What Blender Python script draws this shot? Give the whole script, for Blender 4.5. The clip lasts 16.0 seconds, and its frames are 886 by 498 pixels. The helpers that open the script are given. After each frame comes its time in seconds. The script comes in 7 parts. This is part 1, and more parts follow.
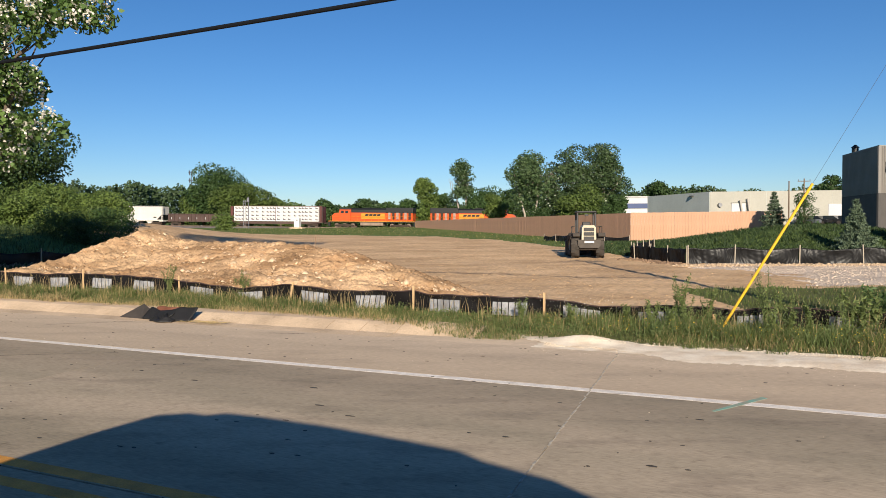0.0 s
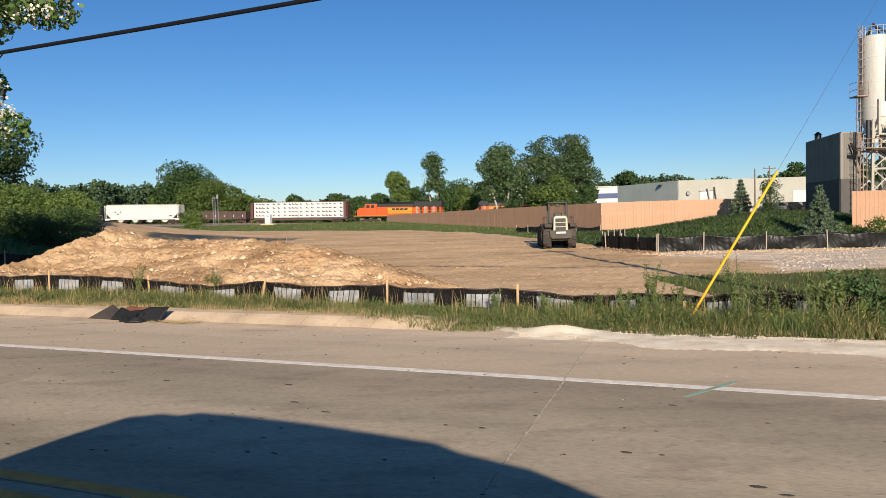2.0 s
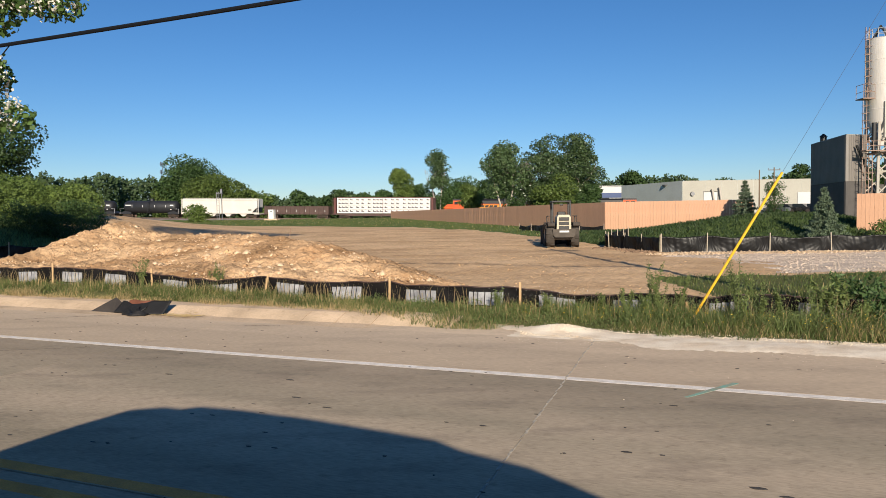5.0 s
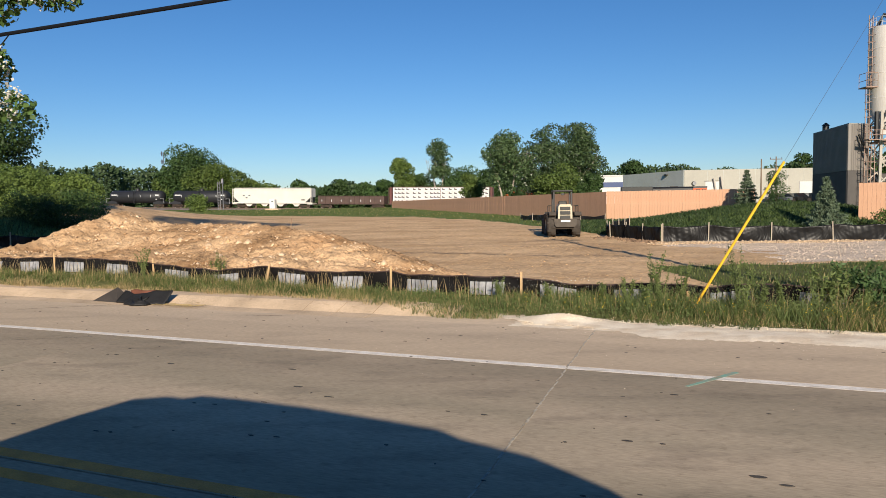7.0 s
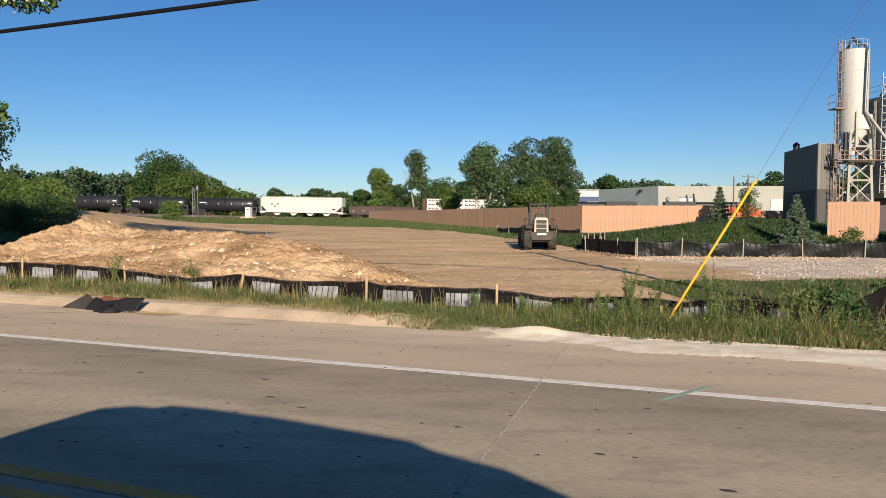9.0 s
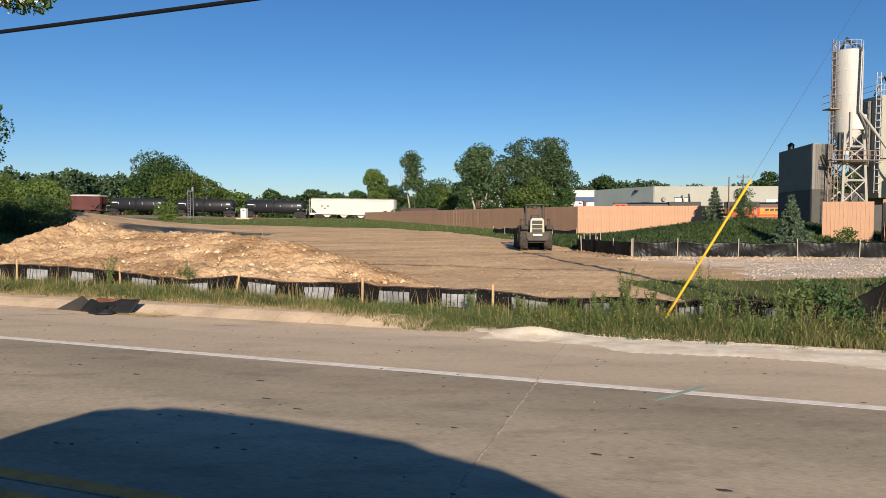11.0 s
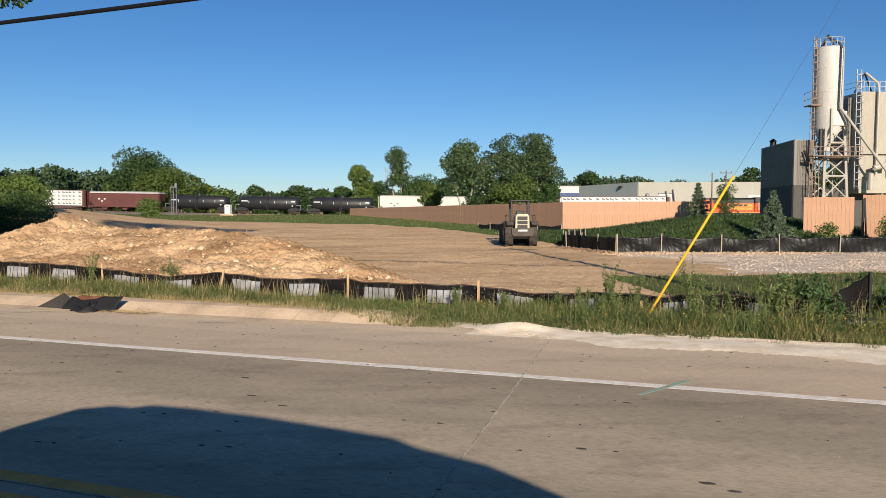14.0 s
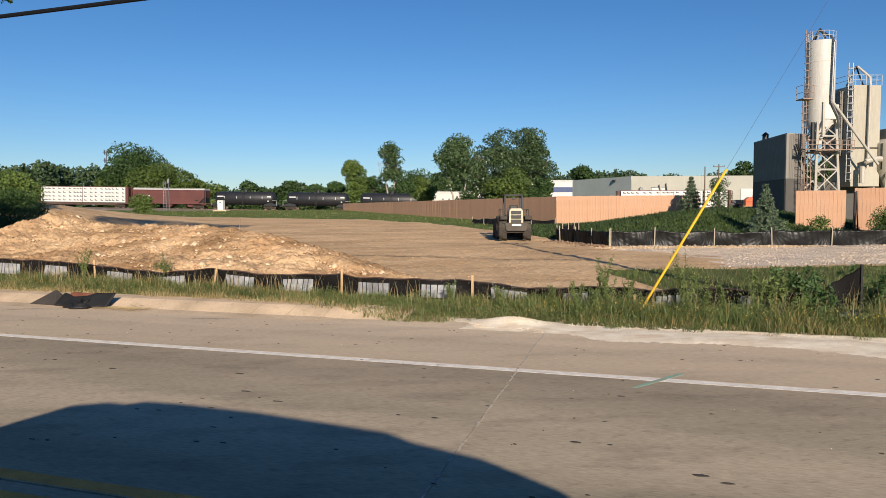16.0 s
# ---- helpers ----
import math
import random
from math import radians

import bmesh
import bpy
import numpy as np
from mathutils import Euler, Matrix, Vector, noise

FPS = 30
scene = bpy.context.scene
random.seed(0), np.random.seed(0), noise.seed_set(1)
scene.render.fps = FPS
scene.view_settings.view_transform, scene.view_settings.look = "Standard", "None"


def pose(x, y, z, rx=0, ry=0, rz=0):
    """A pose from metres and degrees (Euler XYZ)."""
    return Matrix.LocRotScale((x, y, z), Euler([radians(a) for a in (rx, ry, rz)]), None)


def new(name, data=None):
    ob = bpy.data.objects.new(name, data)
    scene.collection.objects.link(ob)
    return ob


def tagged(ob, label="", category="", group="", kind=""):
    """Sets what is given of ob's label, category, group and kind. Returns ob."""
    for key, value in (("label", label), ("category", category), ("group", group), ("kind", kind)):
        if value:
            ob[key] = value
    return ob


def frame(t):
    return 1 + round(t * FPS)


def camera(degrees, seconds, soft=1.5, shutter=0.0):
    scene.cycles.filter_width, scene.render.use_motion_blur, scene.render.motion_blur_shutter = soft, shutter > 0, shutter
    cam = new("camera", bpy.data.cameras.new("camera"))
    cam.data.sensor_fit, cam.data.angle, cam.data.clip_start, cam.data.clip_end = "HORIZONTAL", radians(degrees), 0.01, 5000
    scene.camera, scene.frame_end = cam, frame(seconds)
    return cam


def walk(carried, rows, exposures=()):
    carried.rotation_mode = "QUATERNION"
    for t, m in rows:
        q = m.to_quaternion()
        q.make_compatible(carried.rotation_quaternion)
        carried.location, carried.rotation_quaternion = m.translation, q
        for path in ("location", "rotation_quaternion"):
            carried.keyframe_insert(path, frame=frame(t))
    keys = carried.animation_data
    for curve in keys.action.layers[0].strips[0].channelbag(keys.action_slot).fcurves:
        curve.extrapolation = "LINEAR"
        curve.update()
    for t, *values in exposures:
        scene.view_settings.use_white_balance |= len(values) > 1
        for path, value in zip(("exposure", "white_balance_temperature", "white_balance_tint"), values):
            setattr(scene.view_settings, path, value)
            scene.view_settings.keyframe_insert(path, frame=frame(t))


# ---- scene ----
cam = camera(65.0, 16.0, soft=0.7)
PATH = [
    (0.0, pose(0, 0, 1.6, 88.07, 0.40, 0.84)),
    (0.5, pose(0, 0, 1.6, 87.83, 0.59, 0.50)),
    (1.0, pose(0, 0, 1.6, 88.00, 1.11, 0.13)),
    (1.5, pose(0, 0, 1.6, 88.06, 0.91, -1.65)),
    (2.0, pose(0, 0, 1.6, 87.47, 1.51, -1.43)),
    (2.5, pose(0, 0, 1.6, 87.41, 0.94, -1.49)),
    (3.0, pose(0, 0, 1.6, 87.38, 0.89, -1.68)),
    (3.5, pose(0, 0, 1.6, 87.25, 0.88, -1.72)),
    (4.0, pose(0, 0, 1.6, 87.26, 0.76, -1.43)),
    (6.5, pose(0, 0, 1.6, 87.25, 0.81, -1.06)),
    (7.0, pose(0, 0, 1.6, 86.41, 0.83, -1.06)),
    (7.5, pose(0, 0, 1.6, 86.85, 0.73, -0.88)),
    (8.0, pose(0, 0, 1.6, 87.65, 0.14, -2.32)),
    (8.5, pose(0, 0, 1.6, 87.57, -0.04, -2.83)),
    (9.0, pose(0, 0, 1.6, 87.33, -0.18, -2.95)),
    (11.5, pose(0, 0, 1.6, 87.40, -0.10, -3.38)),
    (12.0, pose(0, 0, 1.6, 87.16, -0.31, -3.43)),
    (12.5, pose(0, 0, 1.6, 86.89, -0.07, -3.80)),
    (13.0, pose(0, 0, 1.6, 86.56, 0.14, -3.96)),
    (13.5, pose(0, 0, 1.6, 86.88, -0.52, -4.57)),
    (14.0, pose(0, 0, 1.6, 87.06, 0.02, -4.49)),
    (14.5, pose(0, 0, 1.6, 86.83, -0.03, -4.59)),
    (15.0, pose(0, 0, 1.6, 86.74, 0.43, -4.66)),
    (15.5, pose(0, 0, 1.6, 86.76, 0.54, -4.98)),
    (16.0, pose(0, 0, 1.6, 86.63, 0.25, -5.01)),
]
walk(cam, PATH, [(0.0, 0.56, 5550, 13), (3.0, 0.52, 5550, 13), (16.0, 0.45, 5550, 13)])

# ---- light ----
SUN_AZ = radians(4.5)       # the light travels ahead and slightly to the left
SUN_EL = radians(21.0)
world = bpy.data.worlds.new("world")
scene.world = world
world.use_nodes = True
wn, wl = world.node_tree.nodes, world.node_tree.links
sky = wn.new("ShaderNodeTexSky")
sky.sky_type, sky.sun_disc = "NISHITA", False
sky.sun_elevation, sky.sun_rotation = SUN_EL, radians(180) - SUN_AZ
sky.air_density, sky.dust_density, sky.ozone_density = 1.0, 0.05, 4.0
tint = wn.new("ShaderNodeHueSaturation")
tint.inputs["Saturation"].default_value = 1.14
wl.new(sky.outputs[0], tint.inputs["Color"])
wl.new(tint.outputs[0], wn["Background"].inputs[0])
wn["Background"].inputs[1].default_value = 0.060
sun = new("sun", bpy.data.lights.new("sun", "SUN"))
sun.data.energy, sun.data.angle, sun.data.color = 5.2, radians(0.5), (1.0, 0.81, 0.54)
light_way = Vector((-math.sin(SUN_AZ) * math.cos(SUN_EL), math.cos(SUN_AZ) * math.cos(SUN_EL), -math.sin(SUN_EL)))
sun.matrix_world = Matrix.Translation((0, -30, 40)) @ light_way.to_track_quat("-Z", "Y").to_matrix().to_4x4()


# ---- materials ----
def mat(name, color, rough=0.7, dark=0.7, scale=3.0, fine=40.0, bump=0.2, metal=0.0, second=None, leafy=False, spread=0.0, streak=None, dist=0.02):
    """A surface of one base colour with broad stains, fine grain and relief."""
    m = bpy.data.materials.new(name)
    m.use_nodes = True
    n, l = m.node_tree.nodes, m.node_tree.links
    p = n["Principled BSDF"]
    p.inputs["Roughness"].default_value, p.inputs["Metallic"].default_value = rough, metal
    if rough >= 0.8:
        p.inputs["Specular IOR Level"].default_value = 0.12      # dusty, open-pored surfaces
    co = n.new("ShaderNodeTexCoord")
    mp = n.new("ShaderNodeMapping")
    l.new(co.outputs["Object"], mp.inputs[0])
    if streak:
        mp.inputs["Scale"].default_value = streak
    big = n.new("ShaderNodeTexNoise")
    big.inputs["Scale"].default_value, big.inputs["Detail"].default_value = scale, 5
    l.new(mp.outputs[0], big.inputs[0])
    small = n.new("ShaderNodeTexNoise")
    small.inputs["Scale"].default_value, small.inputs["Detail"].default_value = fine, 4
    l.new(mp.outputs[0], small.inputs[0])
    c2 = second or tuple(c * dark for c in color)
    ramp = n.new("ShaderNodeMapRange")
    ramp.inputs[1].default_value, ramp.inputs[2].default_value = 0.35, 0.65
    l.new(big.outputs[0], ramp.inputs[0])
    mix = n.new("ShaderNodeMix")
    mix.data_type = "RGBA"
    l.new(ramp.outputs[0], mix.inputs["Factor"])
    mix.inputs["A"].default_value, mix.inputs["B"].default_value = (*c2, 1), (*color, 1)
    grain = n.new("ShaderNodeMapRange")
    grain.inputs[1].default_value, grain.inputs[2].default_value = 0.25, 0.75
    grain.inputs[3].default_value, grain.inputs[4].default_value = 1 - 0.35 * (1 - dark) - 0.05, 1 + 0.35 * (1 - dark) + 0.05
    l.new(small.outputs[0], grain.inputs[0])
    hsv = n.new("ShaderNodeHueSaturation")
    l.new(mix.outputs["Result"], hsv.inputs["Color"])
    l.new(grain.outputs[0], hsv.inputs["Value"])
    out = hsv.outputs[0]
    if spread:
        geo = n.new("ShaderNodeNewGeometry")
        inf = n.new("ShaderNodeObjectInfo")
        add = n.new("ShaderNodeMath")
        l.new(geo.outputs["Random Per Island"], add.inputs[0])
        l.new(inf.outputs["Random"], add.inputs[1])
        mr = n.new("ShaderNodeMapRange")
        mr.inputs[2].default_value = 2.0
        mr.inputs[3].default_value, mr.inputs[4].default_value = 1 - spread, 1 + spread
        l.new(add.outputs[0], mr.inputs[0])
        h2 = n.new("ShaderNodeHueSaturation")
        l.new(out, h2.inputs["Color"])
        l.new(mr.outputs[0], h2.inputs["Value"])
        out = h2.outputs[0]
    l.new(out, p.inputs["Base Color"])
    if bump:
        b = n.new("ShaderNodeBump")
        b.inputs["Strength"].default_value, b.inputs["Distance"].default_value = bump, dist
        l.new(small.outputs[0], b.inputs["Height"])
        l.new(b.outputs[0], p.inputs["Normal"])
    if leafy:
        p.inputs["Roughness"].default_value = 0.55
        p.inputs["Specular IOR Level"].default_value = 0.25
        tr = n.new("ShaderNodeBsdfTranslucent")
        l.new(out, tr.inputs[0])
        ms = n.new("ShaderNodeMixShader")
        ms.inputs[0].default_value = 0.28
        l.new(p.outputs[0], ms.inputs[1])
        l.new(tr.outputs[0], ms.inputs[2])
        l.new(ms.outputs[0], n["Material Output"].inputs[0])
    return m


M_CONC = mat("road_concrete", (0.49, 0.39, 0.275), 0.85, 0.62, 1.0, 60, 0.2, second=(0.36, 0.30, 0.208), dist=0.002, streak=(0.2, 1.0, 1.0))
M_EDGE = mat("dusty_edge_concrete", (0.62, 0.485, 0.335), 0.88, 0.65, 0.5, 60, 0.2, second=(0.51, 0.40, 0.28), dist=0.002, streak=(0.2, 1.0, 1.0))
M_KERB = mat("kerb_concrete", (0.66, 0.50, 0.335), 0.85, 0.7, 1.2, 40, 0.3, dist=0.004)
M_WHITE_LINE = mat("white_road_paint", (0.88, 0.81, 0.71), 0.7, 0.7, 9, 80, 0.2, second=(0.70, 0.62, 0.52))
M_YELLOW_LINE = mat("yellow_road_paint", (0.58, 0.27, 0.04), 0.7, 0.7, 5, 80, 0.2)
M_TEAL = mat("teal_marking_paint", (0.22, 0.41, 0.32), 0.8, 0.8, 9, 80, 0.1, second=(0.33, 0.30, 0.22))
M_JOINT = mat("joint_filler", (0.47, 0.42, 0.34), 0.9, 0.6, 12, 90, 0.4, second=(0.30, 0.27, 0.23))


def tyre_polish(m, half, tones):
    """Wheel paths worn darker along the lane, as a run of tones across the slab."""
    n, l = m.node_tree.nodes, m.node_tree.links
    p = n["Principled BSDF"]
    src = p.inputs["Base Color"].links[0].from_socket
    co, sep, mr, ramp, mul = (n.new("ShaderNode" + k) for k in ("TexCoord", "SeparateXYZ", "MapRange", "ValToRGB", "Mix"))
    l.new(co.outputs["Object"], sep.inputs[0])
    l.new(sep.outputs[1], mr.inputs[0])
    mr.inputs[1].default_value, mr.inputs[2].default_value = -half, half
    for k, (a, t) in enumerate(tones):
        e = ramp.color_ramp.elements[k] if k < 2 else ramp.color_ramp.elements.new(a)
        e.position, e.color = a, (t, t, t, 1)
    for a, t in tones:
        min(ramp.color_ramp.elements, key=lambda e: abs(e.position - a)).color = (t, t, t, 1)
    l.new(mr.outputs[0], ramp.inputs[0])
    mul.data_type, mul.blend_type = "RGBA", "MULTIPLY"
    mul.inputs["Factor"].default_value = 1.0
    l.new(src, mul.inputs["A"])
    l.new(ramp.outputs[0], mul.inputs["B"])
    l.new(mul.outputs["Result"], p.inputs["Base Color"])


def speckle(m, scale, low, high, tone, stretch=(1, 1, 1)):
    """Darker spots and stains of one size strewn over a surface."""
    n, l = m.node_tree.nodes, m.node_tree.links
    p = n["Principled BSDF"]
    src = p.inputs["Base Color"].links[0].from_socket
    co, mp, tex, mr, mul = (n.new("ShaderNode" + k) for k in ("NewGeometry", "Mapping", "TexNoise", "MapRange", "Mix"))
    mp.inputs["Scale"].default_value = stretch
    mp.inputs["Rotation"].default_value = (0, 0, -ROAD)
    tex.inputs["Scale"].default_value, tex.inputs["Detail"].default_value, tex.inputs["Roughness"].default_value = scale, 6, 0.65
    mr.inputs[1].default_value, mr.inputs[2].default_value = low, high
    l.new(co.outputs["Position"], mp.inputs[0])
    l.new(mp.outputs[0], tex.inputs[0])
    l.new(tex.outputs[0], mr.inputs[0])
    mul.data_type, mul.blend_type = "RGBA", "MULTIPLY"
    l.new(mr.outputs[0], mul.inputs["Factor"])
    l.new(src, mul.inputs["A"])
    mul.inputs["B"].default_value = (*tone, 1)
    l.new(mul.outputs["Result"], p.inputs["Base Color"])


ROAD = radians(-22.86)
speckle(M_CONC, 3.2, 0.5, 0.66, (0.80, 0.80, 0.81), (0.35, 1.0, 1))
speckle(M_CONC, 14, 0.56, 0.72, (0.72, 0.71, 0.70), (0.6, 1.0, 1))
speckle(M_CONC, 60, 0.6, 0.75, (0.6, 0.6, 0.6))
speckle(M_EDGE, 2.2, 0.5, 0.68, (0.86, 0.86, 0.87), (0.3, 1.0, 1))
speckle(M_EDGE, 18, 0.6, 0.74, (0.76, 0.75, 0.74), (0.6, 1.0, 1))
speckle(M_KERB, 9, 0.56, 0.72, (0.78, 0.76, 0.72))
speckle(M_WHITE_LINE, 10, 0.55, 0.68, (0.6, 0.56, 0.5), (0.25, 3.0, 1))
tyre_polish(M_CONC, 1.845, ((0.0, 0.82), (0.14, 0.84), (0.3, 0.98), (0.5, 1.0), (0.7, 0.88), (0.85, 0.76), (1.0, 0.86)))
tyre_polish(M_EDGE, 1.01, ((0.0, 0.84), (0.3, 0.9), (0.58, 0.92), (0.66, 1.04), (1.0, 1.1)))
M_BASE = mat("road_subbase", (0.16, 0.14, 0.12), 0.9, 0.7, 3, 30, 0.3)
M_STAIN = mat("dark_road_patch", (0.09, 0.08, 0.07), 0.8, 0.7, 12, 60, 0.2)
M_DIRT = mat("graded_dirt", (0.68, 0.47, 0.265), 0.95, 0.45, 0.5, 14, 0.9, second=(0.50, 0.33, 0.175), dist=0.035, streak=(0.4, 1.0, 1.0))
M_MOUND = mat("clay_spoil", (0.69, 0.465, 0.262), 0.95, 0.55, 0.9, 22, 0.9, second=(0.38, 0.245, 0.13), dist=0.03)
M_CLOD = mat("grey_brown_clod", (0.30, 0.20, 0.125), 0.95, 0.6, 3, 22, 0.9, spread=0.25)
M_PEBBLE = mat("lot_pebble", (0.52, 0.375, 0.23), 0.95, 0.75, 4, 30, 0.4, spread=0.25)
M_ROCK = mat("spoil_stone", (0.68, 0.50, 0.32), 0.9, 0.75, 4, 30, 0.5, spread=0.3)
M_GRAVEL = mat("crushed_stone", (0.72, 0.595, 0.465), 0.95, 0.7, 1.0, 14, 1.0, second=(0.56, 0.45, 0.345), dist=0.08)
M_SHOULDER = mat("pale_limestone_gravel", (0.88, 0.77, 0.60), 0.95, 0.8, 3, 70, 0.4, second=(0.74, 0.61, 0.45), dist=0.004)
M_SOIL = mat("grassy_soil", (0.13, 0.13, 0.045), 0.95, 0.6, 0.6, 8, 0.6, second=(0.09, 0.10, 0.03), dist=0.05)
M_FIELD = mat("meadow_grass", (0.14, 0.18, 0.045), 0.9, 0.65, 0.12, 3, 0.8, second=(0.08, 0.12, 0.03), dist=0.15)
M_BALLAST = mat("track_ballast", (0.24, 0.21, 0.19), 0.95, 0.7, 0.5, 5, 0.8, dist=0.06)
M_BLADE = mat("grass_blade", (0.135, 0.158, 0.046), 0.6, 0.8, 1.2, 20, 0, second=(0.07, 0.10, 0.028), leafy=True, spread=0.5)
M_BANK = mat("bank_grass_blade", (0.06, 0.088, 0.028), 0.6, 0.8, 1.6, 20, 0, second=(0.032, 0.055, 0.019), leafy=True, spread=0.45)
M_STRAW = mat("dry_grass", (0.50, 0.38, 0.18), 0.7, 0.8, 2, 20, 0, leafy=True, spread=0.3)
M_STALK = mat("pale_weed_leaf", (0.17, 0.215, 0.065), 0.6, 0.8, 3, 20, 0, leafy=True, spread=0.3)
M_WEED = mat("weed_leaf", (0.135, 0.172, 0.055), 0.6, 0.8, 3, 20, 0, leafy=True, spread=0.3)
M_BROADLEAF = mat("broad_leaf", (0.085, 0.145, 0.045), 0.55, 0.8, 3, 20, 0, leafy=True, spread=0.3)
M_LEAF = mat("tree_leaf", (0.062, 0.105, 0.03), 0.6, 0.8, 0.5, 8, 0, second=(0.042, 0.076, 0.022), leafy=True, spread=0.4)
M_POPLAR = mat("poplar_leaf", (0.092, 0.132, 0.052), 0.5, 0.8, 0.7, 8, 0, second=(0.05, 0.085, 0.032), leafy=True, spread=0.55)
M_POPLAR.node_tree.nodes["Principled BSDF"].inputs["Roughness"].default_value = 0.35
M_POPLAR.node_tree.nodes["Principled BSDF"].inputs["Specular IOR Level"].default_value = 0.35
M_LEAF_BRIGHT = mat("bright_leaf", (0.135, 0.185, 0.04), 0.6, 0.8, 0.5, 8, 0, second=(0.095, 0.142, 0.032), leafy=True, spread=0.4)
M_LEAF_FAR = mat("far_leaf", (0.075, 0.115, 0.045), 0.7, 0.8, 0.2, 4, 0, second=(0.055, 0.09, 0.035), leafy=True, spread=0.35)
M_CATALPA = mat("catalpa_leaf", (0.12, 0.185, 0.045), 0.5, 0.8, 1, 12, 0, second=(0.065, 0.115, 0.03), leafy=True, spread=0.35)
M_BLOSSOM = mat("white_blossom", (0.80, 0.76, 0.66), 0.7, 0.9, 4, 30, 0, leafy=True, spread=0.1)
M_YFLOWER = mat("yellow_flower", (0.70, 0.52, 0.04), 0.7, 0.9, 4, 30, 0, spread=0.15)
M_NEEDLE = mat("spruce_needle", (0.155, 0.205, 0.125), 0.6, 0.75, 2, 20, 0, leafy=True, spread=0.3)
M_BARK = mat("bark", (0.16, 0.125, 0.095), 0.95, 0.6, 4, 25, 0.8, streak=(1, 1, 0.2))
M_PALEBARK = mat("pale_bark", (0.42, 0.37, 0.30), 0.9, 0.6, 3, 25, 0.6, streak=(1, 1, 0.2))
M_FABRIC = mat("black_silt_fabric", (0.013, 0.012, 0.012), 0.7, 0.7, 3, 90, 0.3, dist=0.004)
M_FABRIC.node_tree.nodes["Principled BSDF"].inputs["Specular IOR Level"].default_value = 0.07
M_FABRIC_WORN = mat("wrinkled_silt_fabric", (0.014, 0.0135, 0.0135), 0.38, 0.6, 3, 60, 0.2, dist=0.004)
M_FABRIC_WORN.node_tree.nodes["Principled BSDF"].inputs["Specular IOR Level"].default_value = 0.18
M_PRINT = mat("faded_pale_print", (0.36, 0.36, 0.37), 0.7, 0.7, 7, 60, 0, second=(0.20, 0.20, 0.215))
M_HEM = mat("brown_fence_hem", (0.05, 0.026, 0.02), 0.7, 0.7, 6, 40, 0.2)
M_STAKE = mat("pale_wood_stake", (0.62, 0.42, 0.22), 0.85, 0.75, 5, 40, 0.3, streak=(1, 1, 0.1))
M_OLDSTAKE = mat("weathered_stake", (0.42, 0.36, 0.28), 0.85, 0.75, 5, 40, 0.3, streak=(1, 1, 0.1))
M_BOARD = mat("salmon_fence_paint", (0.54, 0.31, 0.185), 0.75, 0.9, 1.0, 20, 0.2, streak=(1, 1, 0.15), spread=0.05)
M_WOOD = mat("fence_timber", (0.30, 0.2, 0.13), 0.85, 0.8, 2, 20, 0.3)
M_YELLOW = mat("yellow_plastic", (0.80, 0.47, 0.012), 0.45, 0.9, 3, 20, 0.05)
M_STEEL = mat("grey_steel_cable", (0.22, 0.22, 0.23), 0.45, 0.8, 5, 30, 0.1, metal=0.8)
M_CABLE = mat("black_cable_sheath", (0.008, 0.009, 0.012), 0.6, 0.8, 5, 30, 0.1)
M_CABLE.node_tree.nodes["Principled BSDF"].inputs["Specular IOR Level"].default_value = 0.15
M_POLE = mat("pole_timber", (0.20, 0.145, 0.10), 0.9, 0.7, 3, 30, 0.4, streak=(1, 1, 0.1))
M_WALL_WHITE = mat("cream_precast", (0.40, 0.385, 0.33), 0.85, 0.93, 0.3, 5, 0.1)
M_WALL_GREY = mat("grey_precast", (0.50, 0.52, 0.48), 0.85, 0.9, 0.3, 5, 0.1)
M_ROOF = mat("grey_roof", (0.30, 0.30, 0.29), 0.9, 0.8, 0.5, 6, 0.1)
M_SHEET = mat("white_sheet_metal", (0.54, 0.53, 0.52), 0.5, 0.9, 0.3, 5, 0.05)
M_BLUE = mat("blue_band", (0.03, 0.055, 0.16), 0.5, 0.9, 0.5, 5, 0.05)
M_CLAD = mat("grey_brown_cladding", (0.21, 0.19, 0.17), 0.6, 0.85, 0.4, 8, 0.1)
M_CLAD_DARK = mat("dark_lower_wall", (0.105, 0.097, 0.092), 0.8, 0.85, 0.6, 8, 0.2)
M_TANK = mat("cream_tank_paint", (0.60, 0.58, 0.555), 0.5, 0.85, 0.4, 6, 0.05, second=(0.54, 0.505, 0.465), streak=(1, 1, 0.15))
M_BIN = mat("cream_bin_paint", (0.42, 0.385, 0.315), 0.5, 0.85, 0.4, 6, 0.05, second=(0.36, 0.32, 0.255), streak=(1, 1, 0.15))
M_RUST = mat("rusty_red_steel", (0.38, 0.27, 0.215), 0.8, 0.7, 2, 25, 0.3)
M_PIPE = mat("pale_pipe", (0.46, 0.42, 0.36), 0.5, 0.85, 1, 15, 0.05)
M_GLASS = mat("dark_glass", (0.02, 0.025, 0.03), 0.08, 0.9, 1, 5, 0)
M_TYRE = mat("dusty_tyre", (0.075, 0.065, 0.055), 0.9, 0.7, 4, 30, 0.3)
M_LBODY = mat("dusty_dark_paint", (0.075, 0.06, 0.045), 0.7, 0.7, 3, 25, 0.2)
M_LHOOD = mat("cream_hood_paint", (0.52, 0.45, 0.32), 0.5, 0.85, 3, 25, 0.1)
M_BLACK = mat("black_paint", (0.012, 0.0115, 0.011), 0.5, 0.8, 2, 20, 0.1)
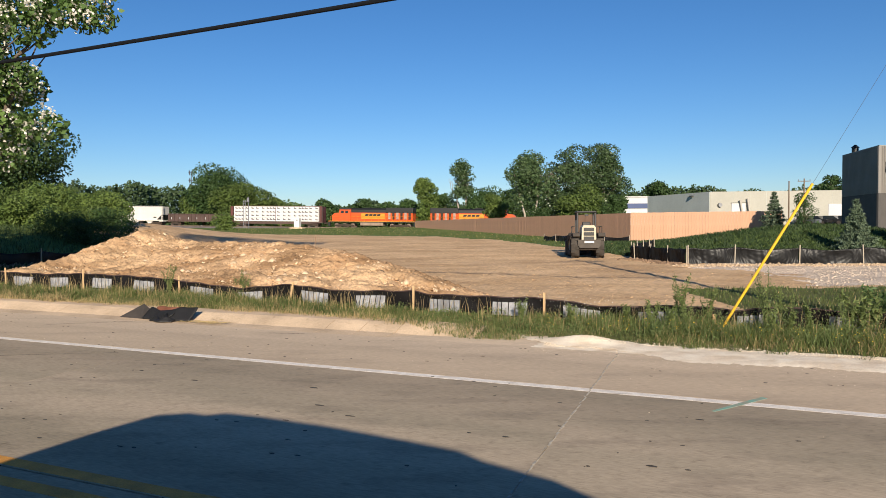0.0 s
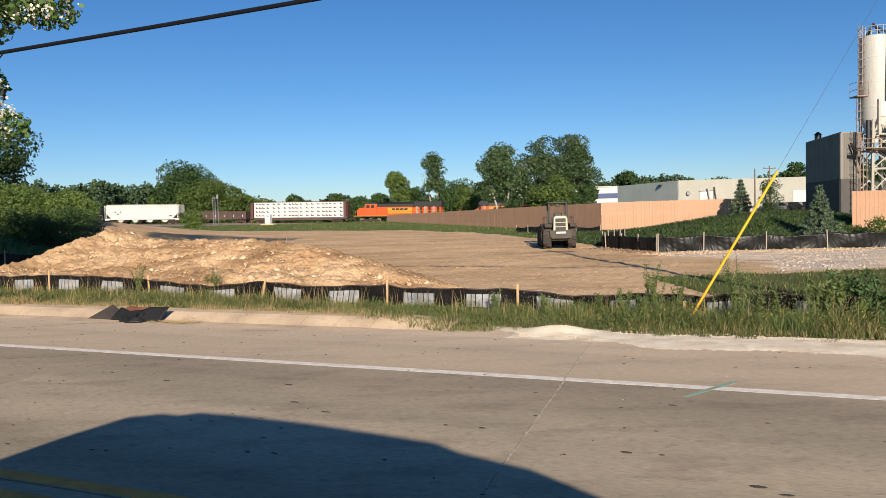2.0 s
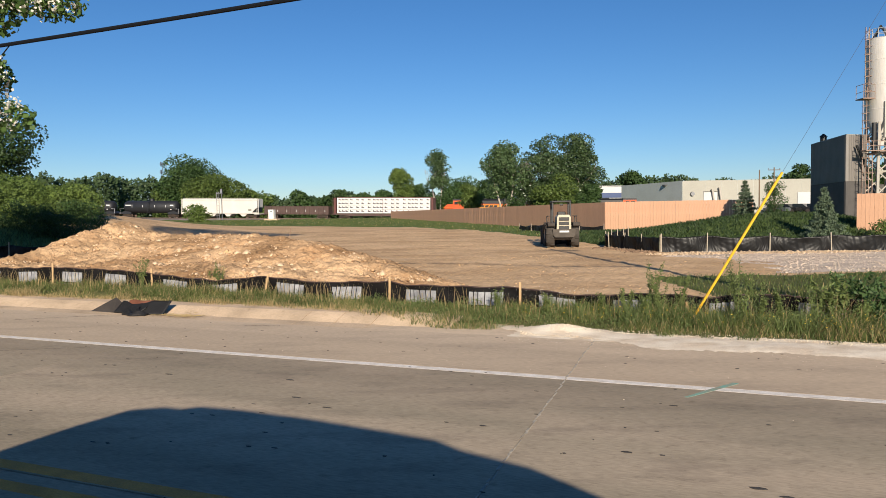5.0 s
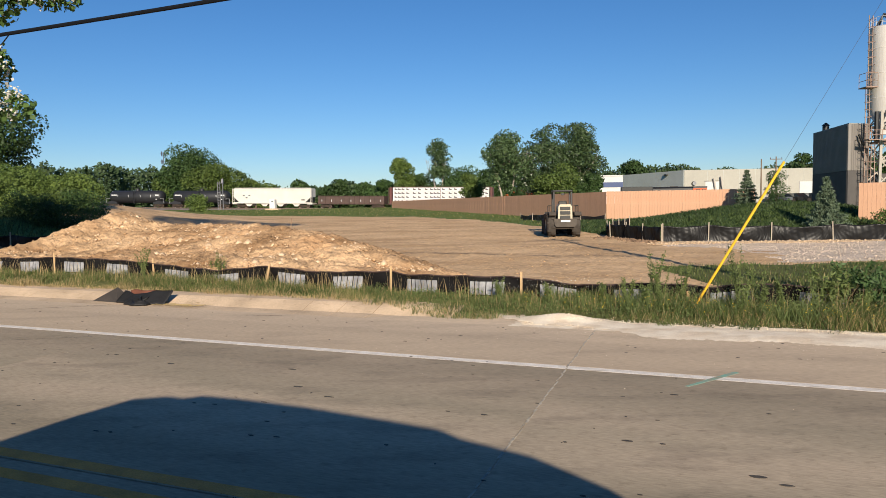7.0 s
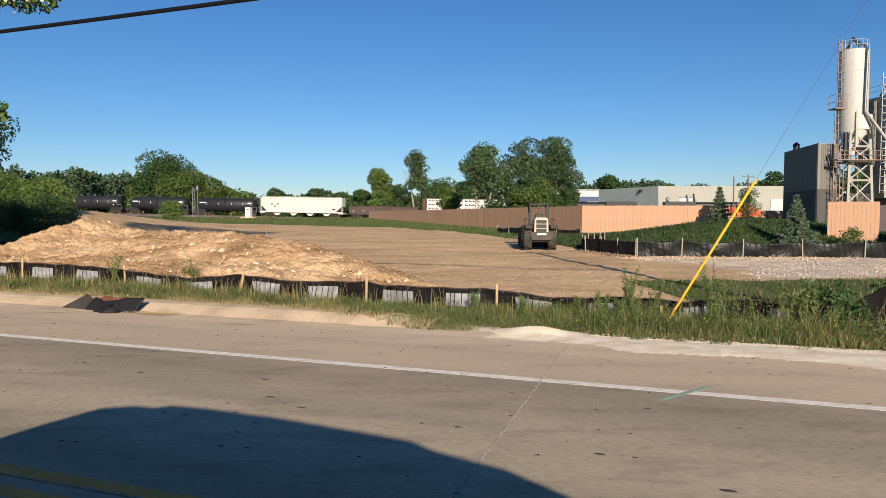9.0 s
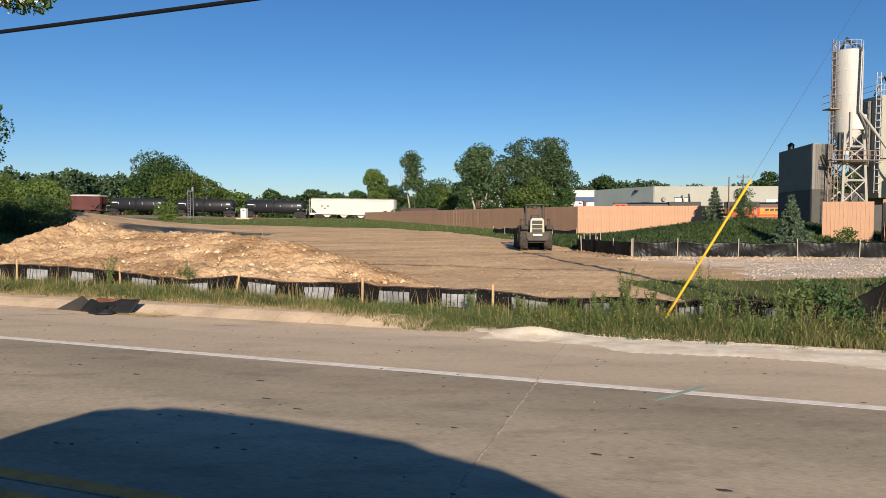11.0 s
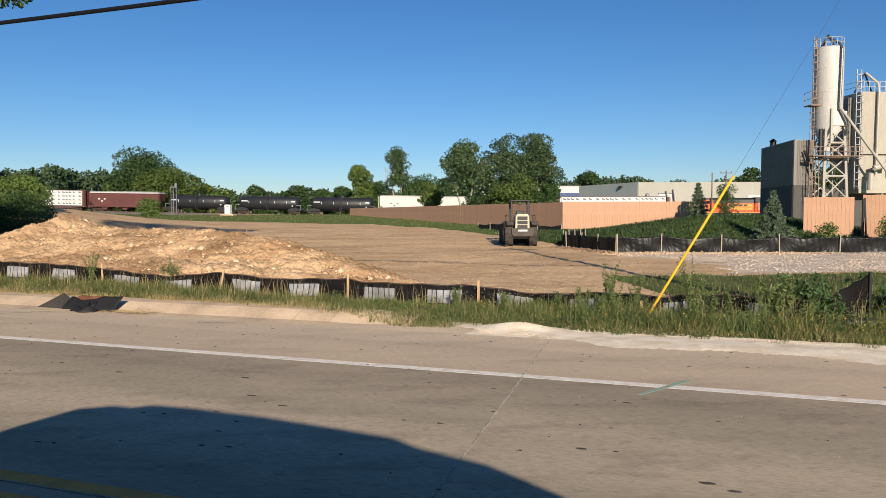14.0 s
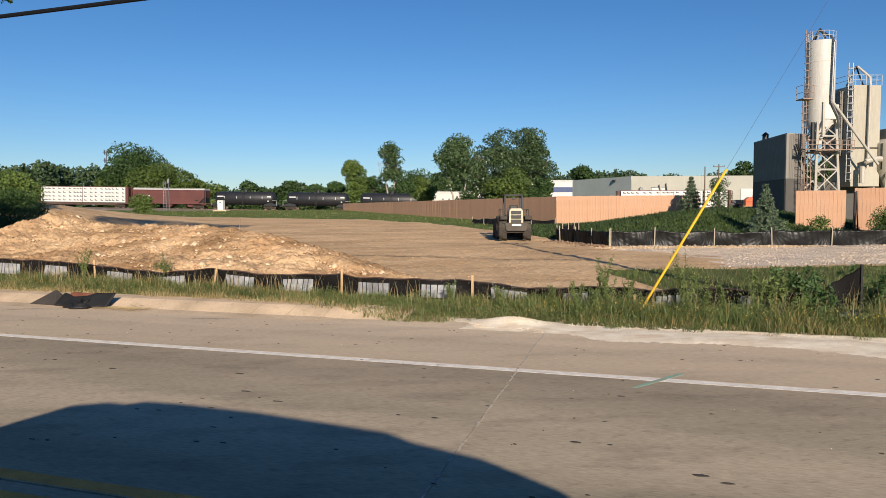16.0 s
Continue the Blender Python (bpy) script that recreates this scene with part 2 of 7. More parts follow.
M_ORANGE = mat("orange_loco_paint", (0.62, 0.085, 0.008), 0.4, 0.85, 0.4, 6, 0.03, second=(0.54, 0.075, 0.008))
M_LYELLOW = mat("yellow_loco_stripe", (0.66, 0.26, 0.015), 0.4, 0.9, 0.6, 6, 0.03)
M_UNDER = mat("brown_black_running_gear", (0.055, 0.042, 0.032), 0.85, 0.7, 1, 10, 0.3)
M_FUEL = mat("dusty_fuel_tank", (0.30, 0.23, 0.17), 0.8, 0.7, 1, 10, 0.2)
M_WRAP = mat("white_lumber_wrap", (0.66, 0.64, 0.61), 0.45, 0.92, 0.8, 6, 0.15)
M_WRAPMARK = mat("dark_wrap_print", (0.06, 0.04, 0.05), 0.6, 0.8, 2, 10, 0)
M_REDCAR = mat("boxcar_red", (0.115, 0.036, 0.03), 0.6, 0.75, 0.5, 6, 0.1)
M_GONDOLA = mat("brown_gondola", (0.085, 0.05, 0.04), 0.7, 0.7, 0.6, 6, 0.1)
M_HOPPER = mat("white_hopper_paint", (0.64, 0.60, 0.54), 0.5, 0.9, 0.5, 6, 0.05)
M_TANKCAR = mat("black_tank_paint", (0.02, 0.02, 0.023), 0.5, 0.8, 0.6, 6, 0.05)
M_CARLABEL = mat("white_car_stencil", (0.62, 0.62, 0.62), 0.6, 0.9, 3, 20, 0)
M_RAIL = mat("worn_rail", (0.25, 0.18, 0.14), 0.5, 0.8, 2, 20, 0.1, metal=0.6)
M_TARP = mat("black_tarp", (0.014, 0.013, 0.0125), 0.6, 0.8, 6, 40, 0.4)
M_TARPGREY = mat("scuffed_grey_panel", (0.055, 0.046, 0.038), 0.6, 0.7, 5, 40, 0.2)
M_TARPRED = mat("rust_red_tarp", (0.16, 0.058, 0.03), 0.7, 0.8, 6, 40, 0.3)
M_CABINET = mat("white_cabinet", (0.78, 0.76, 0.70), 0.5, 0.9, 1, 10, 0.05)
M_CAR = mat("grey_car_paint", (0.10, 0.11, 0.12), 0.3, 0.9, 1, 5, 0)
M_RED = mat("red_machine_paint", (0.50, 0.06, 0.03), 0.5, 0.85, 1, 8, 0.05)
speckle(M_SHOULDER, 5, 0.5, 0.68, (0.84, 0.81, 0.77), (0.5, 1.0, 1))
speckle(M_MOUND, 0.55, 0.47, 0.62, (0.72, 0.66, 0.6), (0.7, 1.0, 1))
speckle(M_MOUND, 9, 0.54, 0.7, (0.84, 0.81, 0.78))
speckle(M_DIRT, 0.9, 0.5, 0.66, (0.86, 0.84, 0.82), (0.22, 1.0, 1))
speckle(M_DIRT, 9, 0.55, 0.7, (0.74, 0.71, 0.68), (0.5, 1.0, 1))


# ---- building tools ----
class Shape:
    """Collects verts and faces of one mesh."""

    def __init__(self):
        self.v, self.f = [], []

    def add(self, verts, faces):
        k = len(self.v)
        self.v += [tuple(p) for p in verts]
        self.f += [tuple(i + k for i in q) for q in faces]
        return self

    def box(self, c, s, rz=0.0, bevel=0.0):
        x, y, z = (a / 2 for a in s)
        m = Matrix.Translation(c) @ Matrix.Rotation(rz, 4, "Z")
        if bevel:
            bm = bmesh.new()
            bmesh.ops.create_cube(bm, size=1.0, matrix=Matrix.Diagonal((*s, 1)))
            bmesh.ops.bevel(bm, geom=bm.edges[:], offset=bevel, segments=2, affect="EDGES", profile=0.5)
            bm.verts.ensure_lookup_table()
            self.add([m @ q.co for q in bm.verts], [[q.index for q in g.verts] for g in bm.faces])
            bm.free()
            return self
        p = [m @ Vector((a, b, d)) for a in (-x, x) for b in (-y, y) for d in (-z, z)]
        return self.add(p, [(0, 1, 3, 2), (4, 6, 7, 5), (0, 4, 5, 1), (2, 3, 7, 6), (0, 2, 6, 4), (1, 5, 7, 3)])

    def tube(self, pts, r, seg=8, r1=None):
        pts = [Vector(p) for p in pts]
        k0 = len(self.v)
        last = len(pts) - 1
        for i, p in enumerate(pts):
            d = (pts[min(i + 1, last)] - pts[max(i - 1, 0)]).normalized()
            a = d.cross(Vector((0, 0, 1)) if abs(d.z) < 0.95 else Vector((1, 0, 0))).normalized()
            b = d.cross(a)
            rr = r if r1 is None else r + (r1 - r) * i / max(last, 1)
            self.v += [tuple(p + rr * (a * math.cos(2 * math.pi * j / seg) + b * math.sin(2 * math.pi * j / seg))) for j in range(seg)]
        for i in range(last):
            for j in range(seg):
                q = (j + 1) % seg
                self.f.append((k0 + i * seg + j, k0 + i * seg + q, k0 + (i + 1) * seg + q, k0 + (i + 1) * seg + j))
        self.f.append(tuple(k0 + j for j in range(seg))[::-1])
        self.f.append(tuple(k0 + last * seg + j for j in range(seg)))
        return self

    def prism(self, outline, a, b, axis="y"):
        """An outline in two axes, drawn out from a to b along the third."""
        n = len(outline)
        at = {"y": lambda p, t: (p[0], t, p[1]), "x": lambda p, t: (t, p[0], p[1]), "z": lambda p, t: (p[0], p[1], t)}[axis]
        v = [at(p, a) for p in outline] + [at(p, b) for p in outline]
        f = [tuple(range(n)), tuple(range(2 * n - 1, n - 1, -1))] + [(i, n + i, n + (i + 1) % n, (i + 1) % n) for i in range(n)]
        return self.add(v, f)

    def lathe(self, profile, c, seg=20, axis="z"):
        """Turns (radius, height) pairs about an axis through c."""
        k0 = len(self.v)
        for r, h in profile:
            for j in range(seg):
                a = 2 * math.pi * j / seg
                p = {"z": (r * math.cos(a), r * math.sin(a), h), "y": (r * math.cos(a), h, r * math.sin(a)), "x": (h, r * math.cos(a), r * math.sin(a))}[axis]
                self.v.append((c[0] + p[0], c[1] + p[1], c[2] + p[2]))
        for i in range(len(profile) - 1):
            for j in range(seg):
                q = (j + 1) % seg
                self.f.append((k0 + i * seg + j, k0 + i * seg + q, k0 + (i + 1) * seg + q, k0 + (i + 1) * seg + j))
        return self

    def mesh(self, name, material, smooth=False, turn=True):
        me = bpy.data.meshes.new(name)
        me.from_pydata(self.v, [], self.f)
        if turn:
            bm = bmesh.new()
            bm.from_mesh(me)
            bmesh.ops.recalc_face_normals(bm, faces=bm.faces[:])
            bm.to_mesh(me)
            bm.free()
        me.materials.append(material)
        if smooth:
            me.polygons.foreach_set("use_smooth", [True] * len(me.polygons))
            if smooth == "auto":
                me.set_sharp_from_angle(angle=radians(35))
        me.update()
        return me


def part(name, shape, material, parent=None, label="", smooth=False, m=None, turn=True):
    """One mesh object from a Shape (or a ready mesh) under a thing or a part."""
    me = shape if isinstance(shape, bpy.types.Mesh) else shape.mesh(name, material, smooth, turn)
    ob = new(name, me)
    if parent:
        ob.parent = parent
    if m is not None:
        ob.matrix_basis = m
    if label:
        ob["label"] = label
    return ob


def thing(name, m, label, category, group="", kind=""):
    ob = new(name)
    ob.matrix_basis = m
    return tagged(ob, label, category, group, kind)


def array_mesh(name, verts, faces, material, smooth=False):
    """A mesh from numpy arrays of verts and equal-sized faces."""
    me = bpy.data.meshes.new(name)
    verts, faces = np.asarray(verts, np.float32), np.asarray(faces, np.int32)
    k = faces.shape[1]
    me.vertices.add(len(verts))
    me.vertices.foreach_set("co", verts.ravel())
    me.loops.add(faces.size)
    me.loops.foreach_set("vertex_index", faces.ravel())
    me.polygons.add(len(faces))
    me.polygons.foreach_set("loop_start", np.arange(0, faces.size, k, dtype=np.int32))
    me.polygons.foreach_set("loop_total", np.full(len(faces), k, np.int32))
    me.materials.append(material)
    if smooth:
        me.polygons.foreach_set("use_smooth", np.ones(len(faces), bool))
    me.update()
    me.validate()
    return me


rng = np.random.default_rng(7)
U = np.array((0.9215, -0.3885))     # along the road
N = np.array((0.3885, 0.9215))      # across the road, away from the camera
TN = np.array((0.2079, 0.9781))     # across the railway
TT = np.array((0.9781, -0.2079))    # along the railway
TRACK = 152.0


def W(u, n, z=0.0):
    p = U * u + N * n
    return (p[0], p[1], z)


def smooth01(a, b, x):
    t = np.clip((x - a) / (b - a), 0, 1)
    return t * t * (3 - 2 * t)


def wob(x, y, s, seed=0.0):
    """Cheap smooth unevenness between about -1 and 1."""
    return (np.sin(x / s + seed) * np.cos(y / s * 1.3 + 2.1 * seed) + 0.6 * np.sin(x / s * 2.3 - y / s * 1.9 + seed * 3) + 0.4 * np.sin(x / s * 4.1 + y / s * 3.7 - seed)) / 2


def terrain(x, y):
    """Height of the ground."""
    x, y = np.asarray(x, float), np.asarray(y, float)
    u, n, tn = x * U[0] + y * U[1], x * N[0] + y * N[1], x * TN[0] + y * TN[1]
    verge = np.clip(0.02 - 0.014 * u, -0.08, 0.2) * smooth01(9.3, 10.3, n)
    lot = -0.3 + np.clip((y - 38) * 0.0152, 0, 1.55) * (1 - 0.95 * smooth01(36, 58, x) * smooth01(TRACK + 4, TRACK - 6, tn)) + 0.05 * wob(x, y, 3.7, 1.0) + 0.02 * wob(x, y, 1.1, 2.0)
    z = np.where(n < 9.2, -0.3, verge + (lot - verge) * smooth01(11.0, 13.5, n))
    z = np.where((n >= 8.4) & (n < 9.4), -0.004, z)
    z = z + 1.75 * np.exp(-((x + 36) / 13) ** 2 - ((y - 72) / 13) ** 2)            # dirt rise at the back of the lot
    z = z + 1.5 * np.exp(-((x - 25.0) / 9.5) ** 2 - ((y - 48.5) / 5.5) ** 2)       # grassy bank before the fence
    z = z + 1.9 * smooth01(-17, -30, x) * smooth01(26, 42, y) * smooth01(75, 55, y) # slope under the shrubs
    bedz = -0.15 - 0.018 * np.clip(x * TT[0] + y * TT[1], -140, 0)
    bed = smooth01(TRACK - 9, TRACK - 3, tn) * smooth01(TRACK + 9, TRACK + 4, tn)
    z = z + bed * (bedz - z)
    z = np.where(n < 8.4, -0.3, z)
    return z


def far_edge(x):
    return np.interp(x, (-60, -40, -20, -2, 4, 7, 8.6, 9.6, 10.3, 11.0), (92, 92, 91, 80, 68, 58, 48, 42.5, 37.5, 33.3))


def zone(x, y):
    """0 grass, 1 dirt, 2 gravel, 3 ballast, 4 pale shoulder gravel, 5 soil with sparse grass, 6 dusty road edge."""
    u, n, tn = x * U[0] + y * U[1], x * N[0] + y * N[1], x * TN[0] + y * TN[1]
    e = 0.6 * wob(x, y, 1.7, 4.0)
    out = np.zeros(np.shape(x), int)
    lot = (n > 11.05) & (y < far_edge(x) + e * (1 + y / 60)) & (x > -18.5 - np.clip(y - 36, 0, 60) * 0.55 + e)
    lot &= ~((x > 6.2 + e) & (y < 20.5 + e) & (n > 11.05) & (x > 6.5 + 0.0 * y))
    out[lot] = 1
    gravel = (y > 21.0 + e * 0.6) & (y < 33.5) & (x > 11.5 + 3 * e)
    out[gravel] = 2
    out[(np.abs(tn - TRACK - 2) < 7.5)] = 3
    out[(n > 8.2) & (n < 9.62) & (u > -6.6) & (u < -2.6)] = 6
    out[(n > 8.2) & (n < 9.35 + 0.35 * e) & (u >= -2.6)] = 4
    verge = (n >= 9.2) & (n < 11.05) & (out != 4) & (out != 6)
    out[verge] = 5
    out[(x > 5) & (y < 20.5) & (n > 10.5) & (out == 0)] = 5
    return out


# ---- ground, road, kerb ----
def build_ground():
    ang = np.concatenate((np.arange(-180, -48, 6), np.arange(-48, 48, 0.28), np.arange(48, 180, 6)))
    rad = np.concatenate(([0.5, 3, 6], np.geomspace(8, 190, 330), np.geomspace(200, 4500, 26)))
    a, r = np.meshgrid(np.radians(ang), rad)
    x, y = r * np.sin(a), r * np.cos(a)
    z = terrain(x, y)
    z = np.where(r > 400, np.minimum(z, 1.2), z)
    na, nr = len(ang), len(rad)
    i, j = np.meshgrid(np.arange(nr - 1), np.arange(na), indexing="ij")
    k = (j + 1) % na
    faces = np.stack((i * na + j, i * na + k, (i + 1) * na + k, (i + 1) * na + j), -1).reshape(-1, 4)
    zn = zone(x.ravel(), y.ravel()).reshape(x.shape)
    g = np.random.default_rng(1)
    clods = np.where(y < 27, 0.013, 0.010) * g.normal(size=x.shape) + 0.012 * np.clip(wob(x * 0.5, y, 0.22, 6.0), 0, 1) + 0.018 * np.clip(wob(x, y, 0.5, 8.0), 0, 1)
    z = np.where((zn == 1) & (r < 70), z + clods * np.clip(r / 22, 0.6, 1.8), z)
    verts = np.stack((x, y, z), -1).reshape(-1, 3)
    verts = np.vstack((verts, [[0, 0, -0.3]]))
    me = array_mesh("ground", verts, faces[:, ::-1], M_FIELD, True)
    for m in (M_DIRT, M_GRAVEL, M_BALLAST, M_SHOULDER, M_SOIL, M_EDGE):
        me.materials.append(m)
    mid = verts[faces].mean(1)
    me.polygons.foreach_set("material_index", zone(mid[:, 0], mid[:, 1]).astype(np.int32))
    tagged(new("ground", me), "graded dirt lot with gravel drive and rough grass", "ground", kind="structure")


build_ground()


def build_road():
    road = thing("road", Matrix.Rotation(ROAD, 4, "Z"), "worn concrete road with white edge line", "road", kind="structure")
    part("road_base", Shape().box((0, 1.0, -0.16), (400, 15.9, 0.2)), M_BASE, road)
    step = 5.6
    skew = lambda n: 0.06 - 0.04 * (n - 4.9)        # the cross joints run a little askew
    def slab_mesh(width, m):
        h, w = step / 2 - 0.003, width / 2
        return Shape().prism([(-h + 0.04 * w, -w), (h + 0.04 * w, -w), (h - 0.04 * w, w), (-h - 0.04 * w, w)], -0.06, 0.0, "z").mesh("slab", m)
    rows = [(n, slab_mesh(w, m)) for n, w, m in ((-1.46, 9.0, M_CONC), (4.905, 3.69, M_CONC), (7.765, 2.02, M_EDGE))]
    for i in range(-24, 14):
        for n, me in rows:
            part("slab", me, None, road, m=Matrix.Translation((-1.38 + (i + 0.5) * step + skew(n), n, 0)))
    part("white_line", Shape().box((0, 6.68, -0.0018), (300, 0.125, 0.006)), M_WHITE_LINE, road, "worn white edge line")
    for n in (3.13, 2.87):
        part("yellow_line", Shape().box((0, n, -0.0018), (300, 0.115, 0.006)), M_YELLOW_LINE, road, "double yellow centre line")
    # chipped joint filler
    r2 = random.Random(5)
    s = Shape()
    n = 3.2
    while n < 8.7:
        d = r2.uniform(0.04, 0.14)
        s.box((-1.38 + skew(n) + r2.uniform(-0.008, 0.008), n + d / 2, 0.001), (r2.uniform(0.005, 0.02), d, 0.006), r2.uniform(-0.05, 0.05))
        n += d * r2.uniform(1.0, 1.3)
    part("joint_filler", s, M_JOINT, road)
    s = Shape()
    for k in range(230):
        u, n = r2.uniform(-16, 5), r2.uniform(3.4, 8.7)
        a, b = r2.uniform(0.006, 0.028), r2.uniform(0.004, 0.012)
        s.prism([(u + a * math.cos(q) * r2.uniform(0.7, 1.2), n + b * math.sin(q) * r2.uniform(0.7, 1.2)) for q in np.linspace(0, 6.28, 8)[:-1]], 0.0005, 0.004, "z")
    for u, n, a, b in ((-0.57, 4.71, 0.04, 0.015), (0.21, 4.33, 0.05, 0.02), (-0.35, 5.99, 0.034, 0.014), (-1.36, 5.38, 0.02, 0.01), (-3.5, 5.2, 0.05, 0.016), (-3.07, 5.0, 0.05, 0.012), (-1.67, 4.95, 0.03, 0.012), (-3.93, 5.75, 0.05, 0.016), (-5.29, 5.56, 0.05, 0.014), (0.36, 4.25, 0.04, 0.014), (-6.21, 5.72, 0.03, 0.012)):
        s.prism([(u + a * math.cos(q) * r2.uniform(0.7, 1.2), n + b * math.sin(q) * r2.uniform(0.7, 1.2)) for q in np.linspace(0, 6.28, 10)[:-1]], 0.0005, 0.004, "z")
    part("dark_chip", s, M_STAIN, road, "small dark chips in the surface")
    s = Shape()
    for k in range(110):
        u, n, a = r2.uniform(-17, 5), r2.choice((r2.uniform(6.9, 8.75), r2.uniform(4.2, 8.75))), r2.uniform(0.002, 0.0048)
        s.prism([(u + a * math.cos(q), n + a * math.sin(q) * 0.8) for q in (0.2, 1.5, 2.6, 3.9, 5.2)], 0.0, a * 0.9, "z")
    part("pebble", s, M_SHOULDER, road, "pale pebbles strewn along the road edge")["kind"] = "stuff"
    s = Shape()
    for u, n, du, dn in ((-9.6, 8.75, -1.1, -0.85), (-6.6, 8.5, 0.55, 0.12), (-8.7, 5.7, 1.3, 0.75)):
        k = 14
        for i in range(k):
            t0, t1 = i / k, (i + 1) / k
            j0, j1 = (0.012 * math.sin(q * 2.7 + u * 9) + 0.01 * math.sin(q * 1.1 + u) for q in (i, i + 1))
            p, q = (u + du * t0, n + dn * t0 + j0), (u + du * t1, n + dn * t1 + j1)
            w = r2.uniform(0.001, 0.0045)
            s.prism([(p[0], p[1] - w), (q[0], q[1] - w), (q[0], q[1] + w), (p[0], p[1] + w)], 0.0003, 0.003, "z")
    part("crack", s, M_STAIN, road, "thin dark cracks in the concrete")
    s = Shape()
    s.prism([(-0.28, 6.31), (-0.25, 6.30), (-0.07, 6.57), (0.17, 6.96), (0.12, 6.99), (-0.11, 6.61)], 0.0002, 0.0020, "z")
    part("utility_mark", s, M_TEAL, road, "faded teal spray mark")
    # sloping kerb, in cast lengths
    kerb = thing("kerb", Matrix.Rotation(ROAD, 4, "Z"), "sloping concrete kerb along the verge", "kerb", kind="structure")
    prof = [(8.70, -0.1), (8.70, -0.004), (9.08, 0.012), (9.29, 0.085), (9.42, 0.122), (9.74, 0.132), (9.74, -0.1)]
    k = len(prof)
    u = -60.0
    while u < -3.61:
        e = u + (3.0 if u < -6.1 else 0.6)
        # the last lengths sink into the verge
        back = lambda q: 0.08 * float(smooth01(-6.2, -3.4, q))
        sink = lambda q: 0.05 * float(smooth01(-5.0, -3.4, q))
        v = [(q, n + back(q), z - sink(q)) for q in (u + 0.006, e - 0.006) for n, z in prof]
        s = Shape().add(v, [tuple(range(k))[::-1], tuple(range(k, 2 * k))] + [(q, (q + 1) % k, k + (q + 1) % k, k + q) for q in range(k)])
        part("kerb_stone", s, M_KERB, kerb)
        u = e


build_road()


# ---- spoil heap ----
def mound_height(u, n):
    cn = np.interp(u, (-24, -18.4, -16.3, -13.4, -10.3, -6.9, -5.0, -2.0), (15.4, 16.2, 16.3, 16.0, 15.2, 14.0, 13.2, 12.6))
    cz = np.interp(u, (-19.7, -19.2, -18.6, -18.0, -17.3, -16.6, -15.6, -14.4, -12.4, -11.0, -10.0, -8.9, -7.9, -7.1, -6.0, -5.0, -4.0, -3.0), (0, 0.55, 1.12, 1.42, 1.85, 1.58, 1.40, 1.42, 1.42, 1.40, 1.33, 1.18, 1.0, 0.80, 0.52, 0.27, 0.09, 0.0))
    s = np.clip((n - 11.3) / (cn - 11.3), 0, 1)
    front = np.where(n < cn, s ** 0.62, 1 - smooth01(0, 4.5, n - cn))
    return cz * front


def build_mound():
    us, ns = np.arange(-20.6, -2.2, 0.045), np.arange(11.2, 19.6, 0.045)
    u, n = np.meshgrid(us, ns)
    x, y = u * U[0] + n * N[0], u * U[1] + n * N[1]
    h = mound_height(u, n)
    k = np.clip(h / 0.5, 0, 1)
    rough = np.array([noise.fractal((a * 1.9, b * 1.9, 0), 0.75, 2.2, 6) for a, b in zip(u.ravel(), n.ravel())]).reshape(u.shape)
    crumb = np.array([noise.fractal((a * 5.5, b * 5.5, 3.0), 0.5, 2.1, 4) for a, b in zip(u.ravel(), n.ravel())]).reshape(u.shape)
    z = terrain(x, y) - 0.05 + h + k * 0.085 * rough + np.where(h > 0.02, 0.03, 0)
    z = z + k * 0.02 * wob(u, n * 1.4, 0.35, 1.3) + k * 0.048 * np.abs(crumb) + k * 0.014 * np.random.default_rng(2).normal(size=u.shape)
    nv, nu = u.shape
    i, j = np.meshgrid(np.arange(nv - 1), np.arange(nu - 1), indexing="ij")
    f = np.stack((i * nu + j, i * nu + j + 1, (i + 1) * nu + j + 1, (i + 1) * nu + j), -1).reshape(-1, 4)
    v = np.stack((x, y, z), -1).reshape(-1, 3)
    tagged(new("dirt_mound", array_mesh("dirt_mound", v, f, M_MOUND, False)), "long heap of pale clay spoil and broken stone", "dirt heap")


build_mound()


def scatter_stones(name, pts, sizes, material, label, seed, parent=None, flat=0.7):
    """Many small broken stones as one object."""
    r = np.random.default_rng(seed)
    base = np.array([(1, 0, 0), (-1, 0, 0), (0, 1, 0), (0, -1, 0), (0, 0, 1), (0, 0, -1)], float)
    tri = np.array([(4, 0, 2), (4, 2, 1), (4, 1, 3), (4, 3, 0), (5, 2, 0), (5, 1, 2), (5, 3, 1), (5, 0, 3)])
    n = len(pts)
    a = r.uniform(0, 6.28, n)
    v = base[None] * r.uniform(0.65, 1.3, (n, 6, 1)) * sizes[:, None, None] * np.array((1, r.uniform(0.8, 1.2), flat))
    c, s = np.cos(a)[:, None], np.sin(a)[:, None]
    v = np.stack((v[..., 0] * c - v[..., 1] * s, v[..., 0] * s + v[..., 1] * c, v[..., 2]), -1) + pts[:, None]
    f = (tri[None] + 6 * np.arange(n)[:, None, None]).reshape(-1, 3)
    ob = new(name, array_mesh(name, v.reshape(-1, 3), f, material))
    return tagged(ob, label, "stones", kind="stuff")


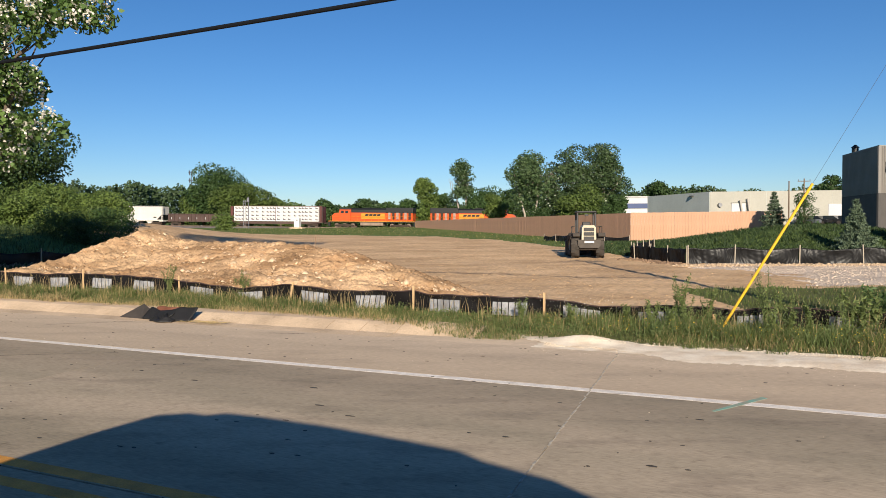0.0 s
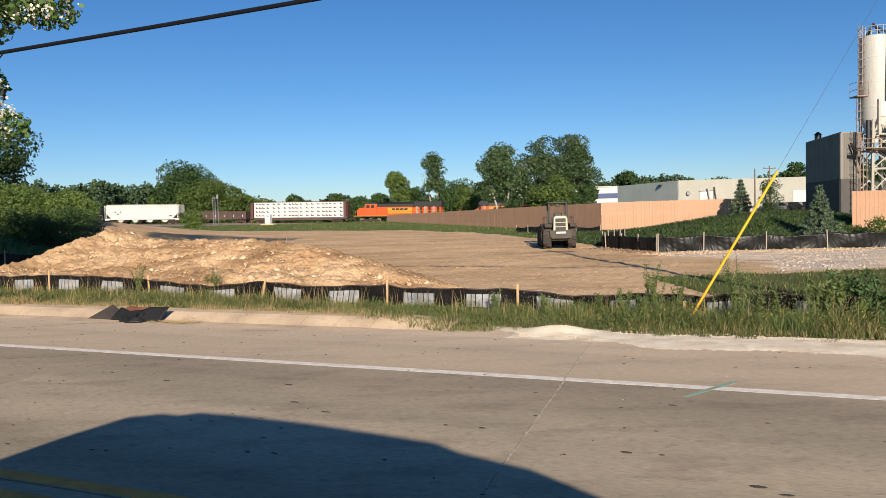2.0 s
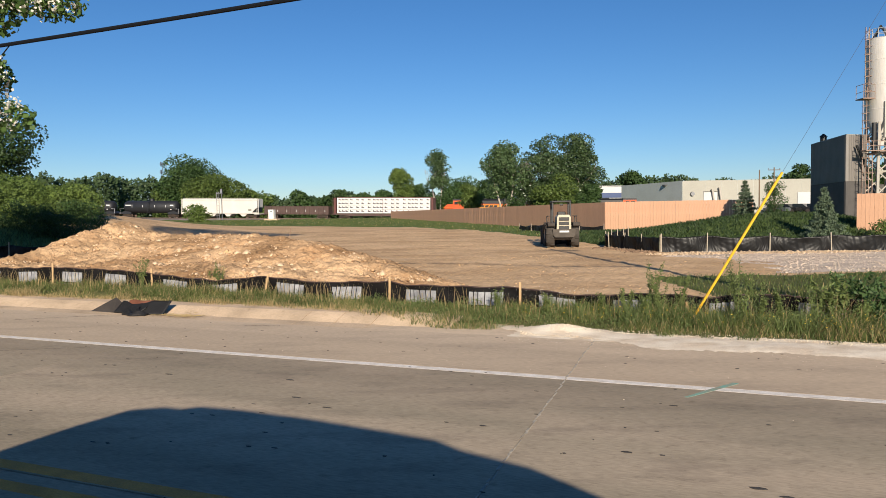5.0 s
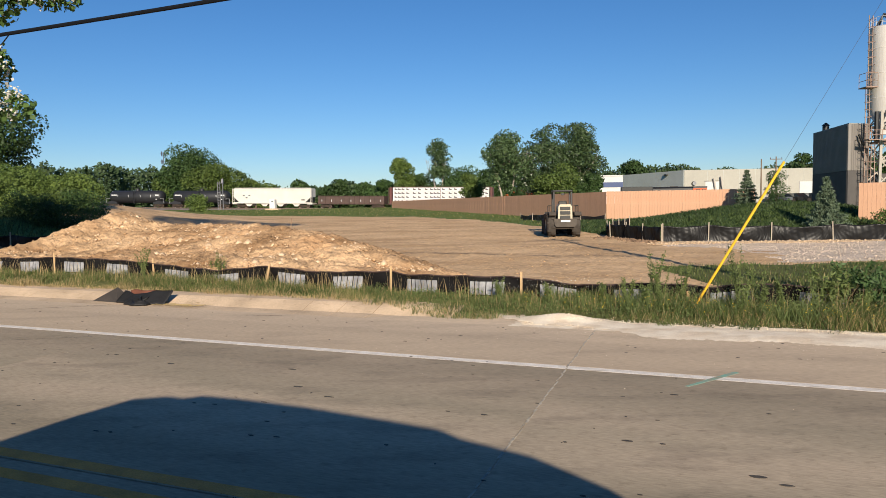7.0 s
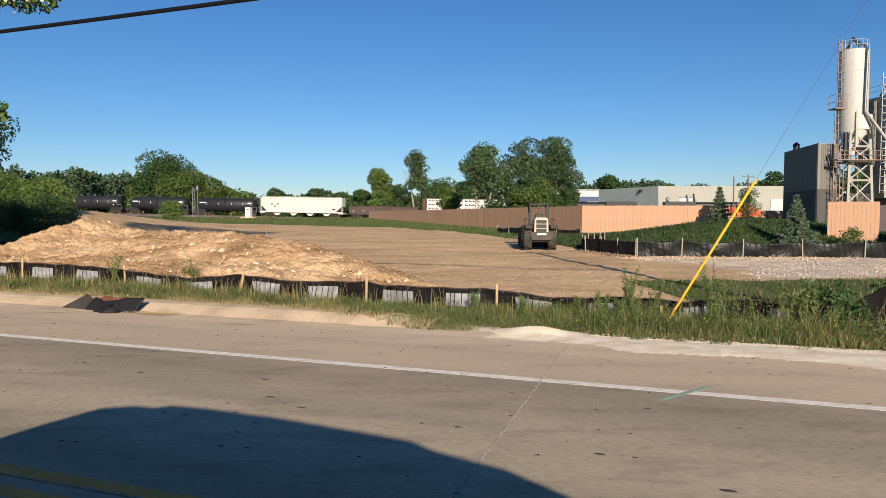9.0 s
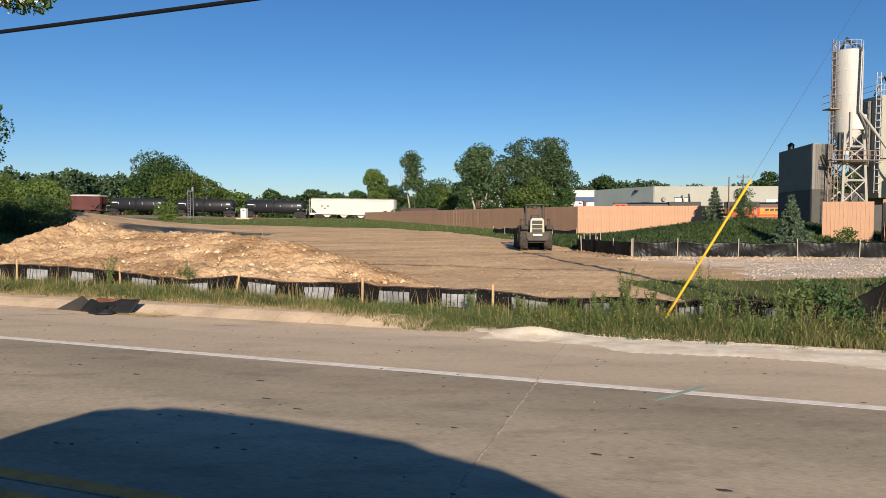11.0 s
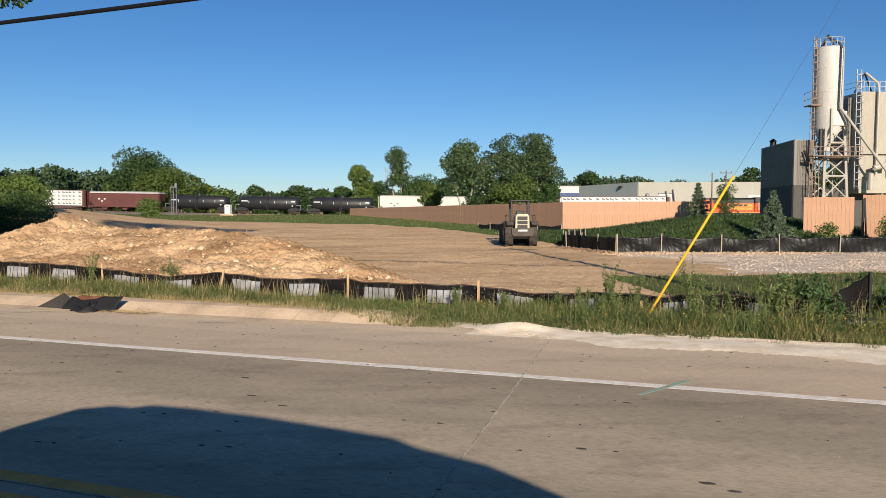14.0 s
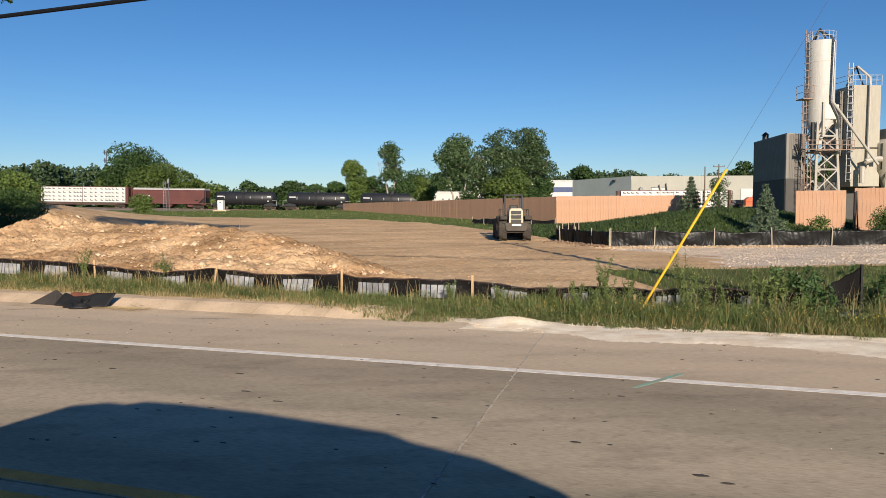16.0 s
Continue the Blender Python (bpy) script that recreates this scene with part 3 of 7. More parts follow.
def stones():
    r = np.random.default_rng(11)
    u, n = r.uniform(-20.0, -2.8, 19000), r.uniform(11.35, 17.0, 19000)
    h = mound_height(u, n)
    keep = (h > 0.1) & (r.random(19000) < 0.35 + 0.65 * (wob(u, n, 1.2, 3) > 0.05))
    u, n, h = u[keep], n[keep], h[keep]
    x, y = u * U[0] + n * N[0], u * U[1] + n * N[1]
    z = terrain(x, y) - 0.03 + h
    size = np.clip(r.lognormal(-4.1, 0.68, len(u)), 0.008, 0.13)
    scatter_stones("spoil_stones", np.stack((x, y, z), -1), size, M_ROCK, "broken pale stones on the clay mound", 3)
    # clods of the same clay
    u, n = r.uniform(-20.5, -2.5, 9000), r.uniform(11.5, 18.0, 9000)
    h = mound_height(u, n)
    keep = h > 0.15
    u, n, h = u[keep], n[keep], h[keep]
    x, y = u * U[0] + n * N[0], u * U[1] + n * N[1]
    scatter_stones("spoil_clods", np.stack((x, y, terrain(x, y) - 0.01 + h), -1), np.clip(r.lognormal(-4.1, 0.6, len(u)), 0.009, 0.10), M_MOUND, "crumbling clods of clay on the mound", 21, flat=0.75)
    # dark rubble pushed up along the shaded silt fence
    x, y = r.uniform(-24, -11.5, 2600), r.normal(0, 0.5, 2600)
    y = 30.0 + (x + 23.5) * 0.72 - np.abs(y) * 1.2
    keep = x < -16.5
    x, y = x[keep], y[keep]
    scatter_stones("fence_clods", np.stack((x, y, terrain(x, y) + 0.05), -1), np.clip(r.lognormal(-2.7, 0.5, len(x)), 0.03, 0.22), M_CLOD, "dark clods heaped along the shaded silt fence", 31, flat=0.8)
    # stones on the lot
    x, y = r.uniform(-16, 11, 500), r.uniform(12, 60, 500)
    keep = zone(x, y) == 1
    x, y = x[keep], y[keep]
    scatter_stones("lot_stones", np.stack((x, y, terrain(x, y)), -1), np.clip(r.lognormal(-4.7, 0.5, len(x)), 0.006, 0.045), M_PEBBLE, "scattered stones on graded dirt", 4, flat=0.5)
    x, y = r.uniform(-13, 11, 9000), r.uniform(11.5, 32, 9000)
    keep = (zone(x, y) == 1) & (r.random(9000) < 0.5 + 0.5 * wob(x * 0.6, y, 1.4, 9))
    x, y = x[keep], y[keep]
    scatter_stones("lot_clods", np.stack((x, y, terrain(x, y) + 0.012), -1), np.clip(r.lognormal(-4.1, 0.5, len(x)), 0.008, 0.06), M_DIRT, "small clods of dry clay on the graded dirt", 14, flat=0.35)
    # crushed stone drive
    x, y = r.uniform(8, 40, 26000), r.uniform(20.5, 34.5, 26000)
    keep = (zone(x, y) == 2) & (r.random(26000) < 0.55 + 0.5 * wob(x, y, 1.5, 2))
    x, y = x[keep], y[keep]
    scatter_stones("drive_stones", np.stack((x, y, terrain(x, y) + 0.01), -1), np.clip(r.lognormal(-3.65, 0.42, len(x)), 0.016, 0.08), M_GRAVEL, "coarse crushed stone on the drive", 5, flat=0.6)
    # ridge of loose stone along the far silt fence
    x, y = r.uniform(10, 21, 2200), r.normal(31.7, 0.4, 2200)
    scatter_stones("fence_rubble", np.stack((x, y, terrain(x, y) + 0.02), -1), np.clip(r.lognormal(-3.4, 0.5, len(x)), 0.02, 0.13), M_ROCK, "clods and stones along the silt fence", 6, flat=0.7)
    k = r.uniform(0, 1, 900)
    x, y = 9.6 + 1.3 * k + r.normal(0, 0.25, 900), 37.6 - 4.3 * k + r.normal(0, 0.3, 900)
    scatter_stones("fence_clods", np.stack((x - 0.35, y, terrain(x - 0.35, y) + 0.02), -1), np.clip(r.lognormal(-3.2, 0.5, 900), 0.02, 0.14), M_CLOD, "dark clods along the bend of the silt fence", 33, flat=0.7)
    # pale shoulder gravel
    u = np.where(np.arange(16000) < 12000, r.uniform(-2.5, 5, 16000), r.uniform(-2.5, 9, 16000))
    n = np.where(np.arange(16000) < 12500, r.normal(9.2, 0.2, 16000), r.normal(8.8, 0.3, 16000))
    x, y = u * U[0] + n * N[0], u * U[1] + n * N[1]
    scatter_stones("shoulder_gravel", np.stack((x, y, np.where(n < 8.78, 0.003, terrain(x, y)) + 0.004), -1), np.where(n > 8.9, 1.0, 0.5) * np.clip(r.lognormal(-5.3, 0.45, len(x)), 0.003, 0.011), M_SHOULDER, "loose pale limestone gravel on the shoulder", 7)
    # heap of washed-out stone at the kerb's end
    u, n = r.normal(-2.0, 0.3, 520), r.normal(9.32, 0.12, 520)
    x, y = u * U[0] + n * N[0], u * U[1] + n * N[1]
    z = 0.005 + 0.085 * np.exp(-((u + 2.0) / 0.42) ** 2 - ((n - 9.42) / 0.2) ** 2)
    scatter_stones("stone_wash", np.stack((x, y, z), -1), np.clip(r.lognormal(-5.0, 0.4, len(x)), 0.004, 0.014), M_SHOULDER, "small heap of washed-out pale stone", 8)


stones()


def gravel_spill():
    """Fine pale stone washed over the edge of the slabs."""
    us, k = np.arange(-2.95, 16, 0.035), 18
    near = np.interp(us, (-2.95, -2.7, -2.2, -1.6, -1.25, -0.8, -0.4, 0.4, 1.4, 2.2, 16), (9.5, 9.22, 9.02, 9.0, 8.8, 8.5, 8.45, 8.62, 8.6, 8.34, 8.2)) + 0.05 * wob(us, us * 0.3, 0.23, 1.0) + 0.035 * wob(us, us * 0.5, 0.045, 2.0) + 0.02 * np.random.default_rng(8).normal(size=len(us)).clip(-1.5, 1.5)
    far = 9.62 + 0.05 * wob(us, us * 0.7, 0.3, 2.0)
    t = np.linspace(0, 1, k)[None]
    n = near[:, None] + (far - near)[:, None] * t
    u = np.repeat(us[:, None], k, 1)
    z = 0.0005 + 0.018 * np.sin(np.pi * np.clip(t * 1.3, 0, 1)) ** 0.6 * (0.55 + 0.45 * wob(u, n, 0.4, 3)) + 0.085 * np.exp(-((u + 2.0) / 0.42) ** 2 - ((n - 9.42) / 0.2) ** 2)
    z = z + 0.002 * np.random.default_rng(3).normal(size=u.shape) * (t > 0.08)
    z = np.maximum(z, np.where(t < 0.04, -0.004, 0.002))
    x, y = u * U[0] + n * N[0], u * U[1] + n * N[1]
    i, j = np.meshgrid(np.arange(len(us) - 1), np.arange(k - 1), indexing="ij")
    f = np.stack((i * k + j, (i + 1) * k + j, (i + 1) * k + j + 1, i * k + j + 1), -1).reshape(-1, 4)
    tagged(new("gravel_shoulder", array_mesh("gravel_shoulder", np.stack((x, y, z), -1).reshape(-1, 3), f, M_SHOULDER, True)), "pale fine limestone gravel spilled over the road edge", "gravel", kind="structure")


gravel_spill()


# ---- silt fences ----
def fabric(us, tops, bottoms, wave, at, thick=0.006):
    """A sheet of cloth: top and bottom heights along a line, with folds."""
    s = Shape()
    rows = 13
    verts = []
    for side in (0, thick):
        for i, q in enumerate(us):
            for k in range(rows):
                t = k / (rows - 1)
                verts.append(at(q, side + wave(q, t), bottoms[i] + (tops[i] - bottoms[i]) * t))
    n = len(us)
    faces = []
    for sd in range(2):
        o = sd * n * rows
        for i in range(n - 1):
            for k in range(rows - 1):
                a = o + i * rows + k
                faces.append((a, a + 1, a + rows + 1, a + rows) if sd else (a, a + rows, a + rows + 1, a + 1))
    for i in range(n - 1):
        a, b = i * rows + rows - 1, n * rows + i * rows + rows - 1
        faces.append((a, a + rows, b + rows, b))
    return s.add(verts, faces)


TOP_U = (-24, -20, -17.5, -15.0, -13.55, -12.2, -10.85, -10.65, -9.25, -8.02, -6.9, -5.42, -5.15, -3.07, -2.1, -0.9, -0.15, 0.5, 1.6, 2.8, 4.2)
TOP_Z = (0.62, 0.58, 0.6, 0.54, 0.59, 0.56, 0.51, 0.49, 0.385, 0.50, 0.41, 0.45, 0.41, 0.405, 0.31, 0.375, 0.33, 0.41, 0.36, 0.40, 0.38)
STAKES = (-21.3, -18.8, -16.2, -13.6, -10.78, -8.05, -5.4, -3.03, -0.45, 2.1)


def build_front_fence():
    fence = thing("silt_fence", Matrix.Identity(4), "sagging black silt fence with faded pale print on wooden stakes", "silt fence")
    for i in range(len(STAKES) - 1):
        a, b = STAKES[i], STAKES[i + 1]
        us = np.linspace(a, b, 40)
        tops = np.interp(us, TOP_U, TOP_Z) + 0.008 * np.sin(us * 9)
        x, y = us * U[0] + 11 * N[0], us * U[1] + 11 * N[1]
        bots = terrain(x, y) - 0.04
        wave = lambda q, t: 0.035 * math.sin(q * 2.1 + t * 1.5) + 0.018 * math.sin(q * 6.3 + t * 4) + 0.007 * math.sin(q * 17 + t * 7)
        panel = part("fabric_panel", fabric(us, tops, bots, wave, lambda q, d, z: W(q, 11.0 + d, z)), M_FABRIC, fence, smooth=True)
        # brown hem along the top edge
        hem, zs, k = Shape(), [], len(us)
        for dn, dz in ((-0.010, 0.005), (0.013, 0.005), (0.013, -0.012), (-0.010, -0.012)):
            zs += [W(q, 11.0 + wave(q, 1.0) + dn, tp + dz) for q, tp in zip(us, tops)]
        hem.add(zs, [(c * k + j, c * k + j + 1, (c + 1) % 4 * k + j + 1, (c + 1) % 4 * k + j) for c in range(4) for j in range(k - 1)])
        part("hem", hem, M_HEM, panel, "brown hem along the top")
        # faded print, as plain blocks in three rows
        def block(s, q0, w, zt, h, slant):
            v = []
            for dn in (-0.026, -0.02):
                for du, dz in ((0, -h), (w, -h), (w + slant, 0), (slant, 0)):
                    q, zz = q0 + du, zt + dz
                    bo, to = float(np.interp(q, us, bots)), float(np.interp(q, us, tops))
                    v.append(W(q, 11.0 + wave(q, (zz - bo) / (to - bo)) + dn, zz))
            s.add(v, [(0, 1, 2, 3), (7, 6, 5, 4), (0, 4, 5, 1), (1, 5, 6, 2), (2, 6, 7, 3), (3, 7, 4, 0)])
        for c in (a + 0.30, a + 1.48):
            if c + 0.72 > b:
                continue
            top = lambda q: float(np.interp(q, TOP_U, TOP_Z)) - 0.085
            s, q0 = Shape(), c
            for w in (0.075, 0.06, 0.1, 0.095, 0.075, 0.095):
                block(s, q0, w, top(q0), 0.22, 0.012)
                q0 += w + 0.017
            for row, (n_, w) in enumerate(((9, 0.05), (7, 0.06))):
                for k in range(n_):
                    block(s, c - 0.03 + k * (w + 0.02), w, top(c) - 0.25 - row * 0.085, 0.055, 0.01)
            part("printed_mark", s, M_PRINT, panel, "faded pale printed blocks")
    for i, q in enumerate(STAKES):
        lean = {5: 0.22, 4: -0.02, 7: 0.01}.get(i, 0.03 * math.sin(i * 2.3))
        top = float(np.interp(q, TOP_U, TOP_Z)) + (-0.08 if q > -1 else 0.10 if i != 5 else 0.06)
        x, y, _ = W(q, 10.96)
        z0 = float(terrain(x, y)) - 0.1
        L = top - z0
        s = Shape().box((0, 0, L / 2), (0.038, 0.022, L), bevel=0.003)
        part("stake", s, M_STAKE, fence, m=Matrix.Translation((x, y, z0)) @ Matrix.Rotation(ROAD, 4, "Z") @ Matrix.Rotation(lean, 4, "Y"))


build_front_fence()


def build_back_fence(name, line, height, label, stake_gap=2.6, seed=1, wood=None):
    """A silt fence along a line of plan points."""
    fence = thing(name, Matrix.Identity(4), label, "silt fence")
    r = random.Random(seed)
    pts = [Vector((*p, 0)) for p in line]
    stakes = []
    for a, b in zip(pts, pts[1:]):
        k = max(1, round((b - a).length / stake_gap))
        stakes += [a.lerp(b, i / k) for i in range(k)]
    stakes.append(pts[-1])
    for a, b in zip(stakes, stakes[1:]):
        d = (b - a)
        side = Vector((d.y, -d.x, 0)).normalized()
        us = np.linspace(0, 1, 120)
        sag = r.uniform(0.03, 0.16)
        x, y = a.x + d.x * us, a.y + d.y * us
        bots = terrain(x, y) - 0.05
        tops = bots + height - sag * np.sin(math.pi * us) + 0.012 * np.sin(us * 12)
        ph = r.uniform(0, 6)
        def wave(q, t, w=d.length, h=height, ph=ph):
            """Folds that fan out from the tops and feet of the stakes."""
            out = 0.05 * math.sin(q * 7 + ph) * t * (1 - t) * 4
            for k, (cx, cz) in enumerate(((0, 1.05), (1, 1.05), (1 if ph > 3 else 0, -0.05))):
                dx, dz = abs(q - cx) * w, abs(t - cz) * h
                fan = math.atan2(dz, dx + 0.01)
                out += 0.026 * (abs(math.sin(fan * (14 + k * 5) + ph + k)) - 0.5) * math.exp(-math.hypot(dx, dz) / 1.1) * min(1.0, math.hypot(dx, dz) / 0.15)
            out += 0.008 * math.sin(q * w * 21 + 3 * t + ph) * (0.4 + 0.6 * math.sin(q * w * 3 + ph) ** 2)
            return out
        at = lambda q, w, z: (a.x + d.x * q + side.x * w, a.y + d.y * q + side.y * w, z)
        part("fabric_panel", fabric(us, tops, bots, wave, at, 0.008), M_FABRIC_WORN, fence, smooth=True)
    for p in stakes:
        z = float(terrain(p.x, p.y))
        s = Shape().box((0, 0, height / 2), (0.05, 0.03, height + 0.16), bevel=0.004)
        part("stake", s, wood or M_OLDSTAKE, fence, m=Matrix.Translation((p.x, p.y - 0.06, z)) @ Matrix.Rotation(r.uniform(-0.05, 0.05), 4, "Y"))


build_back_fence("silt_fence", ((11.2, 33.4), (13.28, 33.05), (16.08, 32.57), (18.81, 32.19), (21.6, 31.8), (38, 29.5)), 0.82, "wrinkled black silt fence below the grassy bank", 3.1, 3)
build_back_fence("silt_fence", ((12.5, 43.5), (10.1, 39.6), (9.75, 37.6), (11.15, 33.45)), 0.78, "tight bend of black silt fence at the corner of the bank", 1.3, 8)
build_back_fence("silt_fence", ((-27, 27.5), (-19.6, 32.8), (-17.4, 37.0)), 0.8, "shaded black silt fence below the shrubs", 2.4, 4)
build_back_fence("silt_fence", ((14.5, 57.6), (11.0, 60.0), (8.6, 66.0)), 0.6, "low black silt fence at the foot of the board fence", 2.2, 5)


def build_loose_end():
    """The torn end of the front fence, its top rising to the last post."""
    t = thing("silt_fence", Matrix.Identity(4), "torn end of black silt fence hanging from a dark post", "silt fence")
    us = np.linspace(2.12, 2.58, 24)
    tops = np.interp(us, (2.12, 2.3, 2.58), (0.45, 0.56, 0.76)) + 0.008 * np.sin(us * 40)
    x, y = us * U[0] + 10.97 * N[0], us * U[1] + 10.97 * N[1]
    wave = lambda q, k: 0.03 * math.sin(q * 13 + k * 3) * (1 - 0.5 * k)
    part("fabric_panel", fabric(us, tops, terrain(x, y) - 0.03, wave, lambda q, d, z: W(q, 10.97 + d, z)), M_FABRIC, t, smooth=True)
    px, py, _ = W(2.585, 10.95)
    part("post", Shape().box((0, 0, 0.38), (0.035, 0.035, 0.86), bevel=0.004), M_BLACK, t, m=Matrix.Translation((px, py, float(terrain(px, py)))))
    p = thing("drain_pipe", pose(*W(2.18, 10.42), 0, 0, math.degrees(ROAD) + 8), "short black corrugated drain pipe lying in the weeds", "pipe")
    prof = []
    for k in range(15):
        prof += [(0.07, k * 0.026), (0.08, k * 0.026 + 0.006), (0.08, k * 0.026 + 0.014), (0.07, k * 0.026 + 0.02)]
    part("tube", Shape().lathe(prof + prof[::-1][:1] + [(0.062, 0.384), (0.062, 0.0), (0.07, 0.0)], (0, 0, 0.14), 16, "x"), M_BLACK, p)


build_loose_end()


# ---- board fence ----
def build_board_fence(name, a, b, z0, ztop, label, base=None):
    a, b = Vector(a), Vector(b)
    d = b - a
    L = d.length
    rz = math.atan2(d.y, d.x)
    fence = thing(name, Matrix.Translation((a.x, a.y, 0)) @ Matrix.Rotation(rz, 4, "Z"), label, "board fence")
    w = 0.22
    n = int(L / w)
    w = L / n
    H = ztop - z0
    data = Shape().box((0, 0, H / 2), (w - 0.007, 0.03, H), bevel=0.004).mesh("board", M_BOARD)
    r = random.Random(name + str(round(L)))
    limit = 280
    rest = Shape()
    for i in range(n):
        m = Matrix.Translation(((i + 0.5) * w, r.uniform(-0.006, 0.006), z0 + r.uniform(-0.012, 0.012)))
        if i < limit:
            part("board", data, None, fence, m=m)
        else:
            rest.box((m.translation.x, 0, z0 + H / 2), (w - 0.012, 0.03, H))
    if rest.v:
        o = part("board_run", rest, M_BOARD, fence)
        o["kind"] = "stuff"
    for k, z in enumerate((0.4, H / 2, H - 0.35)):
        part("rail", Shape().box((L / 2, 0.06, z0 + z), (L - 0.02, 0.07, 0.09)), M_WOOD, fence)
    for i in range(int(L / 2.44) + 1):
        part("post", Shape().box((min(i * 2.44 + 0.06, L - 0.06), 0.15, z0 + H / 2 - 0.02), (0.1, 0.1, H - 0.06)), M_WOOD, fence)
    return fence


build_board_fence("board_fence", (-7.6, 139.0), (15.13, 59.55), -0.4, 2.56, "long salmon-painted board fence in raking light")
build_board_fence("board_fence", (15.15, 59.55), (26.2, 55.8), -0.4, 2.58, "sunlit salmon-painted board fence above the grassy bank")
build_board_fence("board_fence", (26.95, 43.35), (29.45, 41.98), 0.0, 2.62, "short run of salmon-painted board fence by the gate")
build_board_fence("board_fence", (29.85, 41.75), (34.7, 38.2), 0.0, 2.75, "salmon-painted board fence beyond the gate opening")
gate = thing("gate_posts", pose(29.6, 41.35, 0.2), "dark steel posts leaning in the fence opening", "gate post")
part("post", Shape().box((0.0, 0, 1.15), (0.12, 0.12, 2.3), bevel=0.01), M_BLACK, gate)
part("post", Shape().tube([(0.28, 0.05, -0.1), (0.12, 0.05, 2.35)], 0.05), M_BLACK, gate)


# ---- buildings ----
def build_white_building():
    b = thing("warehouse", Matrix.Identity(4), "long low cream warehouse with a grey side wall", "warehouse")
    # corner (57,155), far left corner (50,179), right end (90,151)
    c, l, r = Vector((56.8, 154.9, 0)), Vector((49.6, 178.0, 0)), Vector((92.0, 150.6, 0))
    H = 8.65
    def wall(p, q, mat_, nm, z0=0.5, z1=H, th=0.3):
        d = q - p
        rz = math.atan2(d.y, d.x)
        mid = (p + q) / 2
        s = Shape().box((0, 0, 0), (d.length, th, z1 - z0))
        return part(nm, s, mat_, b, m=Matrix.Translation((mid.x, mid.y, (z0 + z1) / 2)) @ Matrix.Rotation(rz, 4, "Z")), rz
    wall(c, r, M_WALL_WHITE, "front_wall")
    wall(l, c, M_WALL_GREY, "side_wall")
    rb = r + (l - c)
    wall(r, rb, M_WALL_GREY, "end_wall")
    s = Shape().add([(*c.xy, H - 0.3), (*r.xy, H - 0.3), (*rb.xy, H - 0.3), (*l.xy, H - 0.3), (*c.xy, H - 0.15), (*r.xy, H - 0.15), (*rb.xy, H - 0.15), (*l.xy, H - 0.15)],
                    [(0, 1, 2, 3), (4, 5, 6, 7), (0, 1, 5, 4), (1, 2, 6, 5), (2, 3, 7, 6), (3, 0, 4, 7)])
    part("roof", s, M_ROOF, b)
    d = (r - c).normalized()
    nrm = Vector((d.y, -d.x, 0))
    rz = math.atan2(d.y, d.x)
    for q, z, w, h in ((26.6, 3.5, 4.2, 4.4), (6.0, 4.6, 3.0, 3.0)):
        p = c + d * q + nrm * 0.22
        part("dock_door", Shape().box((0, 0, 0), (w, 0.12, h), bevel=0.02), M_SHEET, b, m=Matrix.Translation((p.x, p.y, z)) @ Matrix.Rotation(rz, 4, "Z"))
    for q, top in ((6.5, 6.75), (8.05, 7.1)):
        p = c + d * q + nrm * 0.7
        s = Shape().tube([(0.25, 0, 2.6), (0.1, 0, 4.4), (-0.3, 0, top)], 0.2, 10)
        part("vent_pipe", s, M_PIPE, b, "pale duct on the wall", m=Matrix.Translation((p.x, p.y, 0)))
    p = c + d * 6.0 + nrm * 0.3
    part("door_track", Shape().box((0, 0, 6.13), (3.2, 0.12, 0.12)).box((1.55, 0, 4.6), (0.12, 0.12, 3.0)), M_BLACK, b, m=Matrix.Translation((p.x, p.y, 0)) @ Matrix.Rotation(rz, 4, "Z"))
    for q in (2.05,):
        p = c + d * q + nrm * 0.4
        part("wall_fan", Shape().lathe([(0.0, -0.3), (0.42, -0.3), (0.5, 0.1), (0.25, 0.12), (0, 0.12)], (0, 0, 5.7), 16, "y"), M_STEEL, b, m=Matrix.Translation((p.x, p.y, 0)))
    p = l.lerp(c, 0.75)
    part("wall_lamp", Shape().box((p.x - 0.35, p.y, 7.9), (0.5, 1.6, 0.35), bevel=0.05), M_BLACK, b)
    for k in range(9):
        q = c + d * (5 + k * 3.4)
        part("joint_strip", Shape().box((0, 0, 0), (0.05, 0.03, H - 0.8)), M_WALL_GREY, b, m=Matrix.Translation((q.x + nrm.x * 0.165, q.y + nrm.y * 0.165, H / 2 + 0.3)) @ Matrix.Rotation(rz, 4, "Z"))


build_white_building()


def build_blue_building():
    b = thing("depot_building", Matrix.Identity(4), "white sheet-metal depot with blue bands behind trees", "building")
    for x0, x1, y, top in ((14.5, 62, 214, 9.9),):
        part("wall", Shape().box(((x0 + x1) / 2, y + 8, top / 2), (x1 - x0, 16, top)), M_SHEET, b)
        part("blue_band", Shape().box(((x0 + x1) / 2, y - 0.1, top - 2.7), (x1 - x0, 0.15, 1.5)), M_BLUE, b)
        part("blue_band", Shape().box(((x0 + x1) / 2, y - 0.1, top - 5.1), (x1 - x0, 0.15, 0.3)), M_BLUE, b)
        part("roof", Shape().box(((x0 + x1) / 2, y + 8, top + 0.1), (x1 - x0 + 0.6, 16.6, 0.25)), M_SHEET, b)


build_blue_building()


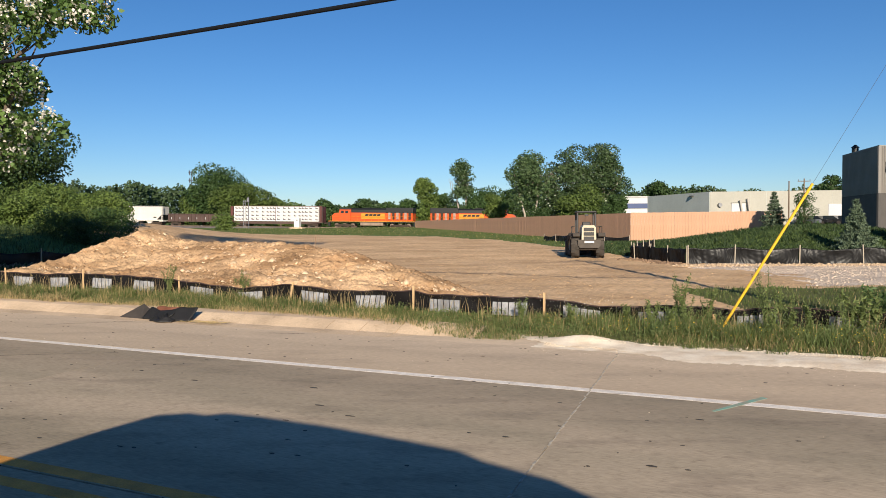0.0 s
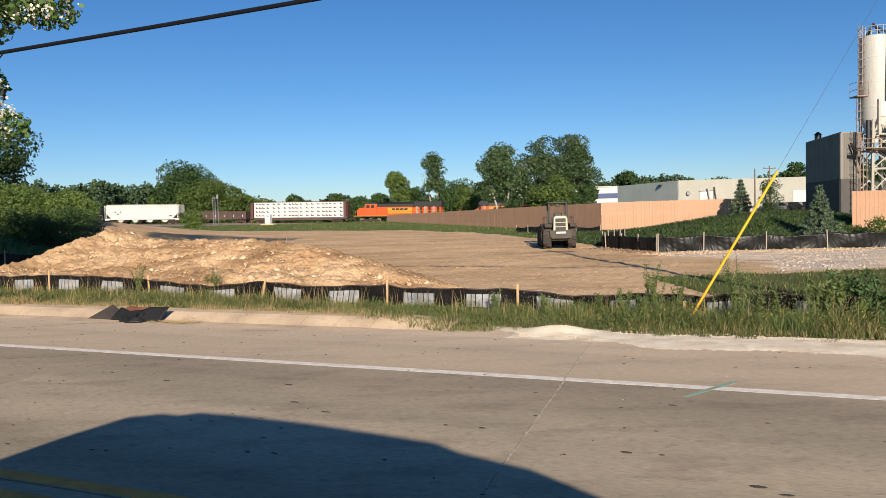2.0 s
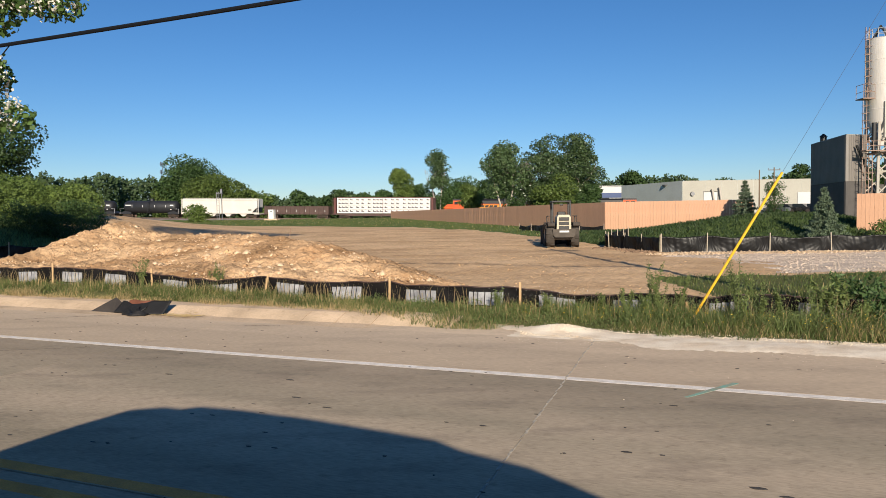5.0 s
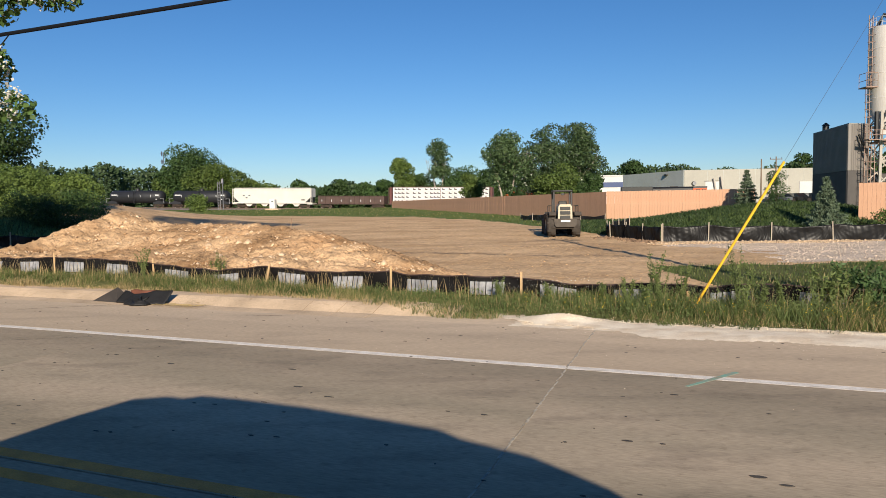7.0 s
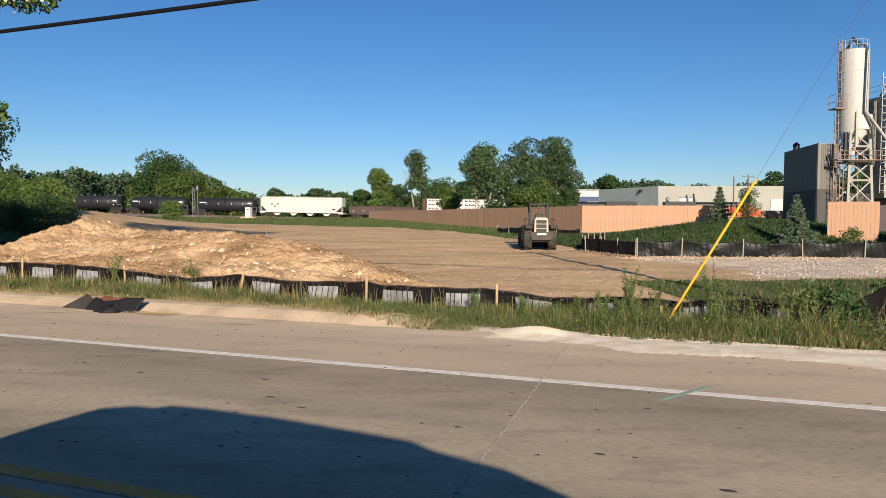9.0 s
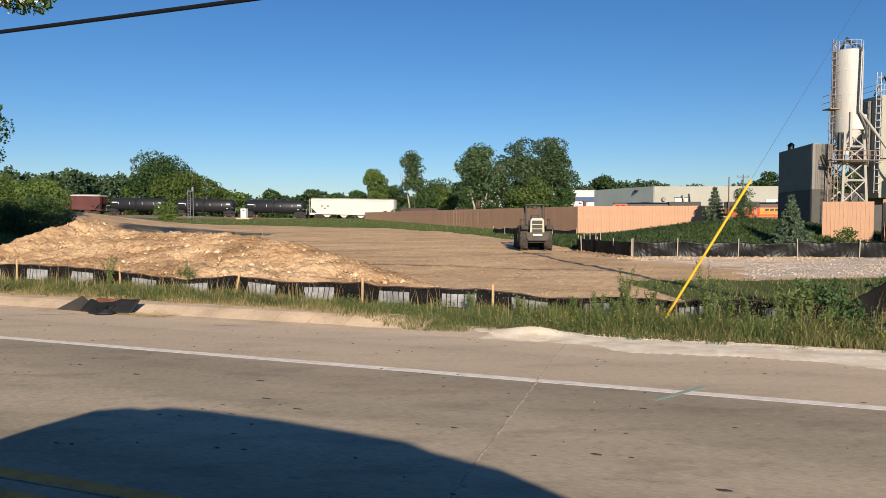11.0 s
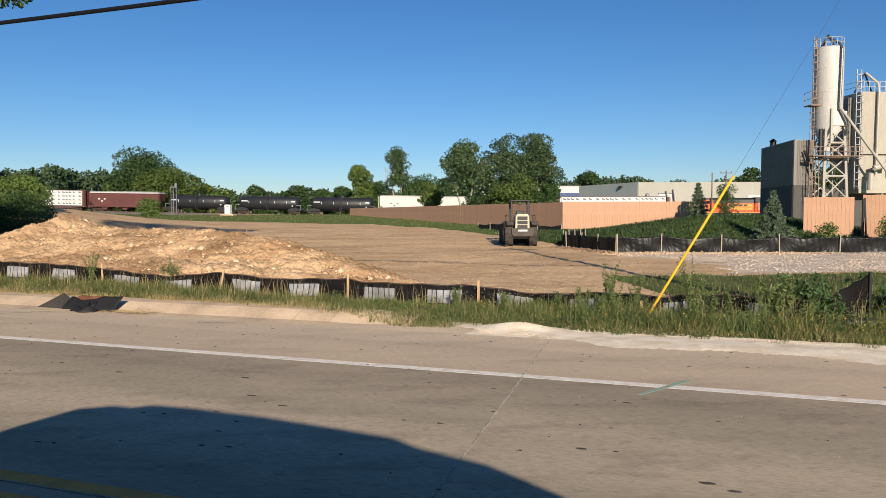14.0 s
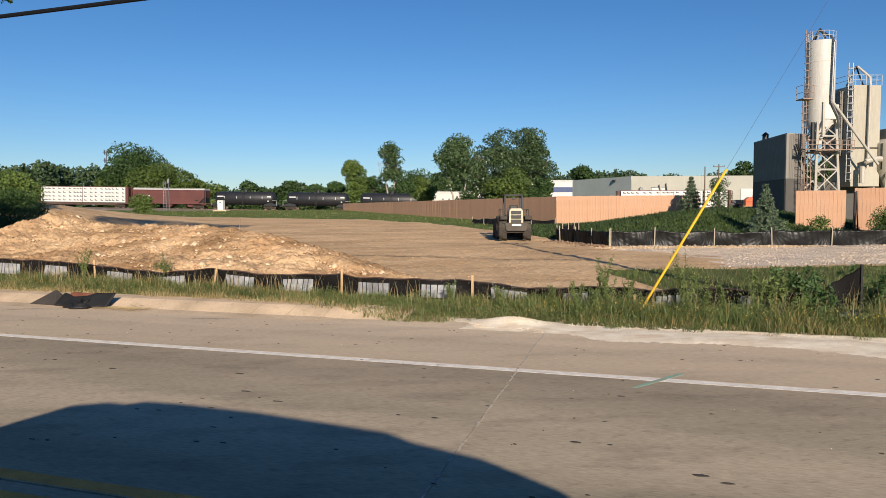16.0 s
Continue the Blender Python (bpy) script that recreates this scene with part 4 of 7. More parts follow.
def build_plant():
    """The dark clad building beside the silos."""
    b = thing("plant_building", Matrix.Identity(4), "tall grey-brown clad plant building beside silos", "building")
    a, c, e = Vector((54.35, 98.2, 0)), Vector((51.8, 85.6, 0)), Vector((55.0, 86.6, 0))
    z1, z0 = 10.9, 5.2
    g = e + (a - c)
    def slab(p, q, lo, hi, m, nm, ribs):
        d = q - p
        rz = math.atan2(d.y, d.x)
        s = Shape()
        k = int(d.length / 0.3)
        prof = []
        for i in range(k):
            x0 = i * d.length / k
            w = d.length / k
            if ribs:
                prof += [(x0, 0), (x0 + w * 0.6, 0), (x0 + w * 0.7, -0.06), (x0 + w * 0.9, -0.06)]
            else:
                prof += [(x0, 0)]
        prof += [(d.length, 0), (d.length, 0.25), (0, 0.25)]
        s.prism(prof, lo, hi, "z")
        part(nm, s, m, b, m=Matrix.Translation((p.x, p.y, 0)) @ Matrix.Rotation(rz, 4, "Z"))
    slab(a, c, z0, z1, M_CLAD, "side_cladding", True)
    slab(c, e, z0, z1, M_CLAD, "front_cladding", True)
    slab(a, c, -0.5, z0 - 0.01, M_CLAD_DARK, "lower_wall", False)
    slab(c, e, -0.5, z0 - 0.01, M_CLAD_DARK, "lower_wall", False)
    slab(e + Vector((0.02, 0.02, 0)), Vector((55.55, 89.6, 0)), -0.5, z0 - 0.01, M_CLAD_DARK, "lower_wall", False)
    slab(Vector((55.6, 89.6, 0)), Vector((76, 88.0, 0)), -0.5, z0 - 0.3, M_CLAD_DARK, "lower_wall", False)
    slab(e, g, z0, z1, M_CLAD, "end_cladding", True)
    part("roof", Shape().add([(*a.xy, z1), (*c.xy, z1), (*e.xy, z1), (*g.xy, z1), (*a.xy, z1 + 0.12), (*c.xy, z1 + 0.12), (*e.xy, z1 + 0.12), (*g.xy, z1 + 0.12)],
                             [(0, 1, 2, 3), (4, 5, 6, 7), (0, 1, 5, 4), (1, 2, 6, 5), (2, 3, 7, 6), (3, 0, 4, 7)]), M_ROOF, b)
    part("roof_vent", Shape().tube([(54.0, 94.5, z1), (54.0, 94.5, z1 + 0.7)], 0.42, 10).tube([(54.0, 94.5, z1 + 0.75), (54.0, 94.5, z1 + 1.15)], 0.55, 10, 0.1), M_BLACK, b)
    part("flat_roof", Shape().add([(55.7, 89.5, z0 - 0.28), (76, 87.9, z0 - 0.28), (78, 98, z0 - 0.28), (57.2, 99, z0 - 0.28)], [(0, 1, 2, 3)]), M_ROOF, b)
    pipe = Shape().tube([(53.0, 85.5, 9.6), (54.6, 85.6, 6.2)], 0.14, 8)
    part("brace_pipe", pipe, M_BLACK, b)


build_plant()


def ladder(s, x, y, z0, z1, w=0.45, cage=True, rung=0.9):
    s.box((x - w / 2, y, (z0 + z1) / 2), (0.08, 0.08, z1 - z0)).box((x + w / 2, y, (z0 + z1) / 2), (0.08, 0.08, z1 - z0))
    z = z0 + 0.3
    while z < z1:
        s.box((x, y, z), (w, 0.05, 0.05))
        if cage:
            for q in range(5):
                a0, a1 = math.pi * q / 5, math.pi * (q + 1) / 5
                s.tube([(x + 0.4 * math.cos(a0), y - 0.7 * math.sin(a0), z), (x + 0.4 * math.cos(a1), y - 0.7 * math.sin(a1), z)], 0.03, 4)
        z += rung
    return s


def railing(s, cx, cy, r, z, seg=16, h=1.05):
    for k in range(seg):
        a0, a1 = 2 * math.pi * k / seg, 2 * math.pi * (k + 1) / seg
        p, q = (cx + r * math.cos(a0), cy + r * math.sin(a0)), (cx + r * math.cos(a1), cy + r * math.sin(a1))
        s.tube([(*p, z), (*p, z + h)], 0.035, 4)
        for dz in (0.5, h):
            s.tube([(*p, z + dz), (*q, z + dz)], 0.03, 4)
    return s


def build_silo():
    cx, cy = 56.35, 86.1
    t = thing("cement_silo", pose(cx, cy, 0), "tall cream silo on a rust-stained steel tower", "silo")
    r = 1.76
    body = part("tank", Shape().lathe([(0, 22.75), (r * 0.8, 22.75), (r, 22.6), (r, 12.5), (0.55, 10.5), (0.4, 9.6), (0, 9.6)], (0, 0, 0), 40), M_TANK, t, smooth="auto")
    for z in (20.0, 17.0, 14.0):
        part("weld_band", Shape().lathe([(r, z - 0.04), (r + 0.02, z - 0.02), (r + 0.02, z + 0.02), (r, z + 0.04)], (0, 0, 0), 40), M_TANK, body)
    part("top_rail", railing(Shape(), 0, 0, r - 0.05, 22.7), M_SHEET, t)
    s = Shape().tube([(-1.3, -0.3, 22.7), (-0.35, -0.3, 24.3)], 0.1, 6).tube([(0.6, -0.3, 22.7), (-0.35, -0.3, 24.3)], 0.1, 6).tube([(-0.35, 0.9, 22.7), (-0.35, -0.3, 24.3)], 0.1, 6)
    part("top_frame", s, M_BLACK, t, "dark tripod hoist frame")
    fill = Shape().tube([(-0.2, -0.2, 24.0), (0.45, -1.6, 22.9), (0.45, -2.05, 22.2), (0.3, -2.05, 15.4), (0.3, -2.05, 14.7), (1.2, -2.0, 13.0), (1.6, -1.7, 11.6)], 0.15, 8)
    part("fill_pipe", fill, M_STEEL, t, "grey filling pipe")
    part("drop_pipe", Shape().tube([(0.3, -2.1, 14.9), (6.6, -2.3, 6.9)], 0.17, 8), M_PIPE, t, "slanting conveying pipe")
    legs = [(-1.55, -1.55), (1.55, -1.55), (1.55, 1.55), (-1.55, 1.55)]
    lx = lambda p, z: (0.3 + p[0] * (1.1 - 0.0243 * z), p[1] * (1.1 - 0.0243 * z), z)
    for p in legs:
        part("leg", Shape().tube([lx(p, 0), lx(p, 14.5 if p == legs[0] else 13.0)], 0.19, 6), M_PIPE, t, "rust-stained steel leg")
    zs = (1.2, 3.5, 6.3, 8.6, 10.55, 12.5)
    for k in range(4):
        p, q = legs[k], legs[(k + 1) % 4]
        for z in zs:
            part("beam", Shape().tube([lx(p, z), lx(q, z)], 0.13, 6), M_PIPE if z != 8.6 else M_RUST, t)
        for z, z2 in zip(zs, zs[1:]):
            part("brace", Shape().tube([lx(p, z), lx(q, z2)], 0.085, 6), M_PIPE, t)
            part("brace", Shape().tube([lx(q, z), lx(p, z2)], 0.085, 6), M_PIPE, t)
    part("hatch_housing", Shape().box((0.55, -1.35, 13.55), (1.9, 1.0, 1.9), bevel=0.12), M_TANK, t, "boxed hatch at the foot of the tank")
    part("column", Shape().box((-0.55, -1.75, 12.6), (0.28, 0.28, 4.4), bevel=0.03), M_PIPE, t)
    part("ladder", ladder(Shape(), -2.15, -0.6, 15.0, 24.0), M_RUST, t, "rusty caged ladder")
    part("ladder", ladder(Shape(), -2.75, -1.2, 0.5, 15.2), M_RUST, t, "rusty lower ladder")
    part("ladder", ladder(Shape(), -2.2, -1.6, 0.5, 10.5, cage=False), M_RUST, t, "rusty inner ladder")
    s = Shape().box((-2.5, -0.9, 15.2), (1.5, 1.6, 0.12))
    for x, y in ((-3.2, -1.65), (-1.8, -1.65), (-3.2, -0.15), (-1.8, -0.15)):
        s.tube([(x, y, 15.2), (x, y, 16.9)], 0.04, 4)
    for z in (16.0, 16.9):
        s.tube([(-3.2, -1.65, z), (-1.8, -1.65, z)], 0.035, 4).tube([(-3.2, -0.15, z), (-3.2, -1.65, z)], 0.035, 4)
    part("landing", s, M_RUST, t, "small rusty landing")
    s = Shape().box((-0.2, -2.3, 8.75), (6.6, 1.0, 0.1))
    for x in np.arange(-3.4, 3.2, 0.8):
        s.tube([(x, -2.75, 8.8), (x, -2.75, 9.9)], 0.04, 4)
    s.tube([(-3.4, -2.75, 9.9), (3.1, -2.75, 9.9)], 0.04, 4).tube([(-3.4, -2.75, 9.35), (3.1, -2.75, 9.35)], 0.035, 4)
    part("catwalk", s, M_RUST, t, "rusty catwalk with rails")
    part("hose", Shape().tube([(-2.0, -1.9, 12.2), (-2.0, -1.9, 8.6)], 0.28, 8), M_BLACK, t, "black hanging hose")


build_silo()


def build_bins():
    t = thing("storage_bins", pose(63.35, 88.0, 0), "square cream storage bins with ladders and railings", "storage bin")
    part("bin", Shape().box((0, 0.6, 13.3), (3.8, 3.8, 8.2), bevel=0.05), M_BIN, t)
    part("side_bin", Shape().box((-2.0, 2.2, 12.6), (0.9, 3.2, 8.6), bevel=0.04), M_CLAD, t)
    part("lower_bin", Shape().box((0, 0.7, 6.7), (4.0, 4.0, 5.0), bevel=0.04), M_BIN, t)
    part("band", Shape().box((0, 0.6, 9.25), (4.05, 4.1, 0.12)), M_BLACK, t)
    s = Shape()
    for x in np.arange(-2.4, 2.1, 0.73):
        s.tube([(x, -1.3, 17.4), (x, -1.3, 18.7)], 0.04, 4)
    for z in (18.05, 18.7):
        s.tube([(-2.4, -1.3, z), (1.98, -1.3, z)], 0.035, 4).tube([(1.98, -1.3, z), (1.98, 2.4, z)], 0.035, 4).tube([(-2.4, -1.3, z), (-2.4, 2.4, z)], 0.035, 4)
    part("top_rail", s, M_SHEET, t)
    part("top_frame", Shape().tube([(-2.2, -0.2, 17.4), (-0.9, -0.2, 20.0)], 0.1, 6).tube([(0.2, -0.2, 17.4), (-0.9, -0.2, 20.0)], 0.1, 6), M_BLACK, t)
    part("ladder", ladder(Shape(), -2.45, -1.4, 4.8, 20.2, 0.6), M_SHEET, t, "pale caged ladder")
    part("fill_pipe", Shape().tube([(-0.9, -0.5, 19.9), (0.1, -1.5, 18.4), (0.1, -1.7, 17.4), (0.0, -1.7, 6.6)], 0.16, 8), M_PIPE, t)
    part("elbow_pipe", Shape().tube([(-1.2, -2.4, 4.6), (-1.2, -2.4, 6.6), (-0.8, -2.5, 7.4), (0.2, -2.6, 7.7), (1.2, -2.6, 7.7)], 0.38, 10), M_PIPE, t, "large pale elbow duct")
    d = thing("dust_collector", pose(66.8, 87.0, 0), "pale ribbed dust collector with duct", "dust collector")
    part("body", Shape().lathe([(0, 10.4), (1.2, 10.4), (1.9, 9.8), (1.9, 6.4), (0.4, 3.6), (0, 3.6)], (0, 0, 0), 24), M_BIN, d, smooth="auto")
    for k in range(12):
        a = 2 * math.pi * k / 12
        part("rib", Shape().box((1.93 * math.cos(a), 1.93 * math.sin(a), 8.1), (0.09, 0.09, 3.4), a), M_BLACK, d)
    part("cap", Shape().box((0, 0, 11.1), (1.7, 1.7, 1.3), bevel=0.05), M_BIN, d)
    for k in range(4):
        a = math.pi / 4 + k * math.pi / 2
        part("leg", Shape().tube([(1.6 * math.cos(a), 1.6 * math.sin(a), 0), (1.6 * math.cos(a), 1.6 * math.sin(a), 7)], 0.12, 6), M_PIPE, d)


build_bins()


# ---- leaves, grass, trees ----
def unit(r, n):
    v = r.normal(size=(n, 3))
    return v / np.linalg.norm(v, axis=1)[:, None]


def leaf_arrays(r, pts, size, droop=0.0, narrow=0.6, nrm=None, face=None):
    """Pointed leaves (folded at the midrib) at the points; face is the way that their upper sides look."""
    n = len(pts)
    d = unit(r, n)
    d[:, 2] -= droop
    if nrm is not None:
        d = d * 0.9 + nrm
    if face is not None:
        f = face + unit(r, n) * 1.0
        f /= np.linalg.norm(f, axis=1)[:, None] + 1e-6
        d = d - f * (d * f).sum(1)[:, None]
    d /= np.linalg.norm(d, axis=1)[:, None] + 1e-6
    s = np.cross(d, unit(r, n) if face is None else f)
    s /= np.linalg.norm(s, axis=1)[:, None] + 1e-6
    L = size * r.uniform(0.6, 1.3, (n, 1))
    mid = pts + d * L * 0.45
    w = s * L * narrow * 0.5
    up = np.cross(d, s) * L * 0.08
    v = np.stack((pts, mid + w + up, pts + d * L, mid - w + up), 1).reshape(-1, 3)
    f = np.arange(4 * n).reshape(n, 4)
    return v, f


def crown_points(r, lobes, count, hollow=0.72, gap=0.35, cell=1.0, seed=0.0):
    """Points in the outer shells of ellipsoid lobes, thinned to leave gaps, and the ways that the shells look."""
    c = np.array([q[:3] for q in lobes], float)
    rad = np.array([q[3:6] for q in lobes], float)
    vol = rad.prod(1) ** (2 / 3)
    idx = r.choice(len(lobes), count * 2, p=vol / vol.sum())
    d = unit(r, count * 2)
    k = r.uniform(hollow, 1.0, (count * 2, 1)) ** 0.8
    bump = 1 + 0.16 * wob(d[:, 0] * 3 + idx, d[:, 2] * 3 + d[:, 1] * 2, 0.6, seed)[:, None]
    p = c[idx] + d * k * rad[idx] * bump
    g = wob(p[:, 0] + p[:, 2] * 0.7, p[:, 1] - p[:, 2] * 1.1, cell, seed)
    keep = g > -gap - 0.5 * r.random(len(p))
    return p[keep][:count], d[keep][:count]


def branch(s, r, p, d, length, rad, depth, tips):
    pts = [p]
    k = 4
    for i in range(k):
        d = (d + Vector((r.uniform(-0.2, 0.2), r.uniform(-0.2, 0.2), r.uniform(-0.02, 0.14)))).normalized()
        pts.append(pts[-1] + d * length / k)
    s.tube(pts, rad, 6 if depth else 8, rad * 0.55)
    if depth == 0:
        tips.append(pts[-1])
        return
    for q in range(r.choice((2, 3, 3))):
        base = pts[r.choice((2, 3, 4))]
        a = r.uniform(0, 6.28)
        nd = (d + Vector((math.cos(a), math.sin(a), r.uniform(0.0, 0.5))) * 0.75).normalized()
        branch(s, r, base, nd, length * r.uniform(0.55, 0.75), rad * 0.5, depth - 1, tips)


def tree(name, x, y, z, height, lobes, leaves, size, leaf_mat, bark, label, seed, trunk_r=0.25, fork=0.35, gap=0.35, cell=1.0, trunks=((0, 0),), z_ground=None):
    """A tree: tapered trunk with limbs, and a crown of single leaves in clumps. Lobes are given from the trunk's foot."""
    t = thing(name, pose(x, y, z), label, "tree" if "shrub" not in name else "shrub")
    r = random.Random(seed)
    g = np.random.default_rng(seed)
    s = Shape()
    for tx, ty in trunks:
        tips = []
        top = Vector((tx * 2.2, ty * 2.2, height * fork))
        s.tube([(tx, ty, -0.4), (tx * 1.3, ty * 1.3, height * fork * 0.5), top], trunk_r, 9, trunk_r * 0.7)
        for q in range(4):
            a = q * 1.6 + r.uniform(-0.4, 0.4)
            branch(s, r, top, Vector((math.cos(a) * 0.5, math.sin(a) * 0.5, 1)).normalized(), height * 0.2, trunk_r * 0.45, 2, tips)
    part("trunk", s, bark, t, smooth=True)
    pts, ways = crown_points(g, lobes, leaves, gap=gap, cell=cell, seed=seed * 1.7)
    v, f = leaf_arrays(g, pts, size, 0.25, 0.7, face=ways + np.array((0, 0, 0.25)))
    part("crown", array_mesh("crown", v, f, leaf_mat), None, t)
    return t


def round_lobes(r, w, h, z0, n, d=None):
    """Lobes that fill a crown of width w and height h from z0."""
    out = []
    d = d or w
    big = n < 40
    for i in range(int(1.7 * n)):
        a = r.uniform(0, 6.28)
        k = math.sqrt(r.random())
        zz = z0 + h * r.uniform(0.12, 0.89)
        sh = math.sin(math.pi * min(max((zz - z0) / h, 0.3), 0.88)) ** 0.7
        q = r.uniform(0.13, 0.25) * min(w, h * 1.3) * (1.0 if big else 0.75)
        out.append((math.cos(a) * k * sh * (w / 2 - q * 0.8), math.sin(a) * k * sh * (d / 2 - q * 0.8), zz, q, q, q * 0.75))
    return out


def shrub(x, y, w, h, seed, mat_, label, count=5000, size=0.2, zoff=0.0):
    r = random.Random(seed)
    z = float(terrain(x, y)) + zoff
    lobes = round_lobes(r, w, h * 1.1, -0.12 * h, 22)
    return tree("shrub", x, y, z, h * 0.8, lobes, count, size, mat_, M_BARK, label, seed, 0.07, 0.2, gap=0.4, cell=0.6)


def trees():
    def place(name, x, y, w, h, n, leaves, size, m, bark, label, seed, z0=None, **kw):
        z = float(terrain(x, y))
        lo = h * 0.22 if z0 is None else z0
        tree(name, x, y, z, h, round_lobes(random.Random(seed), w, h - lo, lo, n), int(leaves * 1.45), size * 0.92, m, bark, label, seed, **kw)
    # behind the railway
    place("broadleaf_tree", -62.0, 184, 19, 16.0, 26, 15000, 0.6, M_LEAF, M_BARK, "broad rounded dark green tree behind the railway", 31, z0=2.0, trunk_r=0.5)
    place("broadleaf_tree", -54.0, 176, 18, 10.8, 24, 12000, 0.55, M_LEAF_BRIGHT, M_BARK, "spreading bright green tree behind the railway", 32, z0=0.5, trunk_r=0.4)
    place("broadleaf_tree", -45.0, 181, 11, 7.6, 14, 6500, 0.55, M_LEAF_BRIGHT, M_BARK, "low bright green tree behind the railway", 33, z0=0.3, trunk_r=0.3)
    place("broadleaf_tree", -67.0, 186, 13, 9.5, 16, 7000, 0.6, M_LEAF_BRIGHT, M_BARK, "green tree behind the railway", 34, z0=0.5, trunk_r=0.4)
    for k, (x, y, w, h) in enumerate(((-37, 200, 9, 7.5), (-26.5, 205, 9.5, 9.5), (-14, 205, 10, 8.4), (-20, 215, 8, 7.5), (-6, 215, 14, 8.0), (6, 212, 9, 9.5), (-32, 220, 9, 7))):
        place("broadleaf_tree", x, y, w, h, 9, 3000, 0.8, M_LEAF, M_BARK, "small rounded tree far behind the railway", 40 + k, z0=0.3, trunk_r=0.25)
    # between the fence and the railway
    place("broadleaf_tree", -7.4, 187, 7.8, 13.8, 46, 8500, 0.5, M_LEAF_BRIGHT, M_BARK, "upright bright green tree behind the railway", 51, z0=0.6, trunk_r=0.25)
    place("aspen_tree", 2.6, 186, 7.6, 18.2, 30, 4200, 0.5, M_POPLAR, M_PALEBARK, "slender pale-trunked tree with an open crown", 52, z0=6.8, trunk_r=0.26, fork=0.4, gap=0.1, trunks=((0.4, 0), (-0.7, 0.3)))
    place("broadleaf_tree", 8.6, 186, 14, 10.5, 24, 8500, 0.5, M_LEAF, M_BARK, "low dense green tree behind the railway", 53, z0=0.2, trunk_r=0.2)
    place("broadleaf_tree", 8.2, 137, 5.4, 7.2, 12, 4200, 0.4, M_LEAF_BRIGHT, M_BARK, "low bright green tree by the board fence", 54, z0=0.2, trunk_r=0.2)
    place("poplar_tree", 13.2, 118, 10.6, 13.0, 20, 8750, 0.38, M_POPLAR, M_PALEBARK, "open-crowned poplar with pale forked trunks", 55, z0=2.8, trunk_r=0.2, fork=0.4, gap=0.1, trunks=((0.5, 0), (-0.8, 0.4), (1.4, 0.6)))
    place("poplar_tree", 19.9, 119, 9.8, 14.7, 26, 13750, 0.38, M_POPLAR, M_PALEBARK, "tall dense poplar behind the board fence", 56, z0=1.5, trunk_r=0.24, fork=0.35, trunks=((0, 0), (-1.0, 0.4)))
    place("poplar_tree", 25.8, 120, 9.6, 14.7, 26, 13750, 0.38, M_POPLAR, M_PALEBARK, "dense poplar behind the board fence", 57, z0=1.0, trunk_r=0.22, fork=0.3)
    place("broadleaf_tree", 20.5, 112, 9.0, 6.6, 12, 5200, 0.38, M_LEAF_BRIGHT, M_BARK, "leafy undergrowth tree behind the board fence", 58, z0=0.2, trunk_r=0.15)
    place("broadleaf_tree", 25.5, 111, 6.0, 5.6, 8, 3000, 0.38, M_LEAF, M_BARK, "low undergrowth tree behind the board fence", 59, z0=0.2, trunk_r=0.15)
    place("broadleaf_tree", 14.2, 113, 5.5, 3.6, 8, 2200, 0.34, M_LEAF, M_BARK, "low undergrowth tree behind the board fence", 60, z0=0.2, trunk_r=0.15)
    for k, (x, y, w, h) in enumerate(((-2.5, 190, 9, 9.0), (15.5, 188, 11, 9.8), (21, 190, 10, 9.0), (27, 192, 11, 9.0))):
        place("broadleaf_tree", x, y, w, h, 14, 4200, 0.55, M_LEAF, M_BARK, "dark low tree behind the railway", 150 + k, z0=0.2, trunk_r=0.2)
    # beyond the warehouses
    for k, (x, y, w, h) in enumerate(((69, 238, 12, 15), (118, 190, 13, 15.5), (126, 187, 10, 14.5), (107, 198, 12, 15.5))):
        place("broadleaf_tree", x, y, w, h, 10, 3000, 0.9, M_LEAF, M_BARK, "dark tree beyond the warehouse", 70 + k, trunk_r=0.35)
    # left bank: tall tree behind the shrubs, and the shrubs
    place("broadleaf_tree", -43.6, 68, 12.5, 12.6, 24, 13000, 0.32, M_LEAF, M_BARK, "tall dark tree behind the shrubs", 81, z0=2.0, trunk_r=0.35)
    for k, (x, y, w, h) in enumerate(((-27.9, 54, 6.0, 2.3), (-31.5, 53, 7.0, 3.0), (-26.4, 51, 4.0, 1.7), (-29.5, 48, 5.5, 2.1), (-35.0, 50, 7.5, 3.2), (-33.0, 45, 6.0, 2.1), (-38.5, 54, 8.0, 3.7), (-30.6, 60, 6, 2.4), (-36.0, 60, 8, 3.4))):
        shrub(x, y, w, h, 90 + k, M_LEAF_BRIGHT, "dense rounded green shrub on the bank", 11000, 0.165)
    # low shrubs added in the darker leaf colour, standing in for the bank's shade
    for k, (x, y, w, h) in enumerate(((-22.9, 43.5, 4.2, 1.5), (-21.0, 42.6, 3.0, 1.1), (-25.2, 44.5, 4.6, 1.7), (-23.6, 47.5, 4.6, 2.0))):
        shrub(x, y, w, h, 140 + k, M_LEAF, "low added shrub, its dark leaves standing in for shade on the bank", 5000, 0.11)
    shrub(-41.9, 126.2, 5.6, 3.0, 110, M_LEAF_BRIGHT, "small bright shrub beside the railway", 2600, 0.3, 0.1)


trees()


